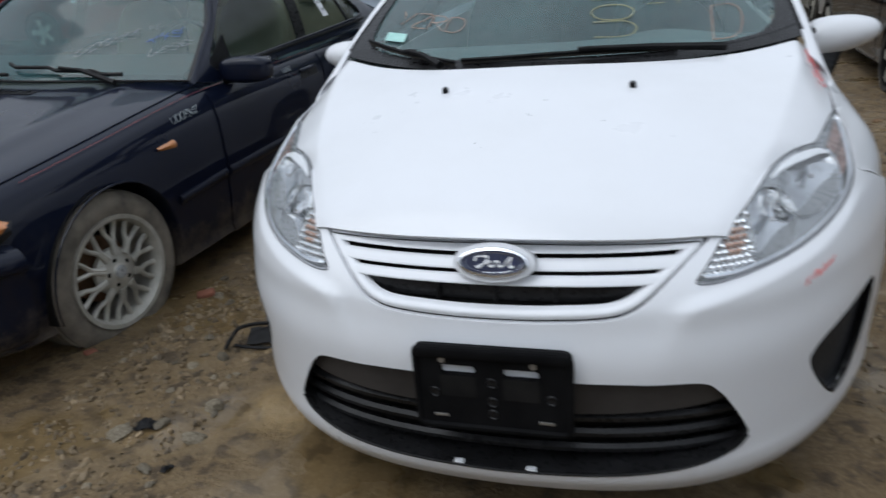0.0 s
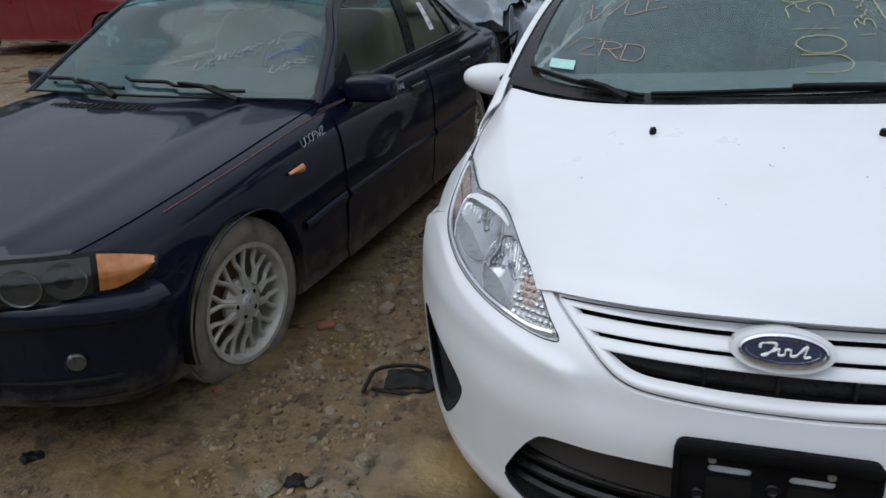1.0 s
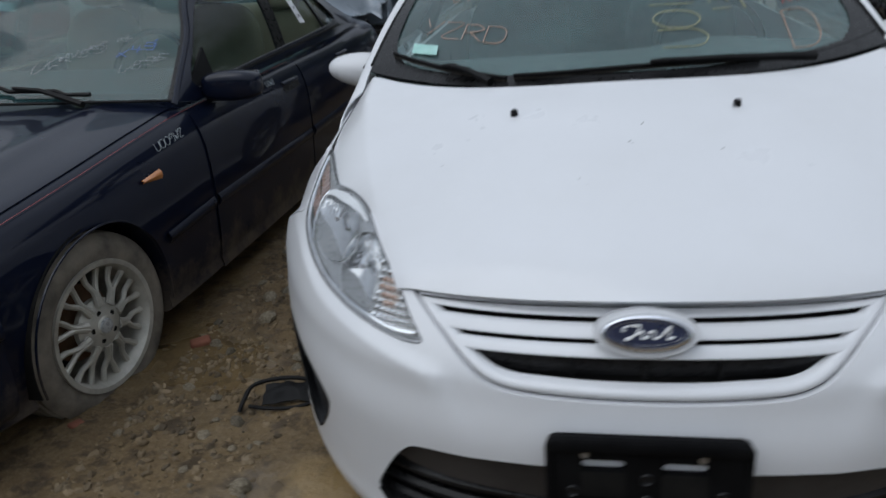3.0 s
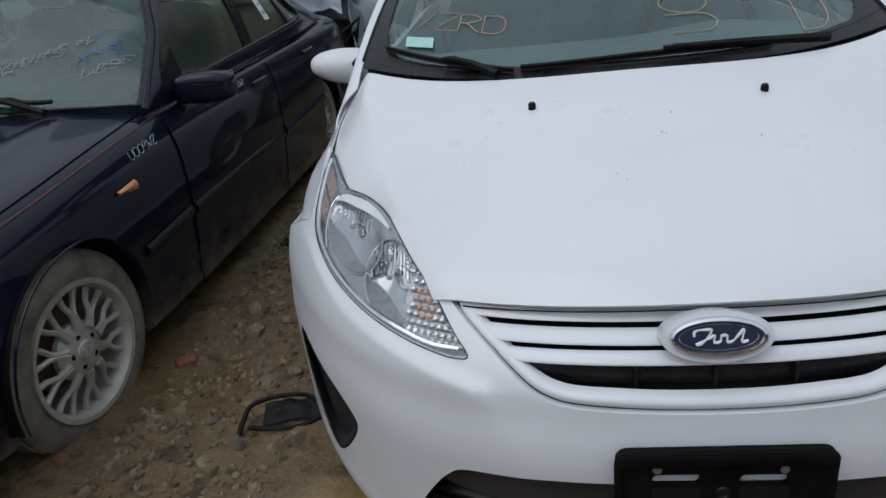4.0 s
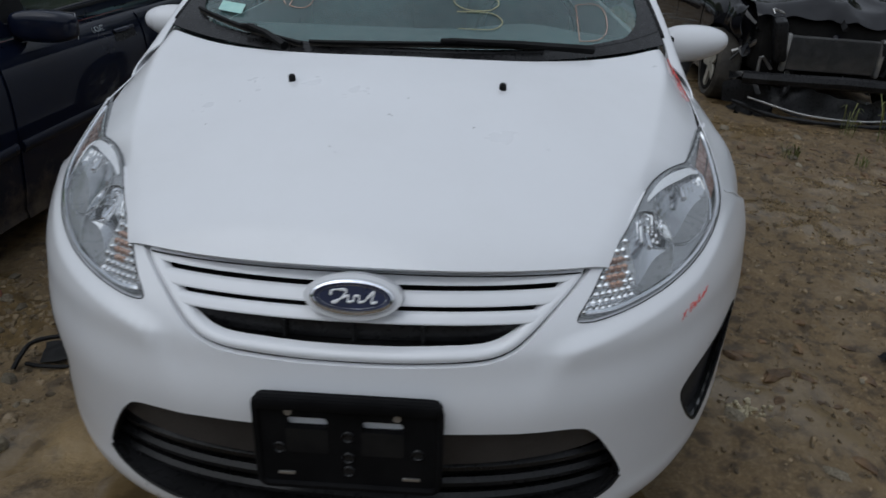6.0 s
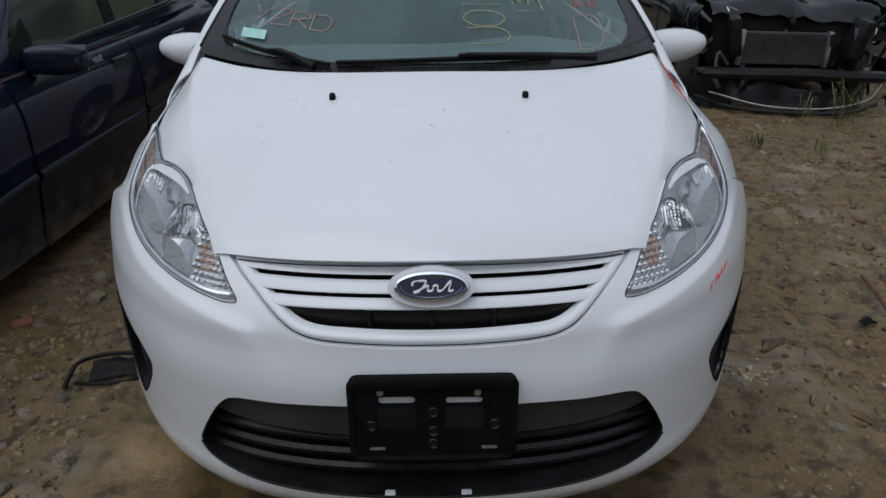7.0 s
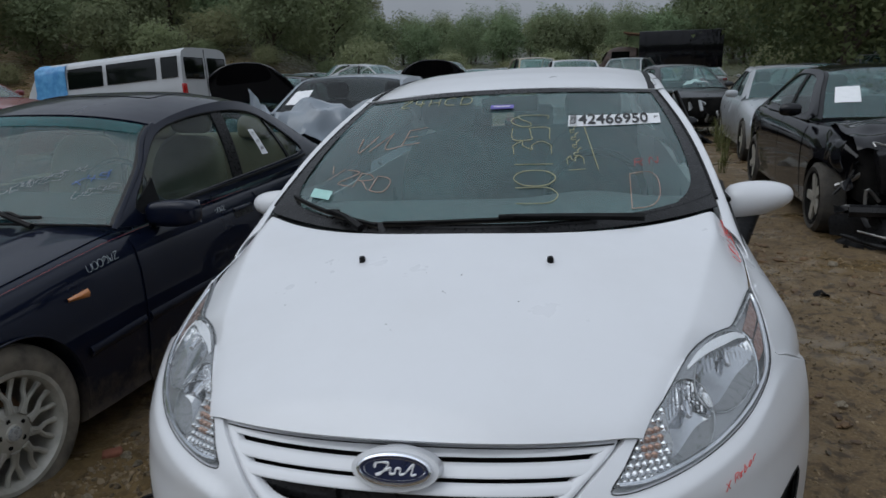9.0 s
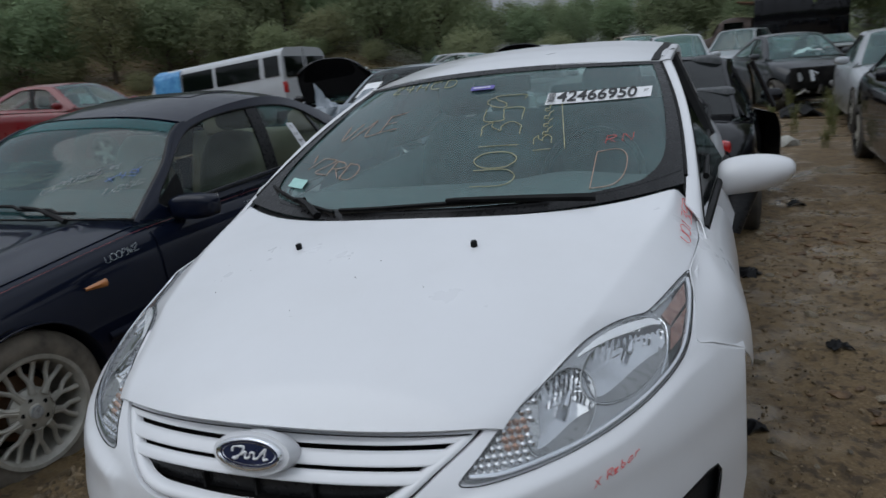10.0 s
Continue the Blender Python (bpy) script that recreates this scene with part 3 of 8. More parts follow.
def cab_side(car, cab, colour, pane_mat, s, n=90):
    """One side of a car's cabin: a ring of pillars and frames, the glass in it, a door post and the front pillar."""
    cy, cz = (cab.a0 + cab.c0) / 2 - 0.05, cab.belt + 0.42 * (cab.top - cab.belt)
    line = [(p.y, p.z) for p in cab.rail[::2]] + [(cab.c0, cab.belt2 - 0.03), (cy, (cab.belt + cab.belt2) / 2 - 0.03), (cab.a0, cab.belt - 0.03)]
    turns = [6.28318 * k / n for k in range(n + 1)]
    outer, inner = [], []
    for a in turns:
        p = ray_to(line, a, cy, cz)
        k = 0.80 + 0.04 * math.sin(a) - 0.07 * max(0.0, math.cos(a)) ** 2
        outer.append(p)
        inner.append((cy + k * (p[0] - cy), cz + (k - 0.02) * (p[1] - cz)))

    def place(y, z, out=0.0):
        p = cab_at(cab, y, z, out)
        return Vector((s * p.x, p.y, p.z))

    def band(u, v):
        a, b = outer[round(n * u)], inner[round(n * u)]
        return place(a[0] + (b[0] - a[0]) * v, a[1] + (b[1] - a[1]) * v)
    part("door_frame", sheet(band, n, 4, 0.010, s > 0), colour, car)
    g = part("side_window", sheet(lambda u, v: place(cy + (inner[round(n * u)][0] - cy) * v, cz + (inner[round(n * u)][1] - cz) * v, -0.010), n, 3, 0.0, s > 0), pane_mat, car, "tinted side windows")
    g.visible_shadow = False
    part("window_seal", tube([place(y, z, 0.001) for y, z in inner], 0.008, 5), PLASTIC, car, "black window surround")
    part("door_pillar", sheet(lambda u, v: place(cab.yb + 0.08 * v + 0.045 * (2 * u - 1), cab.belt - 0.01 + (cab.top - 0.06 - cab.belt) * v, 0.002), 3, 8, 0.012, s < 0), PLASTIC, car, "black door pillar")
    for front in (True, False):
        def strip(u, v, front=front):
            a, b = cab.screen(0.975, v, front), cab.rail[round(36 * v) if front else round(89 - 21 * v)]
            p = a.lerp(b, u)
            return Vector((s * p.x, p.y, p.z))
        part("pillar" if front else "rear_pillar", sheet(strip, 3, 14, 0.006, (s > 0) == front), colour, car)


def pad(x, y, z, wide, deep, tall, tilt, taper=0.2, channel=0.02):
    """A stuffed cushion: round edges, narrower shoulders, a hollow down its middle."""
    def skin_of(u, v):
        a, b = 6.28318 * u, 3.14159 * v
        k = max(0.0, math.sin(b)) ** 0.35
        c, d, h = math.cos(a), math.sin(a), -math.cos(b)
        sx = math.copysign(abs(c) ** 0.55, c) * k
        w = 1 - taper * max(0, h) ** 3
        return Vector((0.5 * wide * w * sx, 0.5 * deep * math.copysign(abs(d) ** 0.8, d) * k + (channel * (1 - sx * sx) if d < 0 else 0) * k, 0.5 * tall * math.copysign(abs(h) ** 0.8, h)))
    return move(sheet(skin_of, 24, 14), pose(x, y, z, tilt))


def seat(parent, x, y, z, cloth, tall=0.62, width=0.48):
    s = new("car_seat")
    s.parent = parent
    part("cushion", box(x, y, z, width, 0.50, 0.16, 0.05, seg=3), cloth, s)
    part("backrest", pad(x, y + 0.30, z + tall / 2 + 0.02, width, 0.17, tall + 0.03, -14), cloth, s)
    part("headrest", pad(x, y + 0.40, z + tall + 0.13, 0.27, 0.11, 0.19, -10, 0.15, 0.01), cloth, s)
    return s


def strokes(parent, name, text, mat, place, size, r=0.004, slant=0.0, gap=1.35):
    r"""Marker writing: each sign is drawn as bent lines on the surface that place(a, b) gives."""
    GLYPHS = {"U": "040110203134", "0": "100103142433312010", "1": "1014", "3": "0414243323122231201000", "5": "34040212223230 1000".replace(" ", ""), "9": "33241403021223333020",
              "D": "0004 042433312000", "X": "0034 0430", "R": "0004 041424331202 1230", "E": "3000 0004 0434 0222", "F": "0004 0434 0222", "Z": "04340030", "Y": "0412 3410", "V": "041034", "L": "040030", "N": "00043034",
              "-": "0232", "2": "031434230030", "4": "040232 2420", "H": "0004 3034 0232", "C": "34140301102030", "e": "022201021210002 0".replace(" ", ""), "b": "0400 02122110 00".replace(" ", ""),
              "a": "2212010010212220", "r": "0002 021222", "/": "0034", "~": "010212112130", "W": "0410122034"}
    x = 0.0
    for ch in text:
        bm = bmesh.new()
        for line in GLYPHS.get(ch, "").split():
            pts = [((int(line[i]) + slant * int(line[i + 1])) / 4, int(line[i + 1]) / 4) for i in range(0, len(line) - 1, 2)]
            fine = spline([(a, b, 0) for a, b in pts], 3 * len(pts)) if len(pts) > 2 else [Vector((*p, 0)) for p in pts]
            tube([place((x + p.x) * size, p.y * size) for p in fine], r, 4, bm)
        if bm.verts:
            part(name, bm, mat, parent)
        x += gap if ch != " " else 0.7
# ---- the white hatchback, seen from the front ----
hatch = thing("hatchback_car", "white small hatchback car with marker writing on its windscreen", "car", pose(0.026, 0, 0, 0, -1.9, 0))
LEANBACK = curve_of([(0.12, 0.12), (0.165, 0.075), (0.2, 0.045), (0.235, 0.020), (0.27, 0.010), (0.31, 0.010), (0.4, 0.005), (0.52, 0.0), (0.60, 0.018), (0.65, 0.034), (0.70, 0.076), (0.75, 0.140), (0.79, 0.215), (0.83, 0.31), (0.87, 0.41), (0.92, 0.54)])


def nose(x, z, out=0.0):
    """The bumper's face: how far back it lies, out metres before it."""
    a = abs(x)
    # a crease stands out under the lamps, its line rising outwards
    over = z - lerp(a, [0.36, 0.464, 0.643, 0.753], [0.637, 0.656, 0.688, 0.73])
    fall = max(0.0, 1 - over / 0.020) if over > 0 else math.exp(over / 0.055)
    crease = 0.015 * fall * min(1.0, max(0.0, (a - 0.345 - 0.55 * (z - 0.637)) / 0.022)) * min(1.0, max(0.0, (0.82 - a) / 0.10))
    return 0.25 * a * a + 0.8 * a ** 4 + LEANBACK(z) - crease - out


def plan(s):
    """Half width along the nose, s from 0 at the middle to 1 at the wheel arch."""
    return 0.868 * math.sin(s * 1.5708) ** 0.92 if s > 0 else 0.0


def nose_shell(out=0.0, z0=0.185, z1=0.90, thick=0.012, nu=120, nv=170, ripple=None):
    def f(u, v):
        s = 2 * u - 1
        x = math.copysign(plan(abs(s)), s)
        z = z0 + (z1 - z0) * v
        x -= math.copysign(max(0, abs(s) - 0.93) * 0.35, s)
        return Vector((x, nose(x, z, out) + (ripple(z) if ripple else 0.0) + max(0, abs(s) - 0.93) * 3.0, z))
    return sheet(f, nu, nv, thick)


def flat(outline, y0=-0.3, y1=1.2, side=1):
    return prism([(side * a, b) for a, b in outline], (y0, y1), lambda a, b, c: (a, c, b))


def loop(pts, n=60):
    return [(p.x, p.y) for p in spline([(a, b, 0) for a, b in pts], n, True)]


def mirrored(half, n=60):
    """A closed outline from its right half, from top middle to bottom middle."""
    fine = [(p.x, p.y) for p in spline([(a, b, 0) for a, b in half], n)]
    return fine + [(-a, b) for a, b in fine[::-1] if a > 0.002]


LAMP = [(0.386, 0.681), (0.41, 0.6755), (0.45, 0.678), (0.51, 0.6855), (0.575, 0.696), (0.64, 0.7105), (0.69, 0.7265), (0.730, 0.748), (0.749, 0.771), (0.7545, 0.805), (0.753, 0.838), (0.747, 0.862), (0.734, 0.862), (0.712, 0.852), (0.687, 0.840), (0.665, 0.832), (0.640, 0.8325), (0.610, 0.832), (0.580, 0.827), (0.556, 0.819), (0.532, 0.806), (0.488, 0.776), (0.445, 0.747), (0.410, 0.708)]
GRILLE = [(0, 0.772), (0.2, 0.766), (0.38, 0.752), (0.412, 0.745), (0.395, 0.728), (0.346, 0.693), (0.30, 0.657), (0.265, 0.636), (0.215, 0.624), (0.1, 0.619), (0, 0.618)]
INTAKE = [(0, 0.503), (0.17, 0.499), (0.30, 0.494), (0.40, 0.487), (0.437, 0.463), (0.47, 0.415), (0.50, 0.358), (0.507, 0.330), (0.480, 0.303), (0.40, 0.281), (0.25, 0.268), (0, 0.262)]
FOG = [(0.800, 0.535), (0.72, 0.520), (0.665, 0.500), (0.636, 0.478), (0.629, 0.460), (0.640, 0.425), (0.672, 0.365), (0.704, 0.318), (0.722, 0.308), (0.75, 0.325), (0.783, 0.39), (0.80, 0.46)]
LOW = sorted((a, b) for a, b in LAMP[:9])
HIGH = sorted((a, b) for a, b in LAMP[11:])
lamp_lo = curve_of(LOW)
lamp_hi = curve_of(HIGH)
lamp_line, fog_line = loop(LAMP, 144), loop(FOG, 40)


def hood_z(x, y):
    a = abs(x)
    # a shoulder line runs from the lamps to the windscreen's corners; outside it the hood falls away
    ye = lerp(y, [0.203, 0.395, 0.468, 0.527, 0.582, 0.705, 0.775, 0.92, 1.06, 1.2], [0.446, 0.530, 0.566, 0.613, 0.660, 0.711, 0.740, 0.757, 0.766, 0.766])
    yc = lerp(y, [0.2, 0.395, 0.509, 0.651, 0.836, 0.98, 1.125, 1.3], [0.44, 0.520, 0.564, 0.607, 0.655, 0.690, 0.704, 0.71])
    up = lerp(y, [0.40, 0.5, 0.65, 0.8, 1.12, 1.3], [0.0, 0.010, 0.021, 0.032, 0.062, 0.066])
    p, q = (a / yc) ** 3, max(0.0, (ye - a) / (ye - yc))
    tent = -0.04 * math.log(math.exp(-p / 0.04) + math.exp(-q / 0.04)) if up else 0.0
    return HOODLINE(y - 0.35 * x * x) - 0.135 * x * x + up * max(0.0, tent)


HOODLINE = curve_of([(0.0, 0.70), (0.06, 0.738), (0.115, 0.768), (0.2, 0.813), (0.4, 0.884), (0.6, 0.936), (0.705, 0.961), (0.9, 0.992), (1.0, 1.004), (1.3, 1.03)])
HOODEDGE = spline([(0.446, 0.2015, 0.110), (0.487, 0.297, 0.183), (0.532, 0.398, 0.26), (0.572, 0.476, 0.33), (0.613, 0.527, 0.39), (0.662, 0.583, 0.45), (0.711, 0.705, 0.54), (0.740, 0.775, 0.61), (0.757, 0.92, 0.71), (0.763, 1.04, 0.79), (0.748, 1.13, 0.85), (0.728, 1.152, 0.872)], 120)


def hood(u, v, lift=0.0):
    e = HOODEDGE[min(119, round(v * 119))]
    s = 2 * u - 1
    x, y = e.x * s, e.z + (e.y - e.z) * abs(s) ** 2.2
    z = hood_z(x, y)
    edge = max(0, (abs(s) - 0.9) / 0.1)
    front = -0.003 * max(0, 1 - v / 0.03) ** 2
    return Vector((x, y, z - 0.006 * edge ** 2 + front + lift))


part("hood", sheet(hood, 150, 110, 0.008), WHITE, hatch, "white hood with fine dirt specks")
# bumper: the face with its openings cut through
above_hood = [(0.0, 0.768), (0.2, 0.764), (0.38, 0.755), (0.443, 0.747)] + [(p.x, hood_z(p.x, p.y) - 0.004) for p in HOODEDGE[6:76:6]] + [(0.765, 0.862), (0.764, 0.80), (0.764, 0.766), (0.80, 0.7455), (0.846, 0.7135), (0.862, 0.7025), (1.0, 0.60), (1.0, 1.2), (0.0, 1.2)]
top_cut = prism(above_hood + [(-a, b) for a, b in above_hood[::-1] if a > 0.002], (-0.4, 1.4), lambda a, b, c: (a, c, b))
bumper = shape(nose_shell(), top_cut, flat(mirrored([(a * 1.001, 0.695 + (b - 0.695) * 1.006) for a, b in GRILLE])), flat(mirrored(INTAKE)), flat(fog_line), flat(fog_line, side=-1),
               flat(lamp_line), flat(lamp_line, side=-1), arch(0.925, 0.325, 0.30))
bumper_part = part("bumper", bumper, WHITE, hatch, "white painted front bumper", sharp=35)


def half_width(z, inset=0.0):
    """Half the grille opening's width at a height."""
    return lerp(z, [0.618, 0.6195, 0.624, 0.636, 0.657, 0.693, 0.728, 0.745, 0.775], [0.0, 0.13, 0.215, 0.265, 0.30, 0.346, 0.395, 0.412, 0.40]) - inset


grille = new("grille")
grille.parent = hatch
tagged(grille, "white slatted grille")
for zc, h in ((0.7380, 0.0092), (0.7120, 0.0088), (0.6880, 0.0076)):
    def slat(u, v, zc=zc, h=h):
        t = 1.25 * (2 * v - 1)
        z = zc + h * max(-1, min(1, t))
        w = half_width(z, 0.012)
        x = (2 * u - 1) * w
        back = 0.007 * max(0, abs(t) - 1) / 0.25 + 0.003 * min(1, abs(t)) ** 4
        return Vector((x, nose(x, z, -0.002) + back, z))
    part("slat", sheet(slat, 40, 16), WHITE, grille, sharp=60)


def frame_band(u, v):
    # runs from the right corner down, along the foot and up to the left corner
    path = mirrored([(0.405, 0.748), (0.392, 0.729), (0.343, 0.694), (0.297, 0.659), (0.262, 0.639), (0.213, 0.628), (0.1, 0.6225), (0, 0.6215)], 40)
    k = round(u * (len(path) - 1))
    a, b = path[k]
    t = 2 * v - 1
    wide = lerp(abs(a), [0.0, 0.20, 0.27, 0.40], [0.0215, 0.0215, 0.026, 0.030])
    blend_in = min(1, max(0, (abs(a) - 0.15) / 0.15))
    inward = Vector((-a * 0.3, 1.0)).normalized().lerp(Vector((-a * 1.2, 0.74 - b)).normalized(), blend_in).normalized()
    q = Vector((a, b)) + inward * wide * (v - 0.02)
    return Vector((q.x, nose(q.x, q.y, -0.001) + 0.007 * t * t + 0.014 * max(0, abs(t) - 0.92) / 0.08, q.y))


part("grille_frame", sheet(frame_band, 78, 12), WHITE, grille, "white grille frame", sharp=60)
part("lower_mesh", sheet(lambda u, v: Vector(((2 * u - 1) * 0.285, nose((2 * u - 1) * 0.285, 0.66, -0.028), 0.645 + 0.037 * v)), 20, 3, 0.006), SHINYBLACK, grille, "black lower grille panel")
for x in (-0.12, 0.0, 0.12):
    part("mesh_rib", box(x, nose(x, 0.66, -0.022), 0.663, 0.006, 0.012, 0.034, 0.001), PLASTIC, grille)
# a near-black sheet paints the shade behind the slats
part("grille_backing", shape(nose_shell(-0.05, 0.56, 0.80, 0.01, 30, 20), flat(mirrored([(a * 1.05, 0.695 + (b - 0.695) * 1.1) for a, b in GRILLE])), how="INTERSECT"), DARK, hatch, "black sheet for the shade behind the grille")
# the oval badge: blue field, chrome rim, a pale flourish
badge = new("badge")
badge.parent = hatch
badge.matrix_local = pose(0, 0.068, 0.728, 90 - 22)


def oval(a, b, t0, t1, mat, name, ring=None, label=""):
    n = 56
    pr = [(math.cos(6.28318 * i / n), math.sin(6.28318 * i / n)) for i in range(n)]
    if ring:
        bm = bmesh.new()
        rows = [[bm.verts.new(((a + da) * c, (b + da) * s, h)) for c, s in pr] for da, h in ring]
        for p, q in zip(rows, rows[1:]):
            for i in range(n):
                bm.faces.new((p[i], p[(i + 1) % n], q[(i + 1) % n], q[i]))
        bmesh.ops.recalc_face_normals(bm, faces=bm.faces)
    else:
        bm = prism([(a * c, b * s) for c, s in pr], (t0, t1), lambda x, y, z: (x, y, z))
    return part(name, bm, mat, badge, label)


oval(0.066, 0.025, -0.03, 0.012, BLUEINK, "badge_field", None, "dark blue oval field")
oval(0.064, 0.0235, 0, 0, CHROME, "badge_rim", [(0.0085, -0.02), (0.0085, 0.010), (0.006, 0.0155), (0.002, 0.0165), (-0.001, 0.0115)], "chrome oval rim")
oval(0.083, 0.040, -0.035, 0.006, WHITE, "badge_base", None, "white badge base")
oval(0.0565, 0.0185, 0, 0, CHROME, "badge_line", [(0.0, 0.0122), (0.001, 0.0135), (0.002, 0.0122)], "thin silver line")
part("flourish", tube(spline([(-0.036, 0.002, 0.013), (-0.034, 0.010, 0.013), (-0.022, 0.012, 0.013), (-0.010, 0.010, 0.013), (-0.024, -0.008, 0.013), (-0.033, -0.009, 0.013), (-0.016, -0.002, 0.013), (-0.006, 0.003, 0.013), (-0.007, -0.007, 0.013), (0.002, -0.006, 0.013), (0.004, 0.002, 0.013), (0.012, 0.002, 0.013), (0.012, -0.007, 0.013), (0.020, -0.006, 0.013), (0.026, 0.000, 0.013), (0.037, 0.011, 0.013), (0.033, -0.007, 0.013), (0.042, -0.006, 0.013)], 90), [0.0020 + 0.0006 * math.sin(0.6 * k) for k in range(90)], 6),
     PAPER, badge, "silver flourish")
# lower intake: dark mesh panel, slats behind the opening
# near-black back sheet: the intake's shade put into colour
part("intake_back", shape(nose_shell(-0.10, 0.20, 0.56, 0.01, 30, 16), flat([(-0.56, 0.22), (0.56, 0.22), (0.56, 0.53), (-0.56, 0.53)]), how="INTERSECT"), DARK, hatch, "black sheet for the shade deep in the intake")
def opening_wall(outline, deep):
    """The inner wall of an opening in the bumper."""
    n = len(outline) - 1
    return sheet(lambda u, v: Vector((outline[round(u * n)][0], nose(outline[round(u * n)][0], outline[round(u * n)][1], -0.003) + deep * v, outline[round(u * n)][1])), n, 2, 0.003)


intake_line = mirrored(INTAKE)
part("intake_wall", opening_wall(intake_line + intake_line[:1], 0.11), SHINYBLACK, hatch, "black intake wall")
# near-black floor sheet, added so the intake looks shaded inside
part("intake_floor", sheet(lambda u, v: Vector(((2 * u - 1) * 0.50, nose((2 * u - 1) * 0.50, 0.27) + 0.012 + 0.13 * v, lerp(abs(2 * u - 1) * 0.50, [0, 0.25, 0.40, 0.475, 0.50], [0.256, 0.262, 0.276, 0.298, 0.322]) - 0.030 * v)), 24, 3, 0.006), DARK, hatch, "black sheet for the shade along the intake floor")
part("intake_panel", shape(nose_shell(-0.022, 0.38, 0.53, 0.01, 40, 20), flat(mirrored([(0, 0.53), (0.45, 0.53), (0.47, 0.45), (0.45, 0.425), (0.3, 0.412), (0, 0.405)], 30)), how="INTERSECT"), PANELGREY, hatch, "brownish grey plastic intake panel")
for z in (0.385, 0.345, 0.305):
    w = 0.50 if z < 0.37 else 0.485
    part("intake_slat", tube([(x, nose(x, z, -0.045), z) for x in np.linspace(-w, w, 25)], 0.011, 6), SHINYBLACK, hatch)
part("intake_lip", tube([(a, nose(a, b, 0.001), b) for a, b in mirrored([(x, z) for x, z in INTAKE[7:]], 30)], 0.0035, 6), PLASTIC, hatch, "black intake lip")
for x in (-0.092, 0.068):
    z = lerp(abs(x), [0, 0.25, 0.40, 0.475, 0.5], [0.262, 0.268, 0.281, 0.303, 0.33])
    part("retaining_clip", box(x, nose(x, z, -0.006), z + 0.003, 0.022, 0.014, 0.007, 0.002), WHITE, hatch, "white bumper clip")
for s in (-1, 1):
    part("fog_pocket", shape(nose_shell(-0.045, 0.30, 0.56, 0.008, 60, 20), flat([((a - 0.71) * 1.15 + 0.71, (b - 0.43) * 1.15 + 0.43) for a, b in fog_line], side=s), how="INTERSECT"), GREYPLASTIC, hatch, "black plastic fog lamp blank")
    fog_run = [(s * a, b) for a, b in fog_line]
    part("fog_wall", opening_wall(fog_run + fog_run[:1], 0.06), GREYPLASTIC, hatch, "black fog lamp pocket wall")
    rim = [(s * a, nose(a, b, 0.0) + 0.004, b) for a, b in fog_line]
    part("fog_surround", tube(rim + rim[:1], 0.004, 6), PLASTIC, hatch, "black fog lamp surround")
# plate bracket with two pale slots
bracket = new("plate_bracket")
bracket.parent = hatch


def rounded(x0, z0, x1, z1, r, n=5):
    out = []
    for cx, cz, a in ((x1 - r, z1 - r, 0), (x0 + r, z1 - r, 1), (x0 + r, z0 + r, 2), (x1 - r, z0 + r, 3)):
        out += [(cx + r * math.cos(1.5708 * (a + k / n)), cz + r * math.sin(1.5708 * (a + k / n))) for k in range(n + 1)]
    return out


bk = prism(rounded(-0.161, 0.385, 0.161, 0.580, 0.018), (-0.016, -0.004), lambda a, b, c: (a, c, b))
bk = shape(bk, prism(rounded(-0.106, 0.514, -0.034, 0.536, 0.008), (-0.05, 0.02), lambda a, b, c: (a, c, b)), prism(rounded(0.024, 0.512, 0.096, 0.534, 0.008), (-0.05, 0.02), lambda a, b, c: (a, c, b)))
part("bracket_plate", bk, BRACKET, bracket, "black plastic number plate bracket")
rim = [(a, -0.016, b) for a, b in rounded(-0.157, 0.389, 0.157, 0.576, 0.016)]
part("bracket_rim", tube(rim + rim[:1], 0.007, 6), BRACKET, bracket)
part("bracket_lip", box(0, -0.018, 0.566, 0.314, 0.016, 0.024, 0.006), BRACKET, bracket)
for x in (-0.07, 0.06):
    part("slot_backing", box(x, 0.001, 0.525, 0.074, 0.006, 0.026), WHITE, bracket, "white bumper behind the slot")
# thin dark pads paint the shade of two recesses; nothing is cut
for x in (-0.07, 0.06):
    part("bracket_pocket", prism(rounded(x - 0.037, 0.462, x + 0.037, 0.512, 0.004), (-0.0175, -0.0165), lambda a, b, c: (a, c, b)), DARK, bracket, "dark pad painting the pocket's shade under the slot")
for x, z in ((-0.10, 0.55), (0.085, 0.548)):
    part("bracket_screw", lathe([(0.0, 0.0), (0.006, 0.0), (0.007, 0.004), (0.0, 0.004)], 12, None, "z"), STEEL, bracket).matrix_local = pose(x, -0.018, z, 90)
for x, z in ((-0.12, 0.470), (0.0, 0.455), (0.12, 0.470), (0.0, 0.50), (0.0, 0.425)):
    part("bracket_hole", lathe([(0.0, 0.0), (0.008, 0.0), (0.010, 0.003), (0.012, 0.0)], 14, None, "z"), SHINYBLACK, bracket).matrix_local = pose(x, -0.0165, z, 90)
for x, z in ((-0.11, 0.415), (0.11, 0.415)):
    part("bracket_slot", box(x, -0.017, z, 0.03, 0.004, 0.006, 0.001), STEEL, bracket)
# head lamps
def on_lens(a, b, depth, s):
    return Vector((s * a, nose(a, b) + depth, b))


def flat_piece(corners, depth, s, n=8, thick=0.002):
    """A curved quad behind the lens between four places of its face."""
    p0, p1, p2, p3 = (Vector((*c, 0)) for c in corners)

    def f(u, v):
        q = p0.lerp(p1, u).lerp(p3.lerp(p2, u), v)
        return on_lens(q.x, q.y, depth, s)
    return sheet(f, n, n, thick, s < 0)


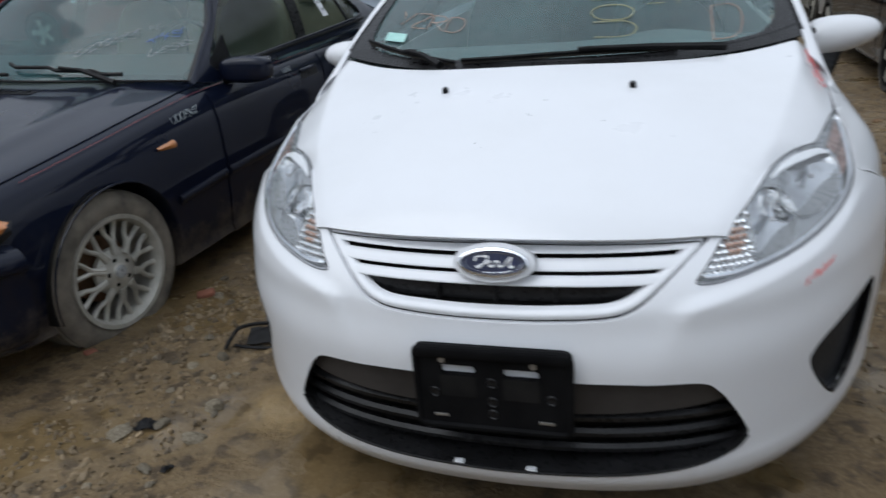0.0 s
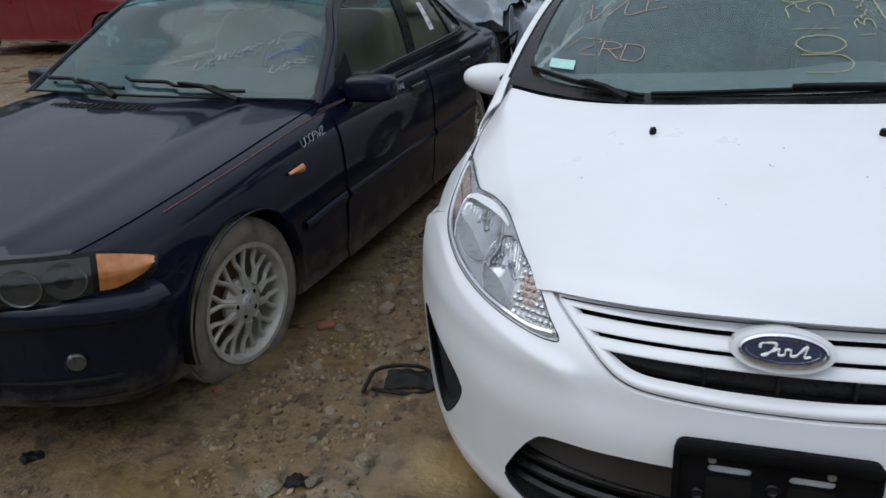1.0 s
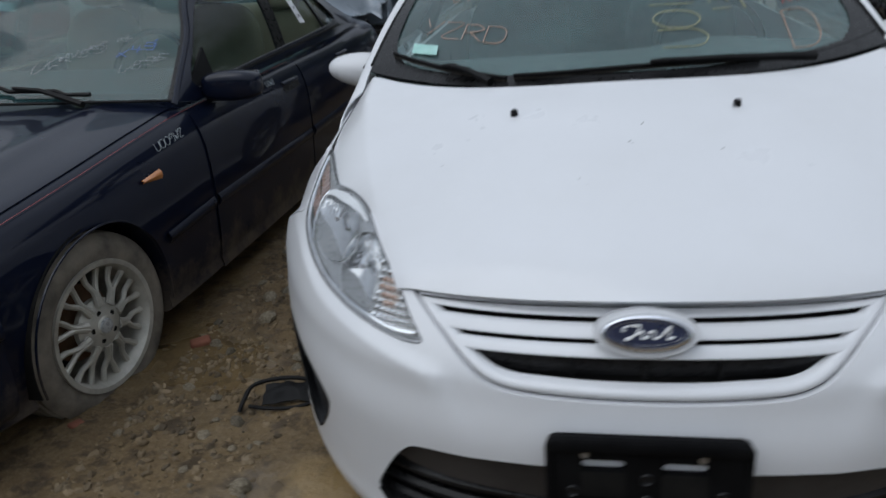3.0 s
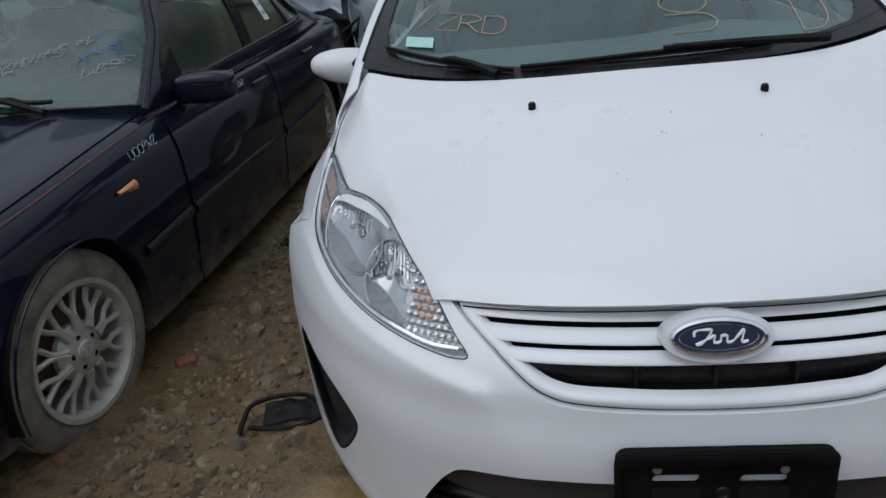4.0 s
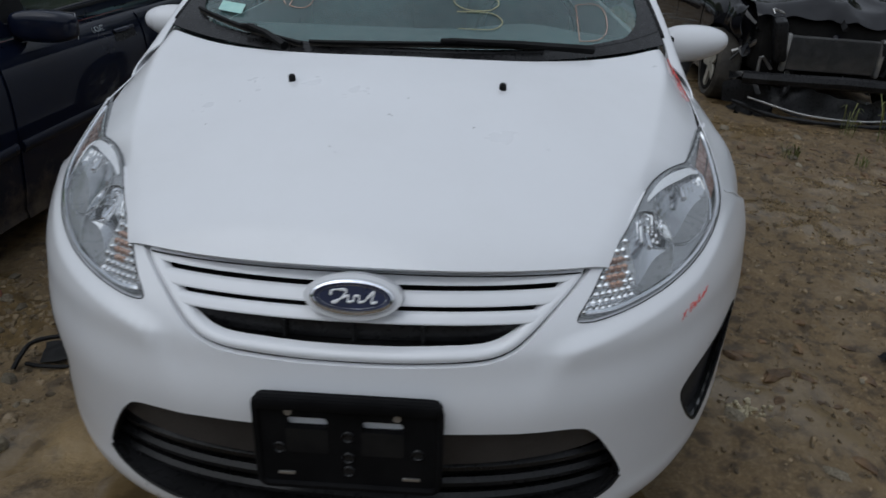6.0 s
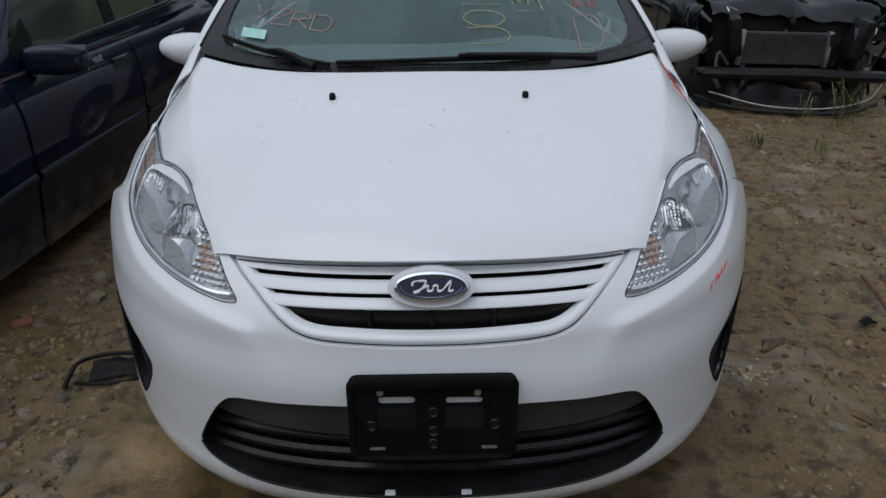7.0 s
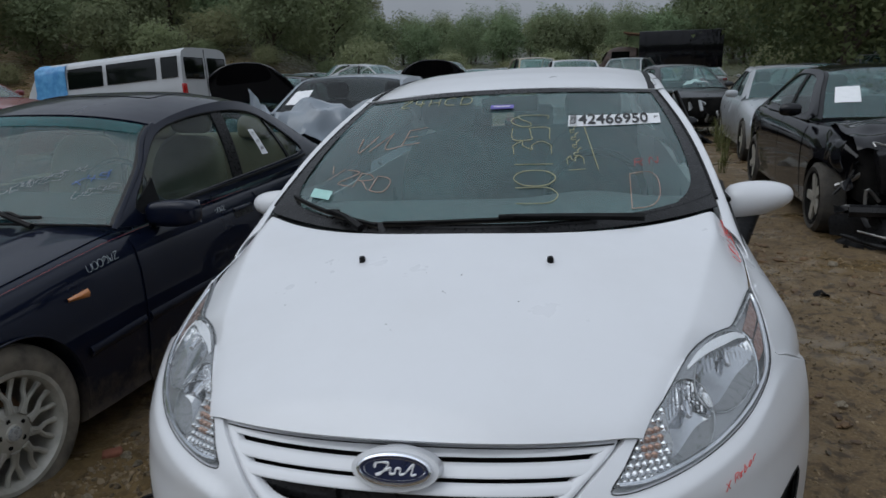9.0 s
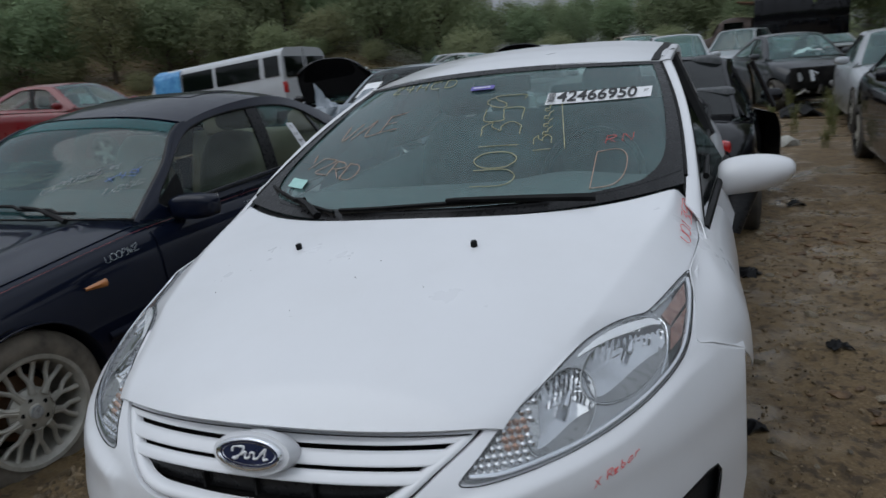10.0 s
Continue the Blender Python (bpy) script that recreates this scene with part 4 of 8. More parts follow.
BOWLS = ((0.533, 0.740, 0.058, 0.052), (0.633, 0.781, 0.074, 0.047))
for s in (-1, 1):
    lamp = new("head_lamp")
    lamp.parent = hatch
    lens = shape(nose_shell(0.002, 0.64, 0.90, 0.003, 80, 40), flat(lamp_line, side=s), how="INTERSECT")
    bmesh.ops.delete(lens, geom=[f for f in lens.faces if f.normal.dot(Vector((0, -0.8, 0.6))) < 0.2], context="FACES")
    g = part("lens", lens, CLEAR, lamp, "clear plastic lens")
    g.visible_shadow = False

    def inside(u, v, depth, s=s):
        """A place in the lamp: u across it, v up it, depth behind the lens."""
        a = 0.392 + (0.7505 - 0.392) * u
        lo, hi = lamp_lo(min(a, 0.748)) + 0.002, lamp_hi(min(a, 0.746)) - 0.002
        return on_lens(a, lo + max(0.004, hi - lo) * v, depth, s)
    part("lamp_housing", sheet(lambda u, v: inside(u, v, 0.003 + 0.100 * math.sin(3.14159 * v) ** 0.35 * min(1, 12 * u, 14 * (1 - u)) ** 0.5), 60, 24), LAMPSHELF, lamp, "grey inner housing")
    # the face between the chambers, open where the bowls sit
    bezel = bmesh.new()
    cols, rows = 110, 44
    vs = [[bezel.verts.new(inside(0.13 + 0.76 * i / cols, j / rows, 0.010 + 0.012 * math.sin(3.14159 * j / rows))) for j in range(rows + 1)] for i in range(cols + 1)]
    for i in range(cols):
        for j in range(rows):
            c = (vs[i][j].co + vs[i + 1][j + 1].co) / 2
            if all(((abs(c.x) - ac) / ra) ** 2 + ((c.z - bc) / rb) ** 2 > 0.97 for ac, bc, ra, rb in BOWLS):
                bezel.faces.new((vs[i][j], vs[i + 1][j], vs[i + 1][j + 1], vs[i][j + 1]))
    part("bezel", bezel, BEZEL, lamp, "dull silver lamp bezel")
    edge = [(s * a, nose(a, b, 0.0005), b) for a, b in lamp_line]
    part("lamp_gasket", tube(edge + edge[:1], 0.0012, 6), PLASTIC, lamp, "black rubber gasket")
    for k, (ac, bc, ra, rb) in enumerate(BOWLS):
        def bowl(u, v, ac=ac, bc=bc, ra=ra, rb=rb, k=k):
            t, r = 6.28318 * u, 1 - v
            a, b = ac + ra * r * math.cos(t), bc + rb * r * math.sin(t)
            # stepped facets above, plain below
            flute = 0.0055 * (1 - abs(2 * ((a - ac) * (95 if k else 120) % 1) - 1)) * min(1, 5 * v) * (1 if math.sin(t) > -0.25 else 0)
            return on_lens(a, b, 0.014 + 0.056 * (1 - r * r) ** 0.8 + flute, s)
        part("reflector", sheet(bowl, 96, 16), REFLECTOR, lamp, "fluted silver reflector bowl", sharp=18)
        ring = [on_lens(ac + ra * math.cos(t), bc + rb * math.sin(t), 0.012, s) for t in np.linspace(0, 6.28318, 49)]
        part("bowl_rim", tube(ring, 0.0011, 6), LAMPGREY, lamp, "thin silvered bowl rim")

        def shelf(u, v, ac=ac, bc=bc, ra=ra, rb=rb):
            x = 2 * u - 1
            low, high = -math.sqrt(max(0.0, 1 - 0.97 * x * x)) * 0.97, -0.30 - 0.22 * (1 - x * x) + 0.30 * x
            high = max(low + 0.01, high)
            w = low + (high - low) * v
            return on_lens(ac + ra * 0.97 * x, bc + rb * w, 0.014 + 0.050 * v * (1 - x * x) ** 0.5, s)
        part("lamp_shelf", sheet(shelf, 30, 12), LAMPSHELF, lamp, "smooth grey lamp shelf")
        part("bulb_cap", move(lathe([(0.0, 0.022), (0.006, 0.021), (0.0075, 0.014), (0.008, -0.02)], 16, None, "z"), pose(s * (ac + 0.006), nose(ac, bc + 0.008) + 0.044, bc + 0.008, 100)), CHROME, lamp, "chrome bulb cap")
    # the bright brow over the outer chamber, turning down to a chrome rib
    brow = [(p.x, p.y) for p in spline([(0.548, 0.806, 0), (0.575, 0.8165, 0), (0.605, 0.8225, 0), (0.640, 0.8235, 0), (0.672, 0.821, 0), (0.694, 0.813, 0)], 30)]
    part("lamp_brow", sheet(lambda u, v: on_lens(brow[round(29 * u)][0], brow[round(29 * u)][1] - (0.004 + 0.006 * math.sin(3.14159 * u)) + 0.008 * v * (0.3 + math.sin(3.14159 * u)), 0.005 + 0.005 * v, s), 29, 5, 0.002), PAPER, lamp, "white lamp brow")
    part("lamp_rib", tube([on_lens(p.x, p.y, 0.008, s) for p in spline([(0.690, 0.816, 0), (0.7035, 0.803, 0), (0.709, 0.785, 0), (0.708, 0.765, 0), (0.700, 0.746, 0)], 20)], 0.0022, 6), CHROME, lamp, "chrome rib")
    part("lamp_strip", tube([on_lens(p.x, p.y, 0.006, s) for p in spline([(0.400, 0.686, 0), (0.45, 0.685, 0), (0.51, 0.6925, 0), (0.575, 0.703, 0), (0.637, 0.7175, 0), (0.685, 0.7335, 0), (0.722, 0.753, 0), (0.7395, 0.774, 0), (0.746, 0.806, 0), (0.7455, 0.836, 0), (0.7405, 0.853, 0)], 60)], 0.0052, 6), CHROME, lamp, "chrome strip")
    part("lamp_strip", tube([on_lens(p.x, p.y, 0.008, s) for p in spline([(0.674, 0.828, 0), (0.70, 0.837, 0), (0.722, 0.848, 0), (0.738, 0.855, 0)], 16)], 0.003, 6), LAMPGREY, lamp, "silvered strip")
    # amber side marker in two pieces
    part("side_marker", flat_piece([(0.694, 0.819), (0.712, 0.802), (0.7405, 0.822), (0.735, 0.848)], 0.007, s), DULLAMBER, lamp, "faded amber side marker")
    part("side_marker", flat_piece([(0.7135, 0.799), (0.7145, 0.771), (0.735, 0.782), (0.7415, 0.816)], 0.007, s), DULLAMBER, lamp, "faded amber side marker")
    # faceted corner with the indicator's amber bowl
    cells, tinted = bmesh.new(), bmesh.new()
    for i in range(10):
        for j in range(9):
            a, b = 0.398 + 0.0125 * i + 0.00625 * (j % 2), 0.683 + 0.0098 * j
            if b < lamp_hi(a) - 0.004 and b > lamp_lo(a) + 0.002 and a < 0.497 - (b - 0.68) * 0.12:
                near = math.hypot(a - 0.463, b - 0.728) < 0.021
                bmesh.ops.create_icosphere(tinted if near else cells, subdivisions=1, radius=0.0084, matrix=Matrix.Translation((s * a, nose(a, b, -0.014), b)) @ Matrix.Diagonal((1, 0.6, 1, 1)))
    part("honeycomb_reflector", cells, REFLECTOR, lamp, "faceted silver corner reflector", sharp=10)
    part("amber_reflector", tinted, AMBERSILVER, lamp, "faceted amber-tinted indicator", sharp=10)
    part("corner_backing", shape(nose_shell(-0.018, 0.66, 0.80, 0.003, 60, 16), flat([(0.394, 0.680), (0.50, 0.688), (0.502, 0.72), (0.49, 0.765), (0.455, 0.745)], side=s), how="INTERSECT"), LAMPGREY, lamp)
# front wings
for s in (-1, 1):
    tops = [HOODEDGE[k] for k in (80, 86, 92, 97, 103)]
    tops = [(e.x + 0.002, e.y + 0.002, hood_z(e.x, e.y) - 0.004) for e in tops]
    rows = [[(s * x, y, z) for x, y, z in r] for r in (
        [(0.7455, 0.776, 0.865), (0.7575, 0.690, 0.818), (0.7625, nose(0.7625, 0.768, -0.006), 0.7675), (0.800, nose(0.800, 0.747, -0.005), 0.7465), (0.861, nose(0.861, 0.703, -0.004), 0.7030)],
        [tops[1], (0.800, 0.815, 0.822), (0.834, 0.80, 0.775), (0.858, 0.80, 0.715), (0.870, 0.815, 0.62)],
        [tops[2], (0.806, 0.93, 0.838), (0.842, 0.92, 0.785), (0.866, 0.92, 0.70), (0.878, 0.92, 0.50)],
        [tops[4], (0.806, 1.10, 0.858), (0.840, 1.10, 0.79), (0.858, 1.10, 0.68), (0.868, 1.10, 0.42)],
        [(0.790, 1.36, 0.915), (0.822, 1.36, 0.865), (0.846, 1.36, 0.78), (0.860, 1.36, 0.62), (0.860, 1.36, 0.24)])]
    rows = [rows[0]] + [r[:1] + [(x + 0.010, y, z) for x, y, z in r[1:]] for r in rows[1:]]
    part("front_wing", shape(net(rows, 60, 40, 0.003, s < 0), arch(0.925, 0.325, 0.30)), WHITE, hatch, "white front wing")
    part("arch_liner", liner(0.925, 0.30, 0.327, s * 0.48, s * 0.83), DARK, hatch, "black wheel arch liner")
    wheel(hatch, s * 0.725, 0.925, 0.295, 0.298, 0.190, 0.185, "seven", 0.2, flip=s < 0, rubber=RUBBER)
    wheel(hatch, s * 0.735, 3.33, 0.295, 0.298, 0.190, 0.185, "seven", 0.5, flip=s < 0, rubber=RUBBER)
# body behind the front wheels, hollow inside
body = loft([(1.30, 0.97, 0.90, 0.845, 0.20), (1.7, 0.98, 0.92, 0.858, 0.19), (2.4, 1.0, 0.94, 0.861, 0.19), (3.2, 1.03, 0.96, 0.855, 0.20), (3.75, 1.02, 0.94, 0.82, 0.26), (4.05, 0.96, 0.86, 0.74, 0.32)], 44, 30)
body = shape(body, box(0, 2.35, 0.85, 1.48, 2.6, 1.0), arch(3.33, 0.335, 0.30))
part("body", body, WHITE, hatch, "white doors and rear body")
part("firewall", box(0, 1.20, 0.62, 1.45, 0.03, 0.66), DARK, hatch, "dark firewall")
part("floor_pan", box(0, 2.0, 0.22, 1.10, 2.9, 0.04), DARK, hatch, "dark floor pan")
part("engine_cover", box(0, 0.72, 0.55, 1.0, 0.7, 0.36, 0.05), DARK, hatch, "dark engine bay")
cab = Cab(1.20, 2.14, 3.35, 4.02, 0.985, 1.05, 1.392, 0.80, 0.615, 2.38)


def ws_half(v):
    return 0.725 - 0.115 * v + 0.02 * math.sin(3.14159 * max(0, min(1, v)))


def ws(x, v, lift=0.0):
    """The windscreen: v runs from its foot to the roof."""
    u = max(-1.1, min(1.1, x / ws_half(v)))
    y0, z0, y1, z1 = 0.93 + 0.25 * u * u, 0.966 + 0.030 * u ** 4, 1.735 + 0.335 * u * u, 1.355 - 0.033 * u * u
    bow = 0.04 * v * (1 - v)
    return Vector((x, y0 + (y1 - y0) * v - lift * 0.45, z0 + (z1 - z0) * v + bow + lift * 0.9))


g = part("windscreen", sheet(lambda u, v: ws((2 * u - 1) * ws_half(v), v), 28, 22), GLASS, hatch, "green tinted windscreen")
g.visible_shadow = False
for s in (-1, 1):
    part("screen_border", sheet(lambda u, v: ws(s * ws_half(v) * (lerp(v, [0, 0.05, 0.09, 0.13, 0.18, 0.25, 0.4, 0.7, 1.0], [0.72, 0.80, 0.868, 0.905, 0.926, 0.938, 0.946, 0.955, 0.957]) * (1 - u) + u), v, 0.004), 6, 26, 0.002), SHINYBLACK, hatch, "black windscreen border")
part("screen_border", sheet(lambda u, v: ws((2 * u - 1) * ws_half(0.965 + 0.045 * v), 0.965 + 0.045 * v, 0.0045), 24, 4, 0.002), SHINYBLACK, hatch, "black windscreen border")
part("screen_border", sheet(lambda u, v: ws((2 * u - 1) * 0.70, (0.055 + 0.05 * abs(2 * u - 1) ** 6) * v, 0.0045), 40, 5, 0.002), SHINYBLACK, hatch, "black windscreen border")


def cowl(u, v):
    s = 2 * u - 1
    a = hood(0.5 + s * 0.5, 1.0) + Vector((0, 0.004, -0.012))
    b = ws(s * 0.715, 0.042 + 0.035 * s ** 6, 0.006)
    p = a.lerp(b, v)
    return Vector((p.x, p.y, p.z - 0.022 * math.sin(3.14 * v)))


part("cowl", sheet(cowl, 48, 8, 0.006), GREYPLASTIC, hatch, "dark grey plastic cowl")
# a black bead paints the shadow line of the gap below the hood lip
part("nose_seal", tube([hood(u, 0.0) + Vector((0, 0.001, -0.0105)) for u in np.linspace(0.06, 0.94, 50)], 0.0014, 6), PLASTIC, hatch, "black bead painting the shadow gap under the hood lip")
part("hood_seal", tube([hood(u, 1.0) + Vector((0, 0.004, -0.006)) for u in np.linspace(0, 1, 40)], 0.006, 6), PLASTIC, hatch, "black rubber hood seal")
SILL0, SILL1, TOP1 = Vector((0.772, 1.07, 0.893)), Vector((0.838, 1.86, 0.965)), Vector((0.650, 2.10, 1.312))


def pillar_back(v):
    """The pillar's rear edge, along the door window."""
    p = SILL0.lerp(TOP1, v)
    return p + Vector((0.016, 0.0, 0.034)) * math.sin(3.14159 * max(0.0, v))


for s in (-1, 1):
    rail = [ws(s * ws_half(v) * 1.006, v, 0.004) for v in np.linspace(0.04, 1.0, 18)]
    part("pillar_trim", tube(rail, 0.0055, 6), PLASTIC, hatch, "black windscreen pillar trim")

    def pil(u, v, s=s):
        v = -0.10 + 1.10 * v
        a = ws(s * ws_half(max(v, 0.0)) * 1.006, v, 0.001)
        b = pillar_back(v)
        b.x *= s
        return a.lerp(b, u) + Vector((s * 0.016, -0.004, 0.010)) * math.sin(3.14159 * u)
    part("pillar", sheet(pil, 10, 30, 0.004, s < 0), WHITE, hatch, "white windscreen pillar")

    def door_glass(u, v, s=s):
        low = SILL0.lerp(SILL1, u)
        top = pillar_back(0.78 * u)
        p = low.lerp(top, v) - Vector((0.008, 0, 0))
        return Vector((s * p.x, p.y, p.z))
    g = part("front_quarter_window", sheet(door_glass, 24, 10, flip=s < 0), DARKGLASS, hatch, "dark front door window")
    g.visible_shadow = False
    part("window_seal", tube([(s * (p.x + 0.002), p.y, p.z) for p in (pillar_back(v) for v in np.linspace(0, 1, 24))], 0.007, 6), PLASTIC, hatch, "black rubber window seal")
    part("window_seal", tube([(s * (p.x + 0.006), p.y, p.z) for p in (SILL0.lerp(SILL1, u) for u in np.linspace(0, 1, 10))], 0.012, 6), PLASTIC, hatch, "black rubber sill seal")

    # the hood's rear corner runs on into the pillar's foot
    foot = []
    for k, w in ((98, 0.0), (104, 0.25), (110, 0.55), (116, 0.85), (119, 1.0)):
        e = HOODEDGE[k]
        p = Vector((e.x + 0.001, e.y + 0.002, hood_z(e.x, e.y) - 0.007))
        q = SILL0.lerp(ws(ws_half(0.0) * 1.006, 0.03, 0.003), w) + Vector((0.004, 0.012, 0.004))
        foot.append([(s * c.x, c.y, c.z) for c in (p, p.lerp(q, 0.5) + Vector((0.003, 0, 0.003)), q)])
    part("pillar_foot", net(foot, 12, 8, 0.003, s > 0), WHITE, hatch, "white pillar foot")

    def sill_panel(u, v, s=s):
        p = SILL0.lerp(SILL1, u)
        return Vector((s * (p.x + 0.004 + 0.045 * v), p.y, p.z - 0.006 - 0.10 * v))
    part("door_shoulder", sheet(sill_panel, 12, 6, 0.004, s < 0), WHITE, hatch, "white door shoulder")


def roof(u, v):
    s = 2 * u - 1
    e = ws(s * 0.60, 1.0)
    z = lerp(v, [0, 0.08, 0.2, 0.4, 0.6, 0.8, 1.0], [0.0, 0.028, 0.058, 0.084, 0.08, 0.05, -0.02])
    y = e.y + (3.70 - e.y) * v
    x = s * (0.612 + 0.014 * math.sin(3.14 * min(1, v * 1.2)))
    return Vector((x, y, e.z + 0.004 + z - 0.022 * abs(s) ** 6 * min(1, 5 * v)))


part("roof", sheet(roof, 30, 36, 0.015), WHITE, hatch, "white roof")
for s in (-1, 1):
    part("roof_gutter", sheet(lambda u, v, s=s: roof(0.5 + s * (0.474 + 0.024 * u), 0.005 + 0.9 * v) + Vector((0, 0, 0.003)), 3, 24, 0.004), PLASTIC, hatch, "black roof gutter strip")
for s in (-1, 1):
    cant = spline([tuple(TOP1), (0.650, 2.45, 1.340), (0.648, 2.90, 1.348), (0.630, 3.40, 1.312), (0.62, 3.70, 1.24)], 37)
    part("roof_side", sheet(lambda u, v: roof(0.5 + 0.5 * s, v).lerp(Vector((s * cant[round(36 * v)].x, cant[round(36 * v)].y, cant[round(36 * v)].z)), u) + Vector((s * 0.016, -0.004, 0.010)) * math.sin(3.14159 * u), 6, 36, 0.004, s < 0), WHITE, hatch, "white roof side")
make_cab(hatch, cab, WHITE, SIDEGLASS, DARKGLASS, screen=False, roof_too=False, front_pillars=False)
# door mirrors
for s in (-1, 1):
    mirror = new("door_mirror")
    mirror.parent = hatch

    def shell(u, v, s=s):
        a, b = 6.28318 * u, 3.14159 * v
        k = max(0.0, math.sin(b))
        x = -math.cos(b)
        full = k ** (0.38 if x < 0 else 0.72)
        zz = 0.064 * math.sin(a) * full * (1.0 - 0.20 * x) * (0.92 if math.sin(a) < 0 else 1.0)
        yy = 0.072 * math.cos(a) * full
        return Vector((s * (0.908 + 0.118 * x) + 0.022, 1.60 + (yy if yy < 0 else yy * 0.5) + 0.02 * x, 0.945 + zz + 0.010 * x))
    part("mirror_shell", sheet(shell, 32, 20), WHITE, mirror, "white mirror shell")
    part("mirror_glass", sheet(lambda u, v, s=s: Vector((s * (0.82 + 0.17 * u) + 0.022, 1.642, 0.905 + 0.085 * v)), 4, 4, 0.002), CHROME, mirror, "mirror glass")
    # the black stalk runs from the shell's underside down to the door
    def stalk(u, v, s=s):
        a = 6.28318 * u
        c = Vector((0.872, 1.585, 0.905)).lerp(Vector((0.838, 1.53, 0.775)), v)
        w = 0.050 - 0.022 * v
        return Vector((s * (c.x + w * math.cos(a)) + 0.015, c.y + 0.026 * math.sin(a), c.z - 0.012 * math.cos(a)))
    part("mirror_foot", sheet(stalk, 18, 8), SHINYBLACK, mirror, "black plastic mirror stalk")
# washer jets
for s in (-1, 1):
    j = part("washer_jet", move(join(lathe([(0.0, 0.010), (0.006, 0.009), (0.0085, 0.004), (0.0085, -0.01)], 14, None, "z"), box(0, -0.006, 0.005, 0.010, 0.009, 0.007, 0.002)), Matrix.Translation((s * 0.25, 0.705, hood_z(0.25, 0.705) + 0.006))), PLASTIC, hatch, "black washer jet")
# small dark specks of dirt on the hood
rp = random.Random(12)
for k in range(9):
    x, y = rp.uniform(-0.40, 0.45), rp.uniform(0.22, 0.70)
    r = rp.choice((0.0006, 0.0008, 0.0011))
    part("dirt_speck", prism([(r * 1.6 * math.cos(t), r * math.sin(t)) for t in np.linspace(0, 5.5, 7)], (0.0, 0.0008), lambda a, b, c, x=x, y=y: (x + a, y + b, hood_z(x + a, y + b) + 0.0015 + c)), DARK, hatch, "dark speck of dirt")
# wipers
for pts, arm in (([(-0.655, 0.110), (-0.47, 0.062), (-0.29, 0.022)], (-0.33, -0.03)), ([(-0.27, 0.034), (0.0, 0.055), (0.18, 0.058), (0.37, 0.052)], (0.50, -0.02))):
    wiper = new("windscreen_wiper")
    wiper.parent = hatch
    line = spline([(a, b, 0) for a, b in pts], 20)
    part("wiper_blade", tube([ws(p.x, p.y, 0.019) for p in line], 0.0060, 6), PLASTIC, wiper)
    part("wiper_rubber", tube([ws(p.x, p.y, 0.010) for p in line], 0.005, 4), RUBBER, wiper)
    m = line[10]
    part("wiper_arm", tube([ws(m.x, m.y, 0.030), ws((m.x + arm[0]) / 2, (m.y + arm[1]) / 2 + 0.012, 0.036), ws(arm[0], arm[1] + 0.01, 0.034)], [0.007, 0.010, 0.013], 6), PLASTIC, wiper)
    part("wiper_joint", box(*ws(m.x, m.y, 0.028), 0.045, 0.016, 0.013, 0.004), PLASTIC, wiper)
# cabin
part("dashboard", sheet(lambda u, v: Vector(((2 * u - 1) * 0.68, 1.10 + 0.62 * v, 0.93 + 0.05 * math.sin(3.14 * v) - 0.14 * max(0, v - 0.75) * 4 + 0.03 * math.exp(-((u - 0.75) / 0.12) ** 2) * math.sin(3.14 * v))), 30, 12, 0.03), CLOTH, hatch, "charcoal dashboard")
part("steering_wheel", move(lathe([(0.185 + 0.015 * math.cos(a), 0.015 * math.sin(a)) for a in np.linspace(0, 6.28318, 9)], 36, None, "z"), pose(0.37, 1.80, 0.93, 65)), PLASTIC, hatch, "black steering wheel")
for x in (-0.36, 0.36):
    seat(hatch, x, 2.15, 0.50, CLOTH)
part("rear_bench", box(0, 3.05, 0.50, 1.25, 0.5, 0.18, 0.05, seg=3), CLOTH, hatch, "charcoal rear seat")
part("rear_backrest", box(0, 3.38, 0.80, 1.25, 0.14, 0.62, 0.05, pose(0, 0, 0, -14), seg=3), CLOTH, hatch, "charcoal rear backrest")
for x in (-0.38, 0.0, 0.38):
    part("rear_headrest", box(x, 3.46, 1.16, 0.24, 0.08, 0.14, 0.035, seg=3), CLOTH, hatch)
part("rear_view_mirror", box(0.03, 1.86, 1.30, 0.23, 0.03, 0.065, 0.012), PLASTIC, hatch, "black rear view mirror")
# stickers and marker writing on the windscreen
part("lot_sticker", sheet(lambda u, v: ws(0.272 + 0.330 * u, 0.653 + 0.091 * v - 0.012 * u, 0.004), 40, 6, 0.001), PAPER, hatch, "white numbered lot sticker")
text = bpy.data.curves.new("lot_number", "FONT")
text.body, text.size, text.extrude, text.align_x, text.align_y = "42466950", 0.094, 0.0006, "CENTER", "CENTER"
text.offset = 0.0012
flat_text = new("lot_number", text)
bpy.context.view_layer.update()
letters = bpy.data.meshes.new_from_object(flat_text.evaluated_get(bpy.context.evaluated_depsgraph_get()))
bpy.data.objects.remove(flat_text)
number = bmesh.new()
number.from_mesh(letters)
for v in number.verts:
    # laid on the curved glass, over the sticker
    v.co = ws(0.432 + 0.665 * v.co.x, 0.6925 + 1.27 * v.co.y - 0.036 * v.co.x, 0.0075 + v.co.z)
part("lot_number", number, INK, hatch, "black printed lot number")
for k in range(9):
    part("barcode_bar", sheet(lambda u, v, k=k: ws(0.278 + 0.0026 * k + 0.0014 * u, 0.658 + 0.08 * v, 0.0105), 1, 1, 0.0004), INK, hatch)
strokes(hatch, "sticker_letter", "F", INK, lambda a, b: ws(0.580 + a, 0.672 + b, 0.011), 0.018, 0.0012)
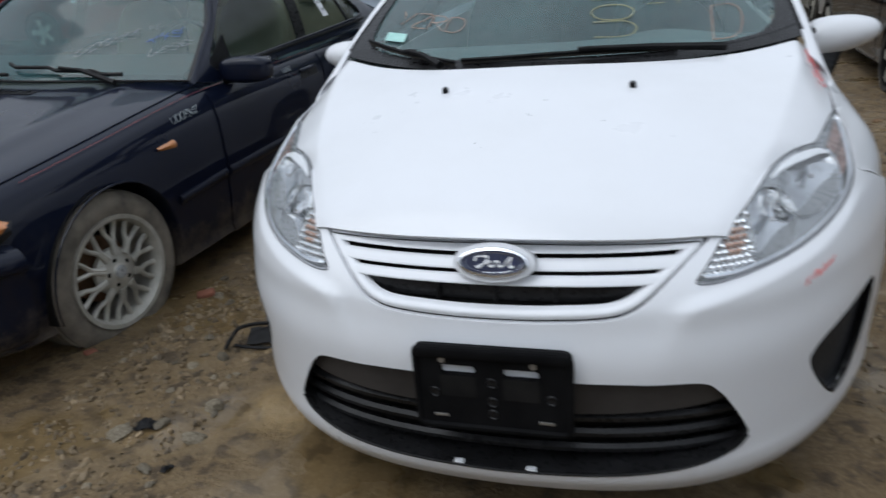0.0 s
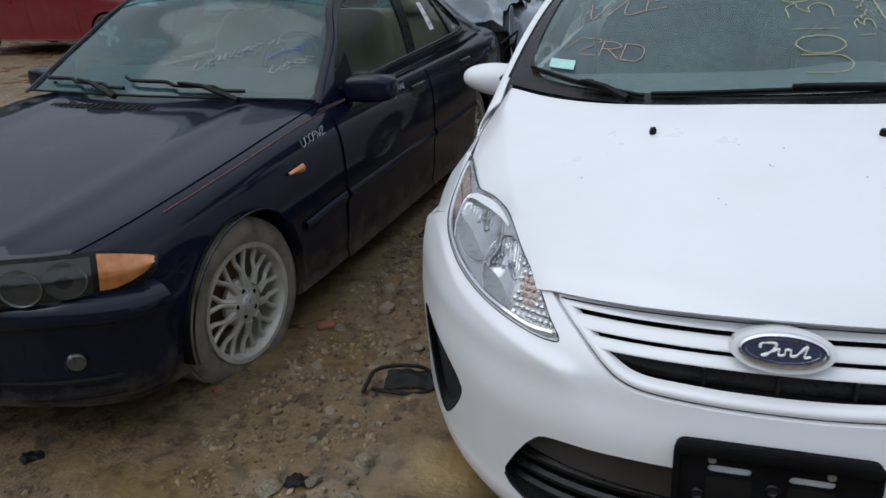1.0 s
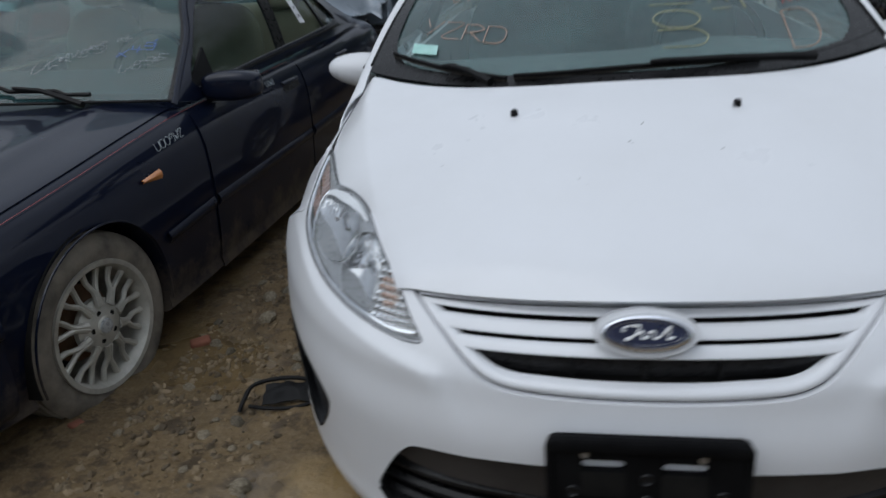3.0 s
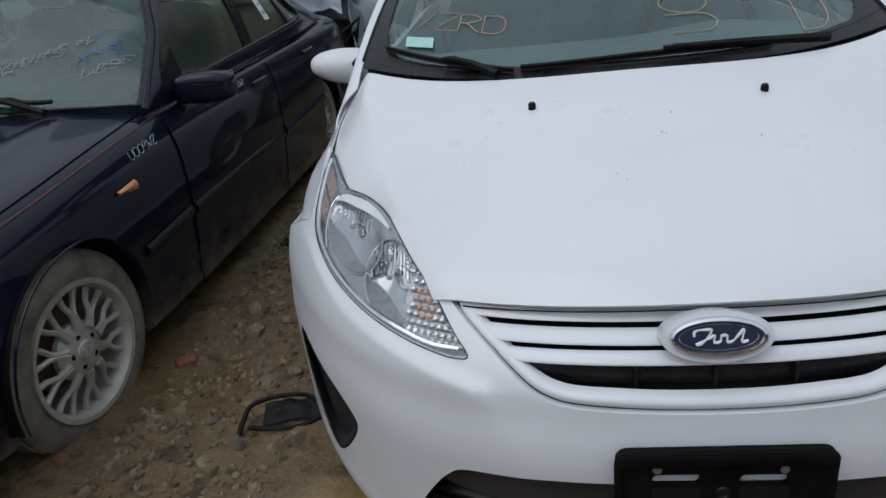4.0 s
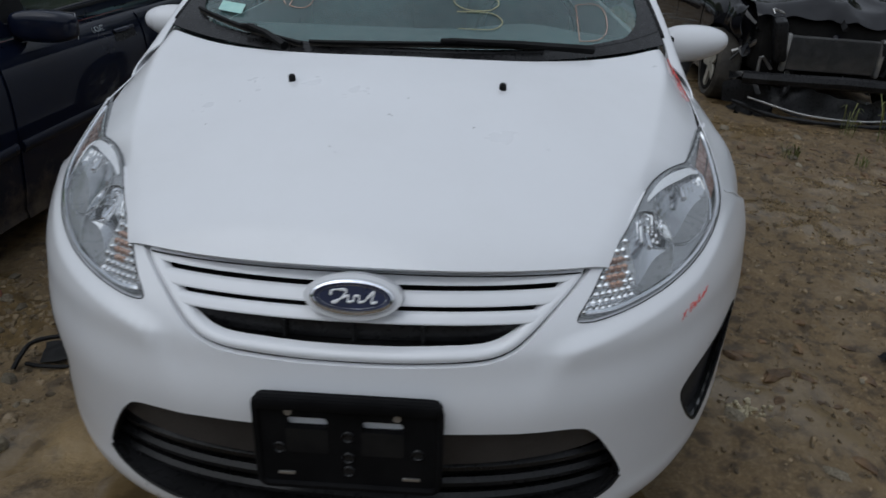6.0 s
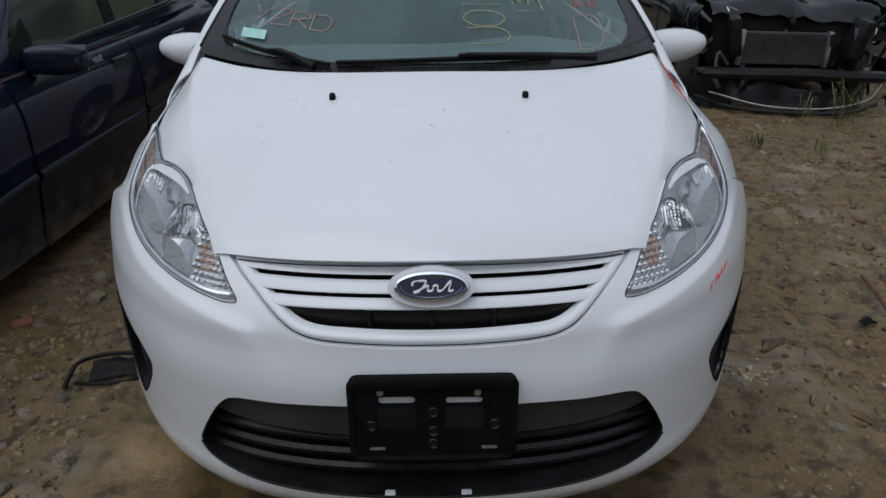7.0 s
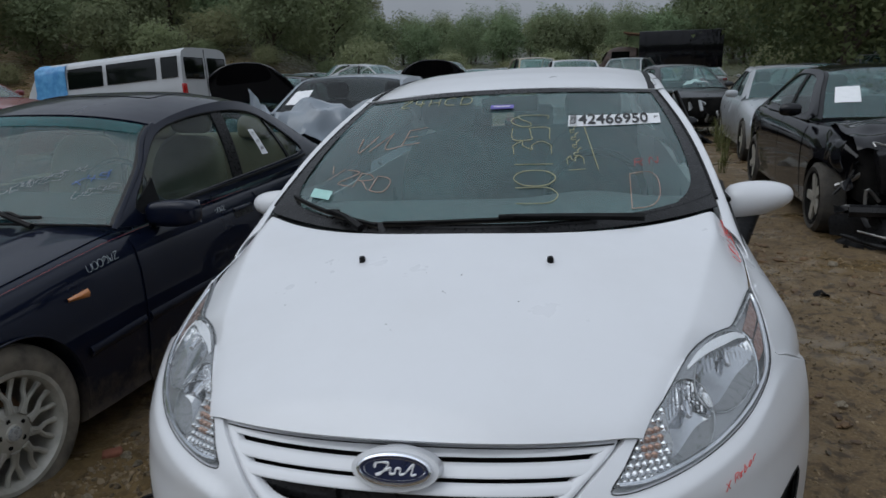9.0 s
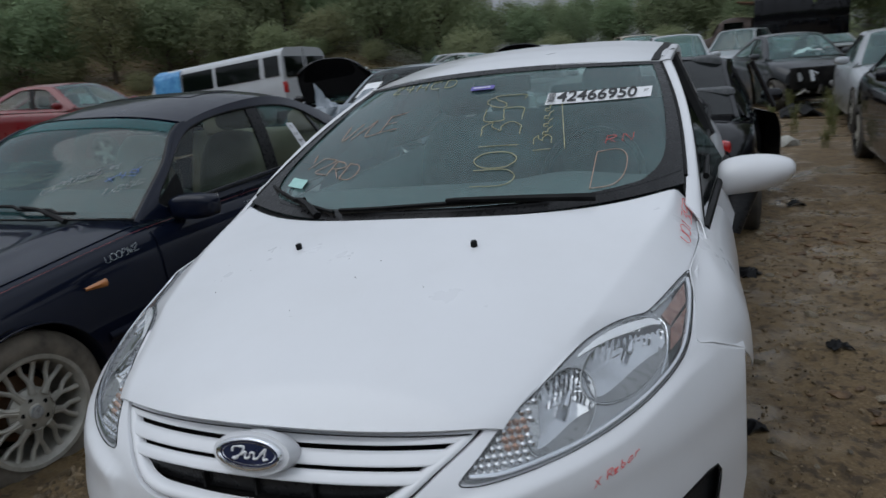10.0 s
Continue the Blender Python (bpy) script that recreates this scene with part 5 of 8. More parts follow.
part("purple_sticker", sheet(lambda u, v: ws(-0.012 + 0.085 * u, 0.818 + 0.032 * v, 0.008), 4, 2, 0.001), PURPLE, hatch, "small purple sticker")
part("sticker_bar", sheet(lambda u, v: ws(0.0 + 0.06 * u, 0.830 + 0.007 * v, 0.010), 2, 1, 0.0004), PAPER, hatch)
part("green_sticker", sheet(lambda u, v: ws(-0.600 + 0.085 * u, 0.145 + 0.055 * v, 0.008), 4, 2, 0.001), MINT, hatch, "pale green sticker")
strokes(hatch, "marker_letter", "U01359", CHALK, lambda a, b: ws(0.252 - b * 1.1 - a * 0.10, 0.155 + a * 1.06, 0.003), 0.112, 0.0015, 0.05, 0.86)
strokes(hatch, "marker_letter", "13~~~~", CHALK, lambda a, b: ws(0.335 - b * 0.9 - a * 0.12, 0.325 + a * 1.25, 0.003), 0.058, 0.0014, 0.0, 0.78)
part("marker_underline", tube([ws(0.325 + 0.05 * t, 0.665 - 0.33 * t, 0.003) for t in np.linspace(0, 1, 8)], 0.0015, 4), CHALK, hatch)
strokes(hatch, "marker_letter", "D", PINKCHALK, lambda a, b: ws(0.472 + a * 0.80 + b * 0.0, 0.085 + b * 1.40, 0.003), 0.145, 0.0015, 0.0)
strokes(hatch, "marker_letter", "RN", REDCHALK, lambda a, b: ws(0.490 + a, 0.335 + b * 1.3, 0.003), 0.036, 0.0009, 0.1)
strokes(hatch, "marker_letter", "YZRD", PINKCHALK, lambda a, b: ws(-0.585 + a, 0.275 + b * 1.2 - a * 0.20, 0.003), 0.080, 0.0015, 0.15, 0.88)
strokes(hatch, "marker_letter", "V/LE", PINKCHALK, lambda a, b: ws(-0.515 + a, 0.475 + b * 1.3 + a * 0.35, 0.003), 0.092, 0.0014, 0.1, 0.72)
strokes(hatch, "marker_letter", "24HCD", CHALK, lambda a, b: ws(-0.40 + a, 0.885 + b * 1.2, 0.003), 0.055, 0.0015, 0.0, 1.2)
strokes(hatch, "marker_letter", "X Rebar", REDCHALK, lambda a, b: Vector((0.600 + a * 0.85, nose(0.600 + a * 0.85, 0.634 + a * 0.30 + b, 0.002), 0.634 + a * 0.30 + b)), 0.0135, 0.0008, 0.1, 0.95)
strokes(hatch, "marker_letter", "U01359", REDCHALK, lambda a, b: Vector((0.745 - b * 0.55, 0.90 + a, hood_z(0.745 - b * 0.55, 0.90 + a) + 0.004)), 0.042, 0.0009, 0.1, 0.85)
# ---- the navy saloon beside it ----
saloon = thing("saloon_car", "dirty navy blue four-door saloon with pale alloy wheels", "car", pose(-2.435, 0.115, -0.07, 0, 0, -1.5))
NAVYLINE = [(0.0, 0.700, 0.61, 0.50, 0.30), (0.05, 0.722, 0.655, 0.64, 0.28), (0.15, 0.742, 0.692, 0.752, 0.24), (0.35, 0.770, 0.725, 0.815, 0.20), (0.75, 0.820, 0.775, 0.852, 0.19), (1.2, 0.870, 0.825, 0.866, 0.18),
            (1.5, 0.895, 0.845, 0.869, 0.18), (2.3, 0.905, 0.860, 0.8695, 0.18), (3.3, 0.930, 0.885, 0.865, 0.19), (3.9, 0.955, 0.90, 0.845, 0.22), (4.3, 0.945, 0.87, 0.79, 0.30), (4.47, 0.87, 0.80, 0.70, 0.36)]
skin = profile_of(NAVYLINE)
FW, RW = 0.745, 3.465
sb = shape(loft(NAVYLINE, 90, 44), box(0, 2.72, 0.85, 1.46, 2.35, 1.1), arch(FW, 0.338, 0.31), arch(RW, 0.338, 0.31))
part("body", sb, NAVY, saloon, "navy blue body shell")
part("hood", sheet(lambda u, v: skin(0.10 + 1.33 * v - 0.06 * (1 - abs(2 * u - 1) ** 2) * (1 - v) + 0.0, (0.300 - 0.03 * v) * abs(2 * u - 1), 0.005 + 0.010 * math.exp(-((abs(2 * u - 1) - 0.52 + 0.05 * v) / 0.08) ** 2), 1 if u >= 0.5 else -1), 48, 40, 0.006), NAVY, saloon, "navy blue hood")
for s in (-1, 1):
    for y0, y1 in ((1.46, 2.54), (2.56, 3.36)):
        door = part("door", panel(skin, y0, y1, 0.345, 0.845, 0.003, s, 24, 20, 0.004), NAVY, saloon, "navy blue door with dried mud below")
        part("side_moulding", sheet(lambda u, v: skin(y0 + 0.01 + (y1 - y0 - 0.02) * u, 0.625 + 0.030 * v, 0.006 + 0.010 * math.sin(3.14 * v), s), 16, 5, 0.004), NAVY, door, "navy side moulding")
        h = new("door_handle")
        h.parent = door
        yh = y1 - 0.16
        part("handle_cup", sheet(lambda u, v: skin(yh - 0.10 + 0.20 * u, 0.395 + 0.050 * v, 0.0065), 6, 4, 0.002) if s > 0 else sheet(lambda u, v: skin(yh - 0.10 + 0.20 * u, 0.395 + 0.050 * v, 0.0065, -1), 6, 4, 0.002), SHINYBLACK, h)
        part("handle_bar", tube([skin(yh - 0.09 + 0.018 * k, 0.405, 0.008 + 0.028 * math.sin(3.14 * k / 10), s) for k in range(11)], 0.011, 6), NAVY, h)
    part("front_moulding", sheet(lambda u, v: skin(1.10 + 0.34 * u, 0.625 + 0.030 * v, 0.004 + 0.010 * math.sin(3.14 * v), s), 8, 5, 0.004), NAVY, saloon, "navy side moulding")
    part("sill", tube([skin(y, 0.90, 0.0, s) for y in np.linspace(1.18, 3.05, 12)], 0.03, 8), NAVY, saloon)
    part("pinstripe", tube([skin(y, 0.330 - 0.010 * (y - 0.5), 0.008, s) for y in np.linspace(0.46, 2.5, 30)], 0.0013, 4), PINSTRIPE, saloon, "thin red pinstripe")
    part("side_marker", sheet(lambda u, v: skin(1.035 + 0.105 * u, 0.447 + (0.008 + 0.018 * u) * v, 0.005 + 0.008 * math.sin(3.14 * v), s), 8, 4, 0.002), AMBERLENS, saloon, "orange side marker lamp")
    for yw in (FW, RW):
        part("arch_lip", tube([(s * (0.868 - 0.02 * abs(math.cos(a))), yw + 0.340 * math.cos(a), 0.31 + 0.340 * math.sin(a)) for a in np.linspace(-0.2, 3.3, 30)], 0.004, 6), NAVY, saloon)
        part("arch_liner", liner(yw, 0.31, 0.350, s * 0.45, s * 0.84), DARK, saloon, "black wheel arch liner")
        wheel(saloon, s * (0.698 if yw == FW else 0.715), yw + (0.025 if yw == FW else 0), 0.298, 0.312, 0.210, 0.215, "mesh", 0.25 if yw == FW else 0.05, 0.012, MUDRUBBER, ALLOY, s < 0, -5.0 * s if yw == FW else 0)
    # lamps: twin reflectors behind smoked glass, an orange corner
    lamp = new("head_lamp")
    lamp.parent = saloon
    # columns from the grille round to the wing: plan place, top and foot
    def lamp_net(cols, out):
        rows = []
        for x, y, zt, zb in cols:
            zt, zb = zt + 0.023, zb + 0.040
            zm = (zt + zb) / 2
            rows.append([(s * (x - 0.010 + out * 0.7), y + 0.018 - out * 0.7, zt), (s * (x + 0.006 + out * 0.7), y - 0.004 - out * 0.7, zm), (s * (x + 0.001 + out * 0.7), y - 0.006 - out * 0.7, zb)])
        return rows
    black = [(0.28, -0.025, 0.712, 0.580), (0.50, 0.002, 0.715, 0.570), (0.664, 0.082, 0.712, 0.568), (0.766, 0.190, 0.698, 0.556), (0.795, 0.246, 0.679, 0.553), (0.814, 0.298, 0.655, 0.562), (0.824, 0.340, 0.634, 0.584)]
    clear = [(0.28, -0.025, 0.708, 0.600), (0.50, 0.002, 0.710, 0.590), (0.664, 0.082, 0.707, 0.584), (0.752, 0.174, 0.696, 0.580)]
    amber = [(0.762, 0.186, 0.693, 0.580), (0.780, 0.215, 0.684, 0.576), (0.796, 0.248, 0.672, 0.580), (0.808, 0.278, 0.659, 0.586), (0.818, 0.312, 0.644, 0.597), (0.822, 0.330, 0.632, 0.612)]
    part("lamp_surround", net(lamp_net(black, 0.004), 30, 10, 0.004, s < 0), SHINYBLACK, lamp, "black lamp surround")
    for x in (0.560, 0.645, 0.722):
        part("reflector", move(lathe([(0.050 * math.sqrt(k / 6) if k else 0.004, 0.018 * k / 6) for k in range(7)] + [(0.053, 0.020)], 28, None, "z"), pose(s * x, lerp(x, [0.5, 0.664, 0.766], [0.016, 0.096, 0.204]) - 0.038, 0.673, 90, 0, s * lerp(x, [0.5, 0.664, 0.766], [14, 34, 46]))), LAMPSHELF, lamp, "dull silver lamp reflector")
    g = part("lens", net(lamp_net(clear, 0.030), 18, 8, 0.003, s < 0), SMOKELENS, lamp, "dull clear lamp glass")
    g.visible_shadow = False
    part("corner_lamp", net(lamp_net(amber, 0.012), 18, 10, 0.004, s < 0), AMBERLENS, lamp, "orange corner lamp")
    k = part("kidney_grille", net([[(s * 0.03, -0.008, 0.60), (s * 0.03, -0.02, 0.50)], [(s * 0.20, 0.0, 0.595), (s * 0.18, -0.012, 0.50)]], 8, 6, 0.01), SHINYBLACK, saloon, "black kidney grille")
part("lower_intake", box(0, 0.0, 0.33, 0.62, 0.06, 0.14, 0.02), SHINYBLACK, saloon, "black lower intake")


def bumper_at(u, z, out=0.0):
    """The bumper's run in plan, from one wheel arch round the front to the other."""
    t = radians(86) * (2 * u - 1)
    c, d = math.copysign(abs(math.sin(t)) ** 0.72, t), abs(math.cos(t)) ** 0.72
    lift = (0.060 - 0.08 * max(0.0, abs(2 * u - 1) - 0.6)) * min(1.0, max(0.0, (z - 0.25) / 0.22))
    return Vector(((0.862 + out) * c, -0.040 - out + (0.425 + out) * (1 - d), z + lift + 0.014 * (1 - abs(2 * u - 1) ** 2)))


LEDGE = spline([(-0.085, 0.556, 0), (-0.030, 0.546, 0), (-0.004, 0.531, 0), (0.006, 0.510, 0), (0.004, 0.488, 0), (-0.010, 0.479, 0), (-0.016, 0.44, 0), (-0.018, 0.36, 0), (-0.026, 0.30, 0), (-0.060, 0.255, 0), (-0.14, 0.245, 0)], 34)
part("bumper", sheet(lambda u, v: bumper_at(u, LEDGE[round(v * 33)].y, LEDGE[round(v * 33)].x), 60, 33, 0.008), NAVY, saloon, "navy bumper with a ledge along its top")
# near-black bars paint the shade of two slots; the skin is uncut
part("bumper_slot", tube([bumper_at(u, 0.335, -0.010) for u in np.linspace(0.12, 0.88, 40)], 0.010, 6), DARK, saloon, "black bar painting a slot's shade in the bumper")
part("bumper_slot", tube([bumper_at(u, 0.290, -0.022) for u in np.linspace(0.12, 0.88, 40)], 0.009, 6), DARK, saloon, "black bar painting a slot's shade in the bumper")
for s in (-1, 1):
    part("fog_lamp", move(lathe([(0.0, 0.008), (0.024, 0.006), (0.030, 0.0), (0.030, -0.02)], 24, None, "z"), pose(s * 0.728, 0.078, 0.435, 90, 0, 42 * s)), SMOKELENS, saloon, "small round fog lamp")
    part("fog_reflector", move(lathe([(0.0, -0.006), (0.022, 0.002), (0.024, 0.0)], 20, None, "z"), pose(s * 0.728, 0.080, 0.435, 90, 0, 42 * s)), LAMPSHELF, saloon, "dull grey fog lamp reflector")
scab = Cab(1.42, 2.10, 3.18, 3.92, 0.895, 0.955, 1.392, 0.815, 0.575, 2.50)
scab.rail = spline([(0.800, 1.42, 0.885), (0.712, 1.74, 1.092), (0.602, 2.03, 1.272), (0.615, 2.65, 1.360), (0.582, 3.22, 1.274), (0.650, 3.92, 0.975)], 90)
scab.crown, scab.swell = 0.058, 0.004
make_cab(saloon, scab, NAVY, TEALGLASS, SIDEGLASS, sides=())


FRAME = [(p.y, p.z) for p in scab.rail[::2]] + [(3.92, 0.93), (3.4, 0.925), (2.5, 0.905), (1.42, 0.868)]
WINDOW = [(p.x, p.y) for p in spline([(1.550, 0.938, 0), (1.700, 1.050, 0), (1.885, 1.172, 0), (2.065, 1.254, 0), (2.366, 1.304, 0), (2.725, 1.310, 0), (3.01, 1.270, 0), (3.20, 1.190, 0), (3.36, 1.085, 0), (3.43, 1.025, 0), (3.38, 0.995, 0), (3.0, 0.975, 0), (2.4, 0.95, 0), (1.95, 0.93, 0), (1.63, 0.916, 0)], 90, True)]
TURNS = [6.28318 * k / 180 for k in range(181)]
rim_out, rim_in = [ray_to(FRAME, a) for a in TURNS], [ray_to(WINDOW, a) for a in TURNS]
for s in (-1, 1):
    def band(u, v, s=s):
        a, b = rim_out[round(180 * u)], rim_in[round(180 * u)]
        p = cab_at(scab, a[0] + (b[0] - a[0]) * v, a[1] + (b[1] - a[1]) * v)
        return Vector((s * p.x, p.y, p.z))
    part("door_frame", sheet(band, 180, 6, 0.010, s > 0), NAVY, saloon, "navy pillars and door frames")

    def wide_glass(u, v, s=s):
        b = rim_in[round(180 * u)]
        p = cab_at(scab, 2.62 + (b[0] - 2.62) * v, 1.06 + (b[1] - 1.06) * v, -0.010)
        return Vector((s * p.x, p.y, p.z))
    g = part("side_window", sheet(wide_glass, 180, 5, 0.0, s > 0), SIDEGLASS, saloon, "green tinted side windows")
    g.visible_shadow = False
    part("window_seal", tube([Vector((s * p.x, p.y, p.z)) for p in (cab_at(scab, y, z, 0.001) for y, z in rim_in)], 0.0075, 6), SHINYBLACK, saloon, "black window surround")
    for (ya, za), (yb, zb), wide in (((2.49, 0.90), (2.55, 1.305), 0.050), ((3.19, 0.95), (3.12, 1.24), 0.014)):
        def upright(u, v, s=s, ya=ya, za=za, yb=yb, zb=zb, wide=wide):
            p = cab_at(scab, ya + (yb - ya) * v + wide * (2 * u - 1), za + (zb - za) * v, 0.001)
            return Vector((s * p.x, p.y, p.z))
        part("door_pillar" if wide > 0.03 else "window_divider", sheet(upright, 4, 14, 0.012, s < 0), SHINYBLACK, saloon, "glossy black door pillar" if wide > 0.03 else "black window divider")
    part("pillar", sheet(lambda u, v, s=s: (lambda a, b: Vector((s * (a.x + (b.x - a.x) * u), a.y + (b.y - a.y) * u - 0.006 * math.sin(3.14159 * u), a.z + (b.z - a.z) * u + 0.006 * math.sin(3.14159 * u))))(scab.screen(0.990, v), scab.rail[round(36 * v)]), 6, 24, 0.006, s > 0), NAVY, saloon, "navy windscreen pillar")
    part("rear_pillar", sheet(lambda u, v, s=s: (lambda a, b: Vector((s * (a.x + (b.x - a.x) * u), a.y + (b.y - a.y) * u, a.z + (b.z - a.z) * u)))(scab.screen(0.975, v, False), scab.rail[round(89 + (68 - 89) * v)]), 4, 20, 0.006, s < 0), NAVY, saloon, "navy rear pillar")
    part("belt_trim", tube([Vector((s * p.x, p.y, p.z)) for p in (cab_at(scab, y, 0.915 + 0.036 * (y - 1.75), 0.006) for y in np.linspace(1.75, 3.44, 16))], 0.010, 6), PLASTIC, saloon, "black rubber window trim")
seam = [(0.22 + 0.56 * k / 12, 0.34) for k in range(13)] + [(0.78, 0.34 + 0.34 * k / 8) for k in range(9)] + [(0.78 - 0.56 * k / 12, 0.68) for k in range(13)] + [(0.22, 0.68 - 0.34 * k / 8) for k in range(9)]
part("sunroof_seam", tube([scab.roof(u, v) + Vector((0, 0, 0.001)) for u, v in seam], 0.0022, 4), SHINYBLACK, saloon, "black sunroof seam")
part("windscreen_seal", tube([scab.screen(u, 0.03) + Vector((0, -0.006, 0.004)) for u in np.linspace(0, 1, 24)], 0.006, 6), PLASTIC, saloon, "black windscreen seal")
for s in (-1, 1):
    part("screen_border", sheet(lambda u, v: scab.screen(0.5 + s * (0.493 - 0.014 * u), 0.04 + 0.93 * v) + Vector((0, -0.004, 0.003)), 2, 14, 0.002), SHINYBLACK, saloon, "black windscreen border")
g = part("tint_band", sheet(lambda u, v: scab.screen(0.03 + 0.94 * u, 0.87 + 0.09 * v) + Vector((0, -0.003, 0.002)), 20, 4), TINTBAND, saloon, "teal tinted band along the top of the windscreen")
g.visible_shadow = False


def vent_at(u, v, out):
    """The slotted vent in the hood, in front of the windscreen."""
    x = -0.44 + 0.50 * u
    return skin(1.245 + 0.045 * v - 0.03 * (1 - (x / 0.6) ** 2), 0.235 * abs(x) / 0.53, out, 1 if x > 0 else -1)


part("cowl_vent", sheet(lambda u, v: vent_at(u, v, 0.0075), 30, 3, 0.003), PLASTIC, saloon, "black slotted hood vent")
for k in range(26):
    u = 0.03 + 0.94 * k / 25
    part("vent_fin", tube([vent_at(u, 0.05, 0.011), vent_at(u, 0.95, 0.011)], 0.0028, 4), SHINYBLACK, saloon)
for a, b in ((0.05, 0.42), (0.40, 0.80)):
    w = new("windscreen_wiper")
    w.parent = saloon
    part("wiper_blade", tube([scab.screen(u, 0.055 + 0.075 * (1 - (u - a) / (b - a))) + Vector((0, -0.015, 0.02)) for u in np.linspace(a, b, 14)], 0.009, 6), PLASTIC, w)
    part("wiper_arm", tube([scab.screen((a + b) / 2, 0.095) + Vector((0, -0.02, 0.035)), scab.screen(b - 0.12, 0.05) + Vector((0, -0.02, 0.04)), scab.screen(b, 0.01) + Vector((0, -0.04, 0.02))], [0.007, 0.010, 0.014], 6), PLASTIC, w)
for s in (-1, 1):
    mr = new("door_mirror")
    mr.parent = saloon

    def shell(u, v, s=s):
        a, b = 6.28318 * u, 3.14159 * v
        k = math.sin(b) ** 0.45
        c, d = math.cos(a), math.sin(a)
        return Vector((s * (0.918 - 0.115 * math.cos(b)), 1.66 + 0.055 * math.copysign(abs(c) ** 0.6, c) * k - 0.02 * math.cos(b), 0.915 + 0.060 * math.copysign(abs(d) ** 0.6, d) * k))
    part("mirror_shell", sheet(shell, 32, 18), NAVY, mr, "navy mirror shell")
    part("mirror_foot", tube([(s * 0.80, 1.66, 0.88), (s * 0.86, 1.67, 0.885), (s * 0.90, 1.68, 0.895)], [0.034, 0.03, 0.028], 8), PLASTIC, mr)
    part("mirror_glass", box(s * 0.918, 1.717, 0.915, 0.19, 0.004, 0.10, 0.0), CHROME, mr, "mirror glass")
    part("mirror_sail", net([[(s * 0.800, 1.54, 0.905), (s * 0.795, 1.54, 0.93)], [(s * 0.808, 1.74, 0.91), (s * 0.768, 1.74, 1.06)]], 6, 6, 0.012), PLASTIC, mr, "black mirror sail")
for x in (-0.36, 0.36):
    seat(saloon, x, 2.35, 0.52, BEIGE)
part("rear_bench", box(0, 3.15, 0.52, 1.3, 0.5, 0.18, 0.05, seg=3), BEIGE, saloon, "beige rear seat")
part("rear_backrest", box(0, 3.48, 0.82, 1.3, 0.14, 0.6, 0.05, pose(0, 0, 0, -14), seg=3), BEIGE, saloon, "beige rear backrest")
for x in (-0.38, 0.38):
    part("rear_headrest", pad(x, 3.50, 1.155, 0.26, 0.12, 0.17, -12, 0.15, 0.01), BEIGE, saloon)
part("dashboard", sheet(lambda u, v: Vector(((2 * u - 1) * 0.69, 1.50 + 0.55 * v, 0.915 + 0.05 * math.sin(3.14 * v) - 0.5 * max(0, v - 0.75))), 20, 10, 0.03), CLOTH, saloon, "dark grey dashboard")
part("steering_wheel", move(lathe([(0.185 + 0.015 * math.cos(a), 0.015 * math.sin(a)) for a in np.linspace(0, 6.28318, 9)], 36, None, "z"), pose(0.36, 1.98, 0.93, 65)), PLASTIC, saloon, "black steering wheel")
part("floor_pan", box(0, 2.3, 0.22, 1.1, 3.4, 0.04), DARK, saloon, "dark floor pan")
part("engine_block", box(0, 0.75, 0.45, 1.0, 0.8, 0.4, 0.05), DARK, saloon, "dark engine bay")
def pane_at(y, v, out=0.0):
    """A place on the rear door's window."""
    p = scab.low(y).lerp(scab.side(y), v)
    return cab_at(scab, p.y, p.z, out - 0.010)


part("window_sticker", sheet(lambda u, v: pane_at(2.86 + 0.075 * u - 0.05 * v, 0.26 + 0.36 * v, 0.005), 2, 6, 0.001), PAPER, saloon, "white bar-coded paper sticker")
for k, w in ((0.86, 0.03), (0.80, 0.02), (0.56, 0.045), (0.51, 0.035), (0.28, 0.045), (0.24, 0.045), (0.20, 0.03)):
    part("sticker_bar", sheet(lambda u, v, k=k, w=w: pane_at(2.876 + w * u - 0.05 * k, 0.26 + 0.36 * (k + 0.018 * v), 0.0075), 2, 1, 0.0005), INK, saloon)
strokes(saloon, "marker_writing", "U009W2", PALECHALK, lambda a, b: skin(1.17 + a, 0.40 - b * 0.8, 0.010), 0.034, 0.0011, 0.1, 0.9)
strokes(saloon, "marker_writing", "U0WZ", PALECHALK, lambda a, b: skin(2.12 + a, 0.385 - b * 0.8, 0.013), 0.026, 0.0010, 0.1, 0.9)


def glass_mark(text, mat, u0, v0, size, r, gap=0.95):
    strokes(saloon, "marker_writing", text, mat, lambda a, b: scab.screen(u0 + a, v0 + b * 1.4 + a * 0.9) + Vector((0, -0.005, 0.004)), size, r, 0.1, gap)


glass_mark("UCW25", PALECHALK, 0.60, 0.22, 0.040, 0.0008)
glass_mark("WN-N2IRL", PALECHALK, 0.66, 0.30, 0.026, 0.0009)
glass_mark("X45", BLUECHALK, 0.82, 0.32, 0.036, 0.0016)
glass_mark("U25E", PALECHALK, 0.84, 0.22, 0.032, 0.001)
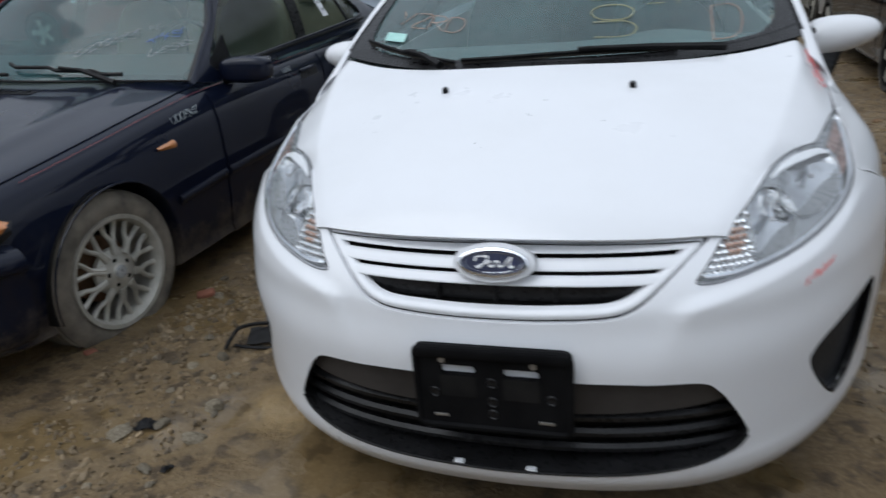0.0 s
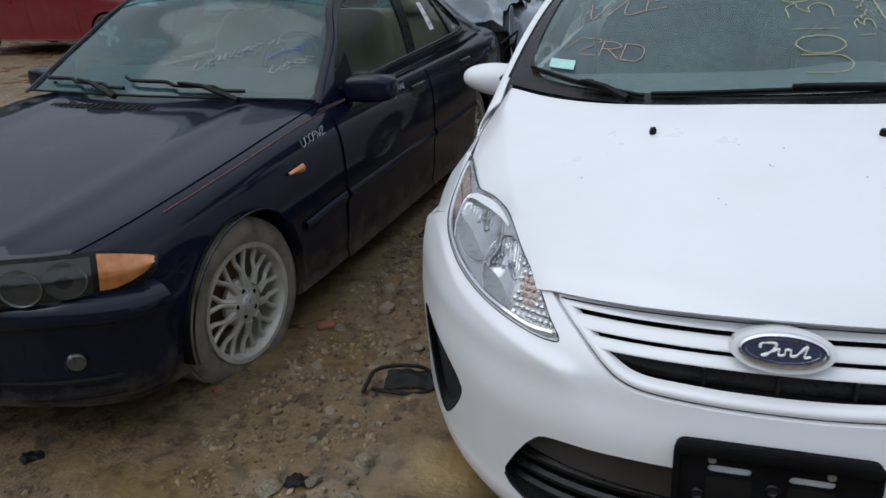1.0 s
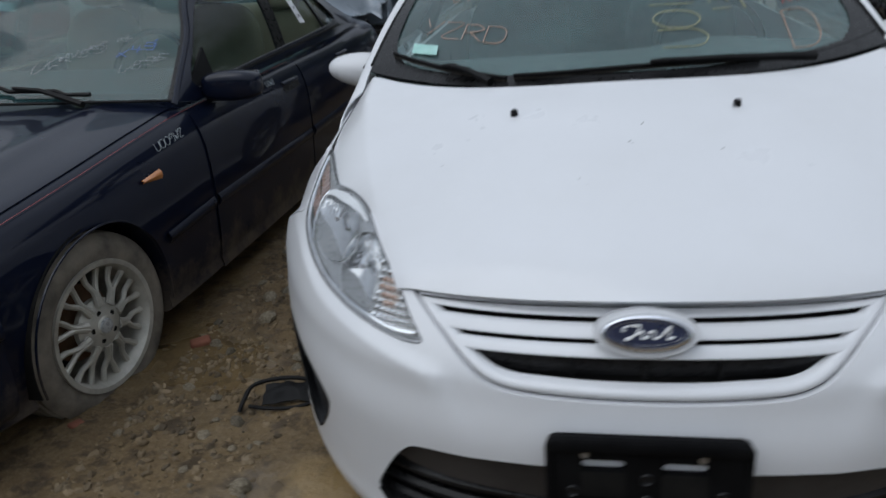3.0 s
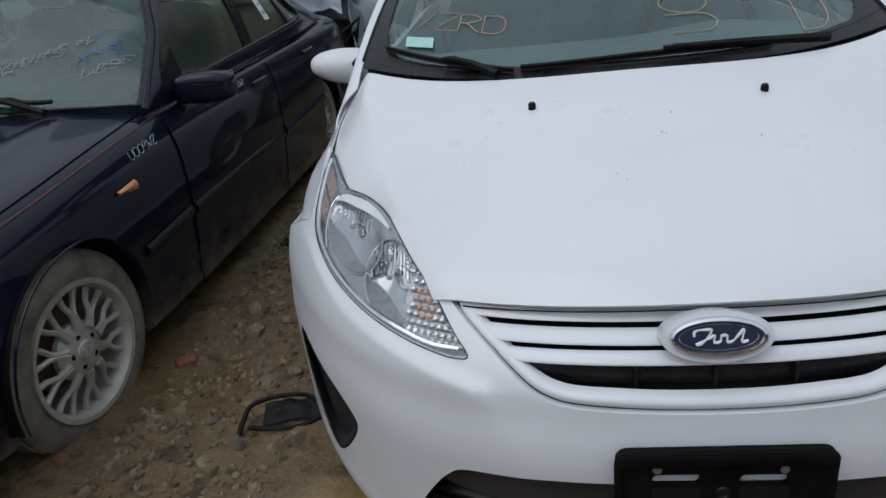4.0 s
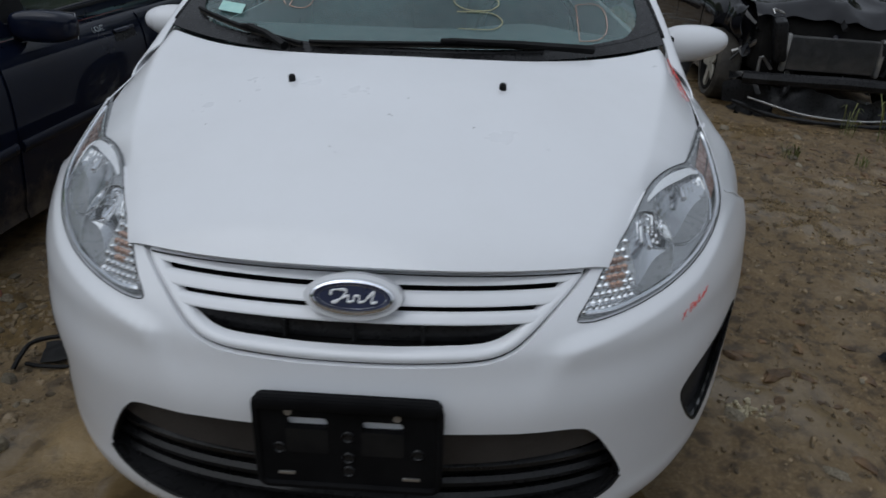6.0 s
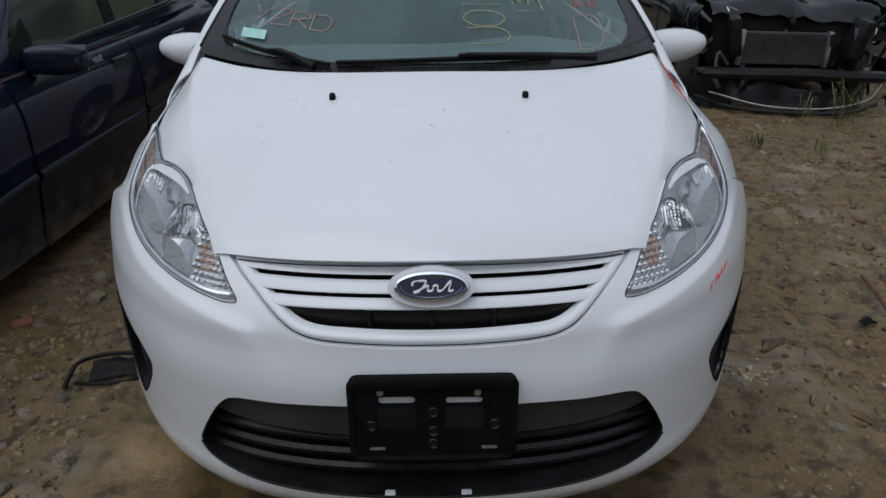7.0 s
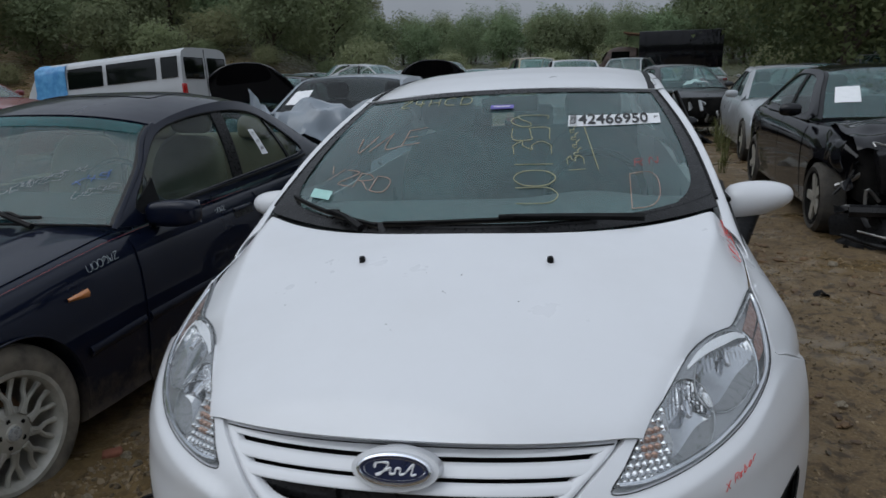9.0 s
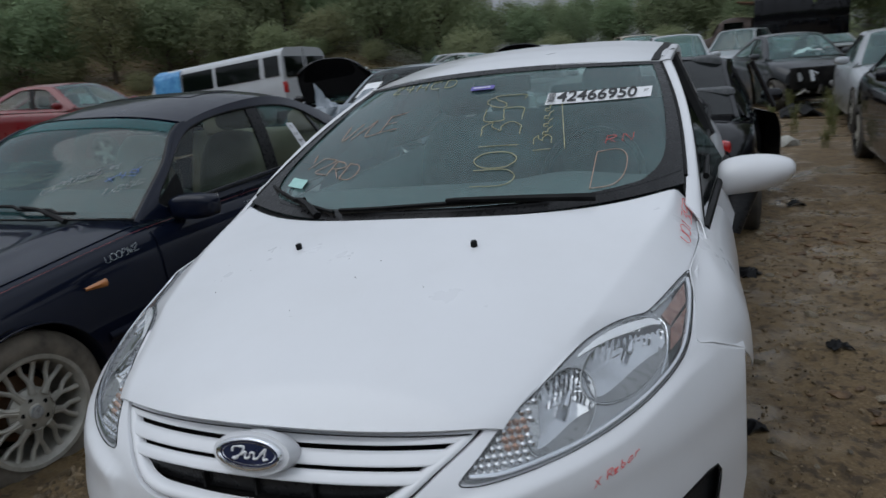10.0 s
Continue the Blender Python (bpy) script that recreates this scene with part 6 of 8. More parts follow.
# ---- the other cars of the yard ----
def plain_car(name, label, colour, m, length=4.5, width=1.76, height=1.43, hoodz=0.80, style="five", glass_mat=None, hatchback=False, open_hood=False, crushed=False, front=0.9, group="", lamps=True, distant=False):
    car = thing(name, label, "car", m, group)
    w, L = width / 2, length
    st = [(0.0, hoodz - 0.22, hoodz - 0.30, w * 0.66, 0.26), (0.06, hoodz - 0.14, hoodz - 0.22, w * 0.82, 0.22), (0.25, hoodz - 0.05, hoodz - 0.12, w * 0.93, 0.20), (0.9, hoodz + 0.06, hoodz + 0.0, w * 0.985, 0.19),
          (1.4, hoodz + 0.13, hoodz + 0.07, w, 0.19), (2.4, hoodz + 0.15, hoodz + 0.10, w, 0.19), (L - 1.0, hoodz + 0.17, hoodz + 0.11, w * 0.985, 0.20), (L - 0.3, hoodz + 0.17, hoodz + 0.08, w * 0.92, 0.28), (L, hoodz + 0.06, hoodz - 0.02, w * 0.78, 0.34)]
    if crushed:
        st = [(0.62, hoodz - 0.06, hoodz - 0.14, w * 0.80, 0.24)] + st[3:]
    wb = L * 0.605
    sk = profile_of(st)
    fy, ry = front, front + wb
    body = shape(loft(st, 26 if distant else 40, 18 if distant else 26), box(0, 1.55 + (L - 2.3) / 2, 0.9, w * 1.70, L - 2.5, 1.1), arch(fy, 0.34, 0.31), arch(ry, 0.34, 0.31))
    part("body", body, colour, car)
    c0 = L - 0.18 if hatchback else L - 0.62
    cab = Cab(1.42, 2.10, L - 1.15 if hatchback else L - 1.45, c0, hoodz + 0.12, hoodz + 0.17, height, w * 0.93, w * 0.66, 2.42)
    make_cab(car, cab, colour, glass_mat or GLASS, SIDEGLASS, fine=0.4 if distant else 0.8, sides=(-1, 1) if distant else ())
    if not distant:
        for s in (-1, 1):
            cab_side(car, cab, colour, SIDEGLASS, s)
    for s in (-1, 1):
        for y0, y1 in ((1.45, 2.42), (2.44, ry - 0.12)):
            part("door", panel(sk, y0, y1, 0.35, 0.83, 0.005, s, 6 if distant else 14, 6 if distant else 12), colour, car)
        wheel(car, s * (w - 0.105), fy, 0.305, 0.315, 0.226, 0.198, style, 0.3, flip=s < 0, plain=True, disc=distant)
        wheel(car, s * (w - 0.105), ry, 0.305, 0.315, 0.226, 0.198, style, 0.7, flip=s < 0, plain=True, disc=distant)
        mr = part("door_mirror", sheet(lambda u, v, s=s: Vector((s * (w + 0.075 - 0.10 * math.cos(3.14159 * v)), 1.66 + 0.05 * math.cos(6.28318 * u) * math.sin(3.14159 * v) ** 0.5, hoodz + 0.20 + 0.062 * math.sin(6.28318 * u) * math.sin(3.14159 * v) ** 0.5)), 20, 10), colour, car)
        if lamps and not crushed:
            g = part("head_lamp", net([[(s * w * 0.50, 0.03, hoodz - 0.16), (s * w * 0.50, 0.02, hoodz - 0.27)], [(s * w * 0.76, 0.06, hoodz - 0.13), (s * w * 0.78, 0.05, hoodz - 0.26)], [(s * w * 0.935, 0.28, hoodz - 0.10), (s * w * 0.955, 0.26, hoodz - 0.22)]], 12, 6, 0.012, s < 0), CHROME, car, "silver head lamp")
        part("tail_lamp", box(s * w * 0.60, L - 0.04, hoodz, 0.22, 0.08, 0.14, 0.03), REDLENS, car, "red tail lamp")
        if not distant:
            seat(car, s * 0.36, 2.2, 0.5, CLOTH)
    part("floor_pan", box(0, L / 2, 0.22, w * 1.15, L - 1.2, 0.04), DARK, car)
    part("rear_bench", box(0, ry - 0.3, 0.75, w * 1.5, 0.16, 0.7, 0.05), CLOTH, car, "dark rear seat")
    part("dashboard", box(0, 1.70, hoodz + 0.03, w * 1.6, 0.42, 0.16, 0.05), CLOTH, car, "dark dashboard")
    if not crushed:
        part("grille", box(0, 0.02, hoodz - 0.27, w * 0.8, 0.05, 0.12, 0.02), SHINYBLACK, car, "black grille")
        part("lower_intake", box(0, 0.03, 0.34, w * 1.1, 0.06, 0.12, 0.02), SHINYBLACK, car, "black lower intake")
        if open_hood:
            part("engine_bay", box(0, 0.75, hoodz - 0.02, w * 1.5, 1.1, 0.2, 0.04), DARK, car, "dark open engine bay")
        else:
            part("hood", sheet(lambda u, v: sk(0.10 + 1.28 * v - 0.05 * (1 - (2 * u - 1) ** 2) * (1 - v), 0.25 * abs(2 * u - 1), 0.005, 1 if u >= 0.5 else -1), 12 if distant else 24, 8 if distant else 16, 0.006), colour, car)
    if open_hood:
        def lid(u, v):
            s = 2 * u - 1
            e = 1.15 * v
            return Vector((s * w * (0.82 - 0.16 * v ** 3), 1.42 - e * 0.36 + 0.03 * (1 - s * s), hoodz + 0.13 + e * 0.66 * 0.86 + 0.05 * (1 - s * s) - 0.16 * abs(s) ** 3 * v ** 2))
        part("raised_hood", sheet(lid, 24, 18, 0.025), BLACKCAR if open_hood == "black" else colour, car, "raised hood, black underside")
    return car


def crumple(fn, seed, amount, scale):
    """A sheet pushed into folds."""
    def g(u, v):
        p = Vector(fn(u, v))
        q = Vector((p.x * scale + seed, p.y * scale, p.z * scale + seed))
        f = noise.noise_vector(q) + 0.5 * noise.noise_vector(q * 2.3)
        ridge = abs(noise.noise(q * 1.4 + Vector((3, 1, seed))))
        return p + amount * Vector((0.5 * f.x, 0.7 * f.y, 0.8 * f.z - 1.2 * ridge))
    return g


# the black wreck: nose torn off, hood folded, radiator bare
wreck = plain_car("wrecked_car", "black saloon wreck with its torn-off nose and folded hood", BLACKCAR, pose(3.145, 4.72, -0.01, 0, 0, -1.5), 4.65, 1.79, 1.435, 0.83, "five", None, crushed=True, front=0.93)
part("folded_hood", sheet(crumple(lambda u, v: Vector(((2 * u - 1) * 0.74, 0.42 + 1.02 * v, 0.905 + 0.06 * v + 0.055 * math.sin(3.14 * v) * (1 - 0.5 * (2 * u - 1) ** 2) - 0.10 * max(0, 0.12 - v) / 0.12 - 0.04 * (2 * u - 1) ** 2)), 2.0, 0.06, 2.2), 44, 36, 0.006), BLACKCAR, wreck, "folded black hood")
part("radiator", join(box(-0.09, 0.36, 0.52, 0.72, 0.035, 0.27, 0.004)), CORE, wreck, "grey radiator core")
for k in range(22):
    part("radiator_fin", box(-0.09, 0.340, 0.398 + 0.0115 * k, 0.69, 0.006, 0.004), DARKGREY, wreck)
for x in (-0.465, 0.285):
    part("radiator_tank", box(x, 0.35, 0.52, 0.04, 0.06, 0.30, 0.012), STEEL, wreck, "dull grey radiator end tank")
part("engine_bay", box(0, 0.85, 0.55, 1.3, 0.8, 0.46, 0.06), DARK, wreck, "dark engine bay")
part("crash_beam", tube([(x, 0.17 + 0.18 * abs(x) ** 2.2, 0.335 - 0.03 * abs(x)) for x in np.linspace(-0.78, 0.78, 20)], 0.052, 8), SHINYBLACK, wreck, "black bumper beam")
part("hanging_bumper", sheet(crumple(lambda u, v: Vector(((2 * u - 1) * 0.82, 0.12 + 0.42 * abs(2 * u - 1) ** 2.4 + 0.05 * v, 0.06 + 0.17 * v + 0.03 * math.sin(5 * u))), 5.0, 0.07, 3.0), 40, 10, 0.006), SHINYBLACK, wreck, "torn black bumper skin")
part("chrome_strip", tube(spline([(-0.72, 0.22, 0.16), (-0.3, 0.06, 0.085), (0.2, 0.04, 0.075), (0.62, 0.16, 0.13), (0.84, 0.36, 0.24)], 30), 0.008, 6), STEEL, wreck, "bent grey metal strip")
for k in range(26):
    a = random.Random(k)
    p = Vector((a.choice((-1, 1)) * a.uniform(0.35, 0.82), a.uniform(0.28, 0.62), a.uniform(0.25, 0.86)))
    q = p + Vector((a.uniform(-0.12, 0.12), a.uniform(-0.05, 0.1), a.uniform(-0.16, 0.16)))
    r = q + Vector((a.uniform(-0.12, 0.12), a.uniform(-0.05, 0.1), a.uniform(-0.16, 0.08)))
    part("broken_part", tube(spline([p, q, r], 8), a.uniform(0.006, 0.022), 6), a.choice((SHINYBLACK, PLASTIC, SHINYBLACK, STEEL, DARKGREY)), wreck)
for k in range(34):
    a = random.Random(500 + k)
    c = Vector((a.uniform(-0.86, 0.86), a.uniform(0.16, 0.55), a.uniform(0.10, 0.80)))
    w, h = a.uniform(0.05, 0.16), a.uniform(0.03, 0.10)
    tilt = Euler((a.uniform(-1.4, 1.4), a.uniform(-0.8, 0.8), a.uniform(-1.2, 1.2))).to_matrix()
    part("broken_shard", sheet(crumple(lambda u, v: c + tilt @ Vector(((u - 0.5) * w, 0.0, (v - 0.5) * h * (1 - 0.5 * u))), 20.0 + k, 0.05, 7.0), 7, 5, 0.003), a.choice((SHINYBLACK, BLACKCAR, BLACKCAR, PLASTIC)), wreck, sharp=25)
part("bumper_lip", tube(spline([(-0.80, 0.34, 0.10), (-0.55, 0.12, 0.05), (-0.1, 0.02, 0.035), (0.4, 0.04, 0.045), (0.75, 0.22, 0.09)], 30), [0.012 + 0.010 * abs(math.sin(0.7 * k)) for k in range(30)], 6), SHINYBLACK, wreck, "black bumper lip on the ground")
for s in (-1, 1):
    part("slam_panel", box(s * 0.52, 0.42, 0.62, 0.10, 0.30, 0.34, 0.03, pose(0, 0, 0, 8, 12 * s, 10 * s)), SHINYBLACK, wreck, "bent black inner wing")
    part("torn_wing", sheet(crumple(lambda u, v: Vector((s * (0.80 + 0.05 * math.sin(3.1 * v)), 0.50 + 0.75 * u, 0.90 - 0.30 * v * (1 - 0.2 * u))), 7.0 + s, 0.08, 3.0), 18, 12, 0.006), BLACKCAR, wreck, "torn black front wing")
part("head_lamp", net([[(0.46, 0.36, 0.70), (0.48, 0.34, 0.57)], [(0.66, 0.40, 0.73), (0.66, 0.38, 0.58)], [(0.80, 0.62, 0.78), (0.81, 0.60, 0.64)]], 14, 8, 0.03), CHROME, wreck, "broken silver head lamp")
pane = Cab(1.42, 2.10, 4.65 - 1.45, 4.65 - 0.62, 0.95, 1.0, 1.435, 0.895 * 0.93, 0.895 * 0.66, 2.42)
part("windscreen_paper", sheet(lambda u, v: pane.screen(0.08 + 0.15 * u, 0.26 + 0.28 * v) + Vector((0, -0.006, 0.006)), 4, 4), PAPER, wreck, "white paper sheet on the windscreen")
for k in range(4):
    part("paper_line", sheet(lambda u, v, k=k: pane.screen(0.095 + (0.11 if k % 2 else 0.07) * u, 0.31 + 0.055 * k + 0.006 * v) + Vector((0, -0.008, 0.008)), 2, 1), CORE, wreck)
part("hanging_liner", sheet(crumple(lambda u, v: Vector((-0.80 + 0.34 * u, 0.24 + 0.26 * v, 0.02 + 0.16 * v * u)), 4.0, 0.10, 5.0), 16, 12, 0.005), PLASTIC, wreck, "black arch liner torn off and lying down")

plain_car("parked_car", "silver saloon with a dented hood, in the row behind", SILVER, pose(3.50, 9.95, 0, 0, 0, -3), 4.6, 1.78, 1.43, 0.80, "seven")
small = plain_car("parked_car", "dark grey small car with a broken nose", DARKGREY, pose(2.95, 14.4, 0, 0, 0, 16), 4.1, 1.70, 1.5, 0.86, "five", hatchback=True, crushed=True)
part("engine_bay", box(0, 0.85, 0.60, 1.2, 0.7, 0.44, 0.06), DARK, small, "dark open engine bay")
part("airbag", sheet(crumple(lambda u, v: Vector((-0.1 + 0.5 * u, 1.50 + 0.35 * v, 1.06 + 0.10 * math.sin(3.14 * u))), 2.0, 0.08, 5.0), 14, 10), PAPER, small, "limp white airbag on the dashboard")
for k in range(22):
    a = random.Random(300 + k)
    p = Vector((a.uniform(-0.75, 0.75), a.uniform(0.1, 0.6), a.uniform(0.2, 0.85)))
    q = p + Vector((a.uniform(-0.16, 0.16), a.uniform(-0.1, 0.1), a.uniform(-0.2, 0.2)))
    part("broken_part", tube([p, q, q + Vector((a.uniform(-0.14, 0.14), 0.02, a.uniform(-0.2, 0.1)))], a.uniform(0.012, 0.045), 6), a.choice((DARK, SHINYBLACK, PLASTIC, STEEL, DARKGREY, SILVER)), small)
# a black car stands tail to tail with the white one, its front door ajar
behind = plain_car("parked_car", "black saloon tail to tail with the white car, front door ajar", BLACKCAR, pose(0.46, 8.40, -0.04, 0, 0, 178), 4.1, 1.62, 1.33, 0.72, "five", glass_mat=DARKGLASS)
ajar = Matrix.Translation((-0.80, 1.46, 0)) @ Matrix.Rotation(radians(10), 4, "Z") @ Matrix.Translation((0.80, -1.46, 0))
for ch in behind.children:
    if ch.name.split(".")[0] in ("door", "door_mirror"):
        mid = sum((v.co for v in ch.data.vertices), Vector()) / len(ch.data.vertices)
        if mid.x < 0 and mid.y < 2.3:
            ch.data.transform(ajar)
            if ch.name.startswith("door_mirror"):
                continue
            tagged(ch, "black front door standing ajar")
            frame_line = [ajar @ Vector(p) for p in ((-0.76, 1.52, 0.84), (-0.66, 1.92, 1.10), (-0.565, 2.20, 1.24), (-0.56, 2.40, 1.26), (-0.75, 2.40, 0.87))]
            part("window_frame", tube(frame_line, 0.022, 8), BLACKCAR, ch, "black window frame")
            g = part("window_pane", net([[ajar @ Vector((-0.755, 1.58, 0.85)), ajar @ Vector((-0.75, 2.40, 0.87))], [ajar @ Vector((-0.64, 2.0, 1.11)), ajar @ Vector((-0.565, 2.40, 1.25))]], 8, 8), SIDEGLASS, ch, "green tinted door glass")
            g.visible_shadow = False
# the body is not cut: a dark sheet paints the doorway's shade
part("door_opening", panel(profile_of([(1.4, 0.85, 0.79, 0.81, 0.19), (2.4, 0.87, 0.82, 0.81, 0.19)]), 1.50, 2.38, 0.37, 0.80, 0.004, -1, 12, 10), DARK, behind, "dark sheet painting the shade of the open doorway")
# the grey-blue car with the crumpled hood
blue = plain_car("wrecked_car", "grey-blue saloon wreck with a crumpled hood", SLATE, pose(-2.28, 4.62, 0, 0, 0, 0), 4.6, 1.78, 1.42, 0.83, "seven", DUSKGLASS, crushed=True, front=0.95)


def folded(rows, seed, amount, scale, nu, nv, thick=0.004):
    """A panel bent along a few lines and dented between them."""
    fine = [spline(r, nv + 1) for r in rows]
    cols = [spline([r[j] for r in fine], nu + 1) for j in range(nv + 1)]
    return sheet(crumple(lambda u, v: cols[round(v * nv)][round(u * nu)], seed, amount, scale), nu, nv, thick)


RIDGE = [(-0.80, 0.60, 1.08), (-0.45, 0.62, 1.13), (-0.17, 0.63, 1.135), (0.17, 0.68, 1.155), (0.44, 0.70, 1.145), (0.66, 0.60, 1.05)]
part("hood_front", folded([[(x, y - 0.33 - 0.05 * (x > 0), 0.90), (x, y - 0.21, 1.05), (x, y, z)] for x, y, z in RIDGE], 1.0, 0.13, 2.5, 40, 22), SLATE, blue, "grey-blue hood bent downwards at its front", sharp=22)
part("hood_rear", folded([[(x, y, z), (x, 0.95, 1.04), (x, 1.38, 0.975)] for x, y, z in RIDGE], 1.0, 0.13, 2.5, 40, 22), SLATE, blue, "buckled rear half of the hood", sharp=22)
part("hood_flap", folded([[(0.44, 0.70, 1.14), (0.50, 0.62, 1.09), (0.59, 0.56, 1.02)], [(0.60, 0.71, 1.20), (0.62, 0.66, 1.13), (0.64, 0.59, 1.04)], [(0.73, 0.72, 1.235), (0.71, 0.68, 1.15), (0.69, 0.61, 1.04)]], 4.0, 0.02, 5.0, 14, 12), SLATE, blue, "bent-up corner of the hood", sharp=22)
part("hood_underside", folded([[(0.735, 0.725, 1.235), (0.715, 0.70, 1.12), (0.70, 0.64, 1.02)], [(0.81, 0.76, 1.15), (0.80, 0.74, 1.05), (0.78, 0.70, 0.96)]], 4.0, 0.02, 5.0, 8, 12), SHINYBLACK, blue, "black underside of the bent corner", sharp=22)
part("folded_corner", folded([[(-0.54, 0.58, 1.31), (-0.50, 0.55, 1.20), (-0.46, 0.50, 1.06)], [(-0.42, 0.56, 1.25), (-0.38, 0.53, 1.17), (-0.34, 0.47, 1.05)], [(-0.24, 0.52, 1.17), (-0.20, 0.48, 1.12), (-0.16, 0.44, 1.03)]], 6.0, 0.10, 5.0, 20, 16), SLATE, blue, "folded hood corner", sharp=22)
part("rust_spot", folded([[(0.06, 0.60, 1.15), (0.06, 0.56, 1.11)], [(0.14, 0.63, 1.16), (0.14, 0.58, 1.12)]], 3.0, 0.03, 9.0, 6, 5), RUST, blue, "rusty bracket", sharp=22)
part("torn_wing", sheet(crumple(lambda u, v: Vector((0.70 + 0.14 * u, 0.20 + 0.8 * v, 0.92 - 0.5 * u)), 9.0, 0.22, 2.6), 24, 24, 0.006), SLATE, blue, "torn grey-blue front wing")
part("engine_bay", box(0, 0.75, 0.52, 1.3, 0.8, 0.42, 0.06), DARK, blue, "dark engine bay")
for k in range(24):
    a = random.Random(100 + k)
    p = Vector((a.uniform(-0.8, 0.85), a.uniform(0.05, 0.5), a.uniform(0.2, 0.8)))
    q = p + Vector((a.uniform(-0.16, 0.16), a.uniform(-0.1, 0.1), a.uniform(-0.2, 0.2)))
    part("broken_part", tube([p, q, q + Vector((a.uniform(-0.12, 0.12), 0.02, a.uniform(-0.2, 0.1)))], a.uniform(0.008, 0.03), 6), a.choice((DARK, SHINYBLACK, PLASTIC, STEEL, SLATE)), blue)
pane = Cab(1.42, 2.10, 4.6 - 1.45, 4.6 - 0.62, 0.95, 1.0, 1.42, 0.89 * 0.93, 0.89 * 0.66, 2.42)
part("windscreen_paper", sheet(lambda u, v: pane.screen(0.07 + 0.16 * u, 0.30 + 0.30 * v) + Vector((0, -0.006, 0.006)), 4, 4), PAPER, blue, "white paper sheet on the windscreen")
plain_car("parked_car", "black saloon with its hood raised, behind the navy car", BLACKCAR, pose(-4.95, 8.6, 0, 0, 0, 4), 4.6, 1.78, 1.42, 0.80, "five", open_hood="black")
plain_car("parked_car", "dark saloon with its hood raised, far back", DARKGREY, pose(-2.75, 12.2, 0, 0, 0, 2), 4.6, 1.78, 1.42, 0.84, "five", open_hood="black")
plain_car("parked_car", "dusty red saloon seen from its side", RED, pose(-8.3, 9.6, 0.05, 0, 0, 92), 4.5, 1.76, 1.55, 0.96, "five")
crushed_red = plain_car("wrecked_car", "red wreck with its nose torn off", RED, pose(-11.0, 11.6, 0.0, 0, 0, 84), 4.4, 1.74, 1.42, 0.82, "five", crushed=True)
part("engine_bay", box(0, 0.85, 0.55, 1.2, 0.7, 0.44, 0.06), DARK, crushed_red, "dark open engine bay")
plain_car("parked_car", "white saloon behind the red one", VANWHITE, pose(-17.2, 12.6, 0, 0, 0, -84), 4.5, 1.74, 1.42, 0.82, "five")

# the white passenger van
van = thing("passenger_van", "white passenger van with dark windows and blue plastic over its front", "van", pose(-9.24, 16.04, 0.07, 0, 0, 83.2) @ pose(0, 0, 0, -4.6) @ pose(0, 0, 0, 0, 1.3))
def van_skin(y, t, s=1, out=0.0):
    hw = 0.99 - 0.05 * max(0, y - 4.6) / 0.9
    h = [(0, 2.09), (hw * 0.70, 2.07), (hw * 0.87, 1.98), (hw * 0.92, 1.85), (hw * 0.97, 1.30), (hw, 1.10), (hw, 0.60), (hw * 0.97, 0.35), (hw * 0.9, 0.30), (0, 0.30)]
    q = lerp(t * 9, range(10), [a for a, b in h]), lerp(t * 9, range(10), [b for a, b in h])
    return Vector((s * (q[0] + out), y, q[1]))


def van_body():
    bm = bmesh.new()
    rings = []
    for i in range(41):
        y = 5.5 * i / 40
        t = [k / 30 for k in range(31)]
        ring = [bm.verts.new(van_skin(y, k)) for k in t] + [bm.verts.new(van_skin(y, k, -1)) for k in t[-2:0:-1]]
        drop = 0.0 if y < 4.5 else 1.0
        rings.append(ring)
        if y > 4.4:
            for v in ring:
                lim = lerp(y, [4.4, 4.6, 5.1, 5.5], [2.2, 1.95, 1.20, 1.0])
                v.co.z = min(v.co.z, lim)
    for p, q in zip(rings, rings[1:]):
        for k in range(len(p)):
            bm.faces.new((p[k], p[(k + 1) % len(p)], q[(k + 1) % len(p)], q[k]))
    bm.faces.new(rings[0][::-1])
    bm.faces.new(rings[-1])
    bmesh.ops.recalc_face_normals(bm, faces=bm.faces)
    return bm


part("body", shape(van_body(), arch(1.25, 0.40, 0.36), arch(4.75, 0.40, 0.36)), VANWHITE, van, "white van body")
for s in (-1, 1):
    for y0, y1 in ((0.12, 0.60), (0.77, 2.30), (2.44, 3.58), (3.74, 4.40)):
        part("side_window", sheet(lambda u, v: van_skin(y0 + (y1 - y0) * u, 0.315 + 0.112 * v, s, 0.006), 8, 4, 0.008), DARKGLASS, van, "dark side window")
        part("window_frame", tube([van_skin(y, t, s, 0.010) for y, t in ((y0, 0.313), (y1, 0.313), (y1, 0.429), (y0, 0.429), (y0, 0.313))], 0.008, 6), PLASTIC, van, "black window frame")
    part("rear_window", box(s * 0.46, -0.008, 1.58, 0.74, 0.02, 0.52, 0.02), DARKGLASS, van, "dark rear window")
    part("tail_lamp", box(s * 0.925, -0.005, 1.07, 0.14, 0.07, 0.28, 0.02), REDLENS, van, "red tail lamp")
    wheel(van, s * 0.86, 1.25, 0.36, 0.37, 0.205, 0.225, "five", 0.2, flip=s < 0, plain=True)
    wheel(van, s * 0.86, 4.75, 0.36, 0.37, 0.205, 0.225, "five", 0.2, flip=s < 0, plain=True)
part("door_seam", box(0, -0.003, 1.2, 0.014, 0.012, 1.7), DARK, van)
part("rear_bumper", box(0, -0.10, 0.45, 1.8, 0.18, 0.16, 0.03), CHROME, van, "chrome rear bumper")
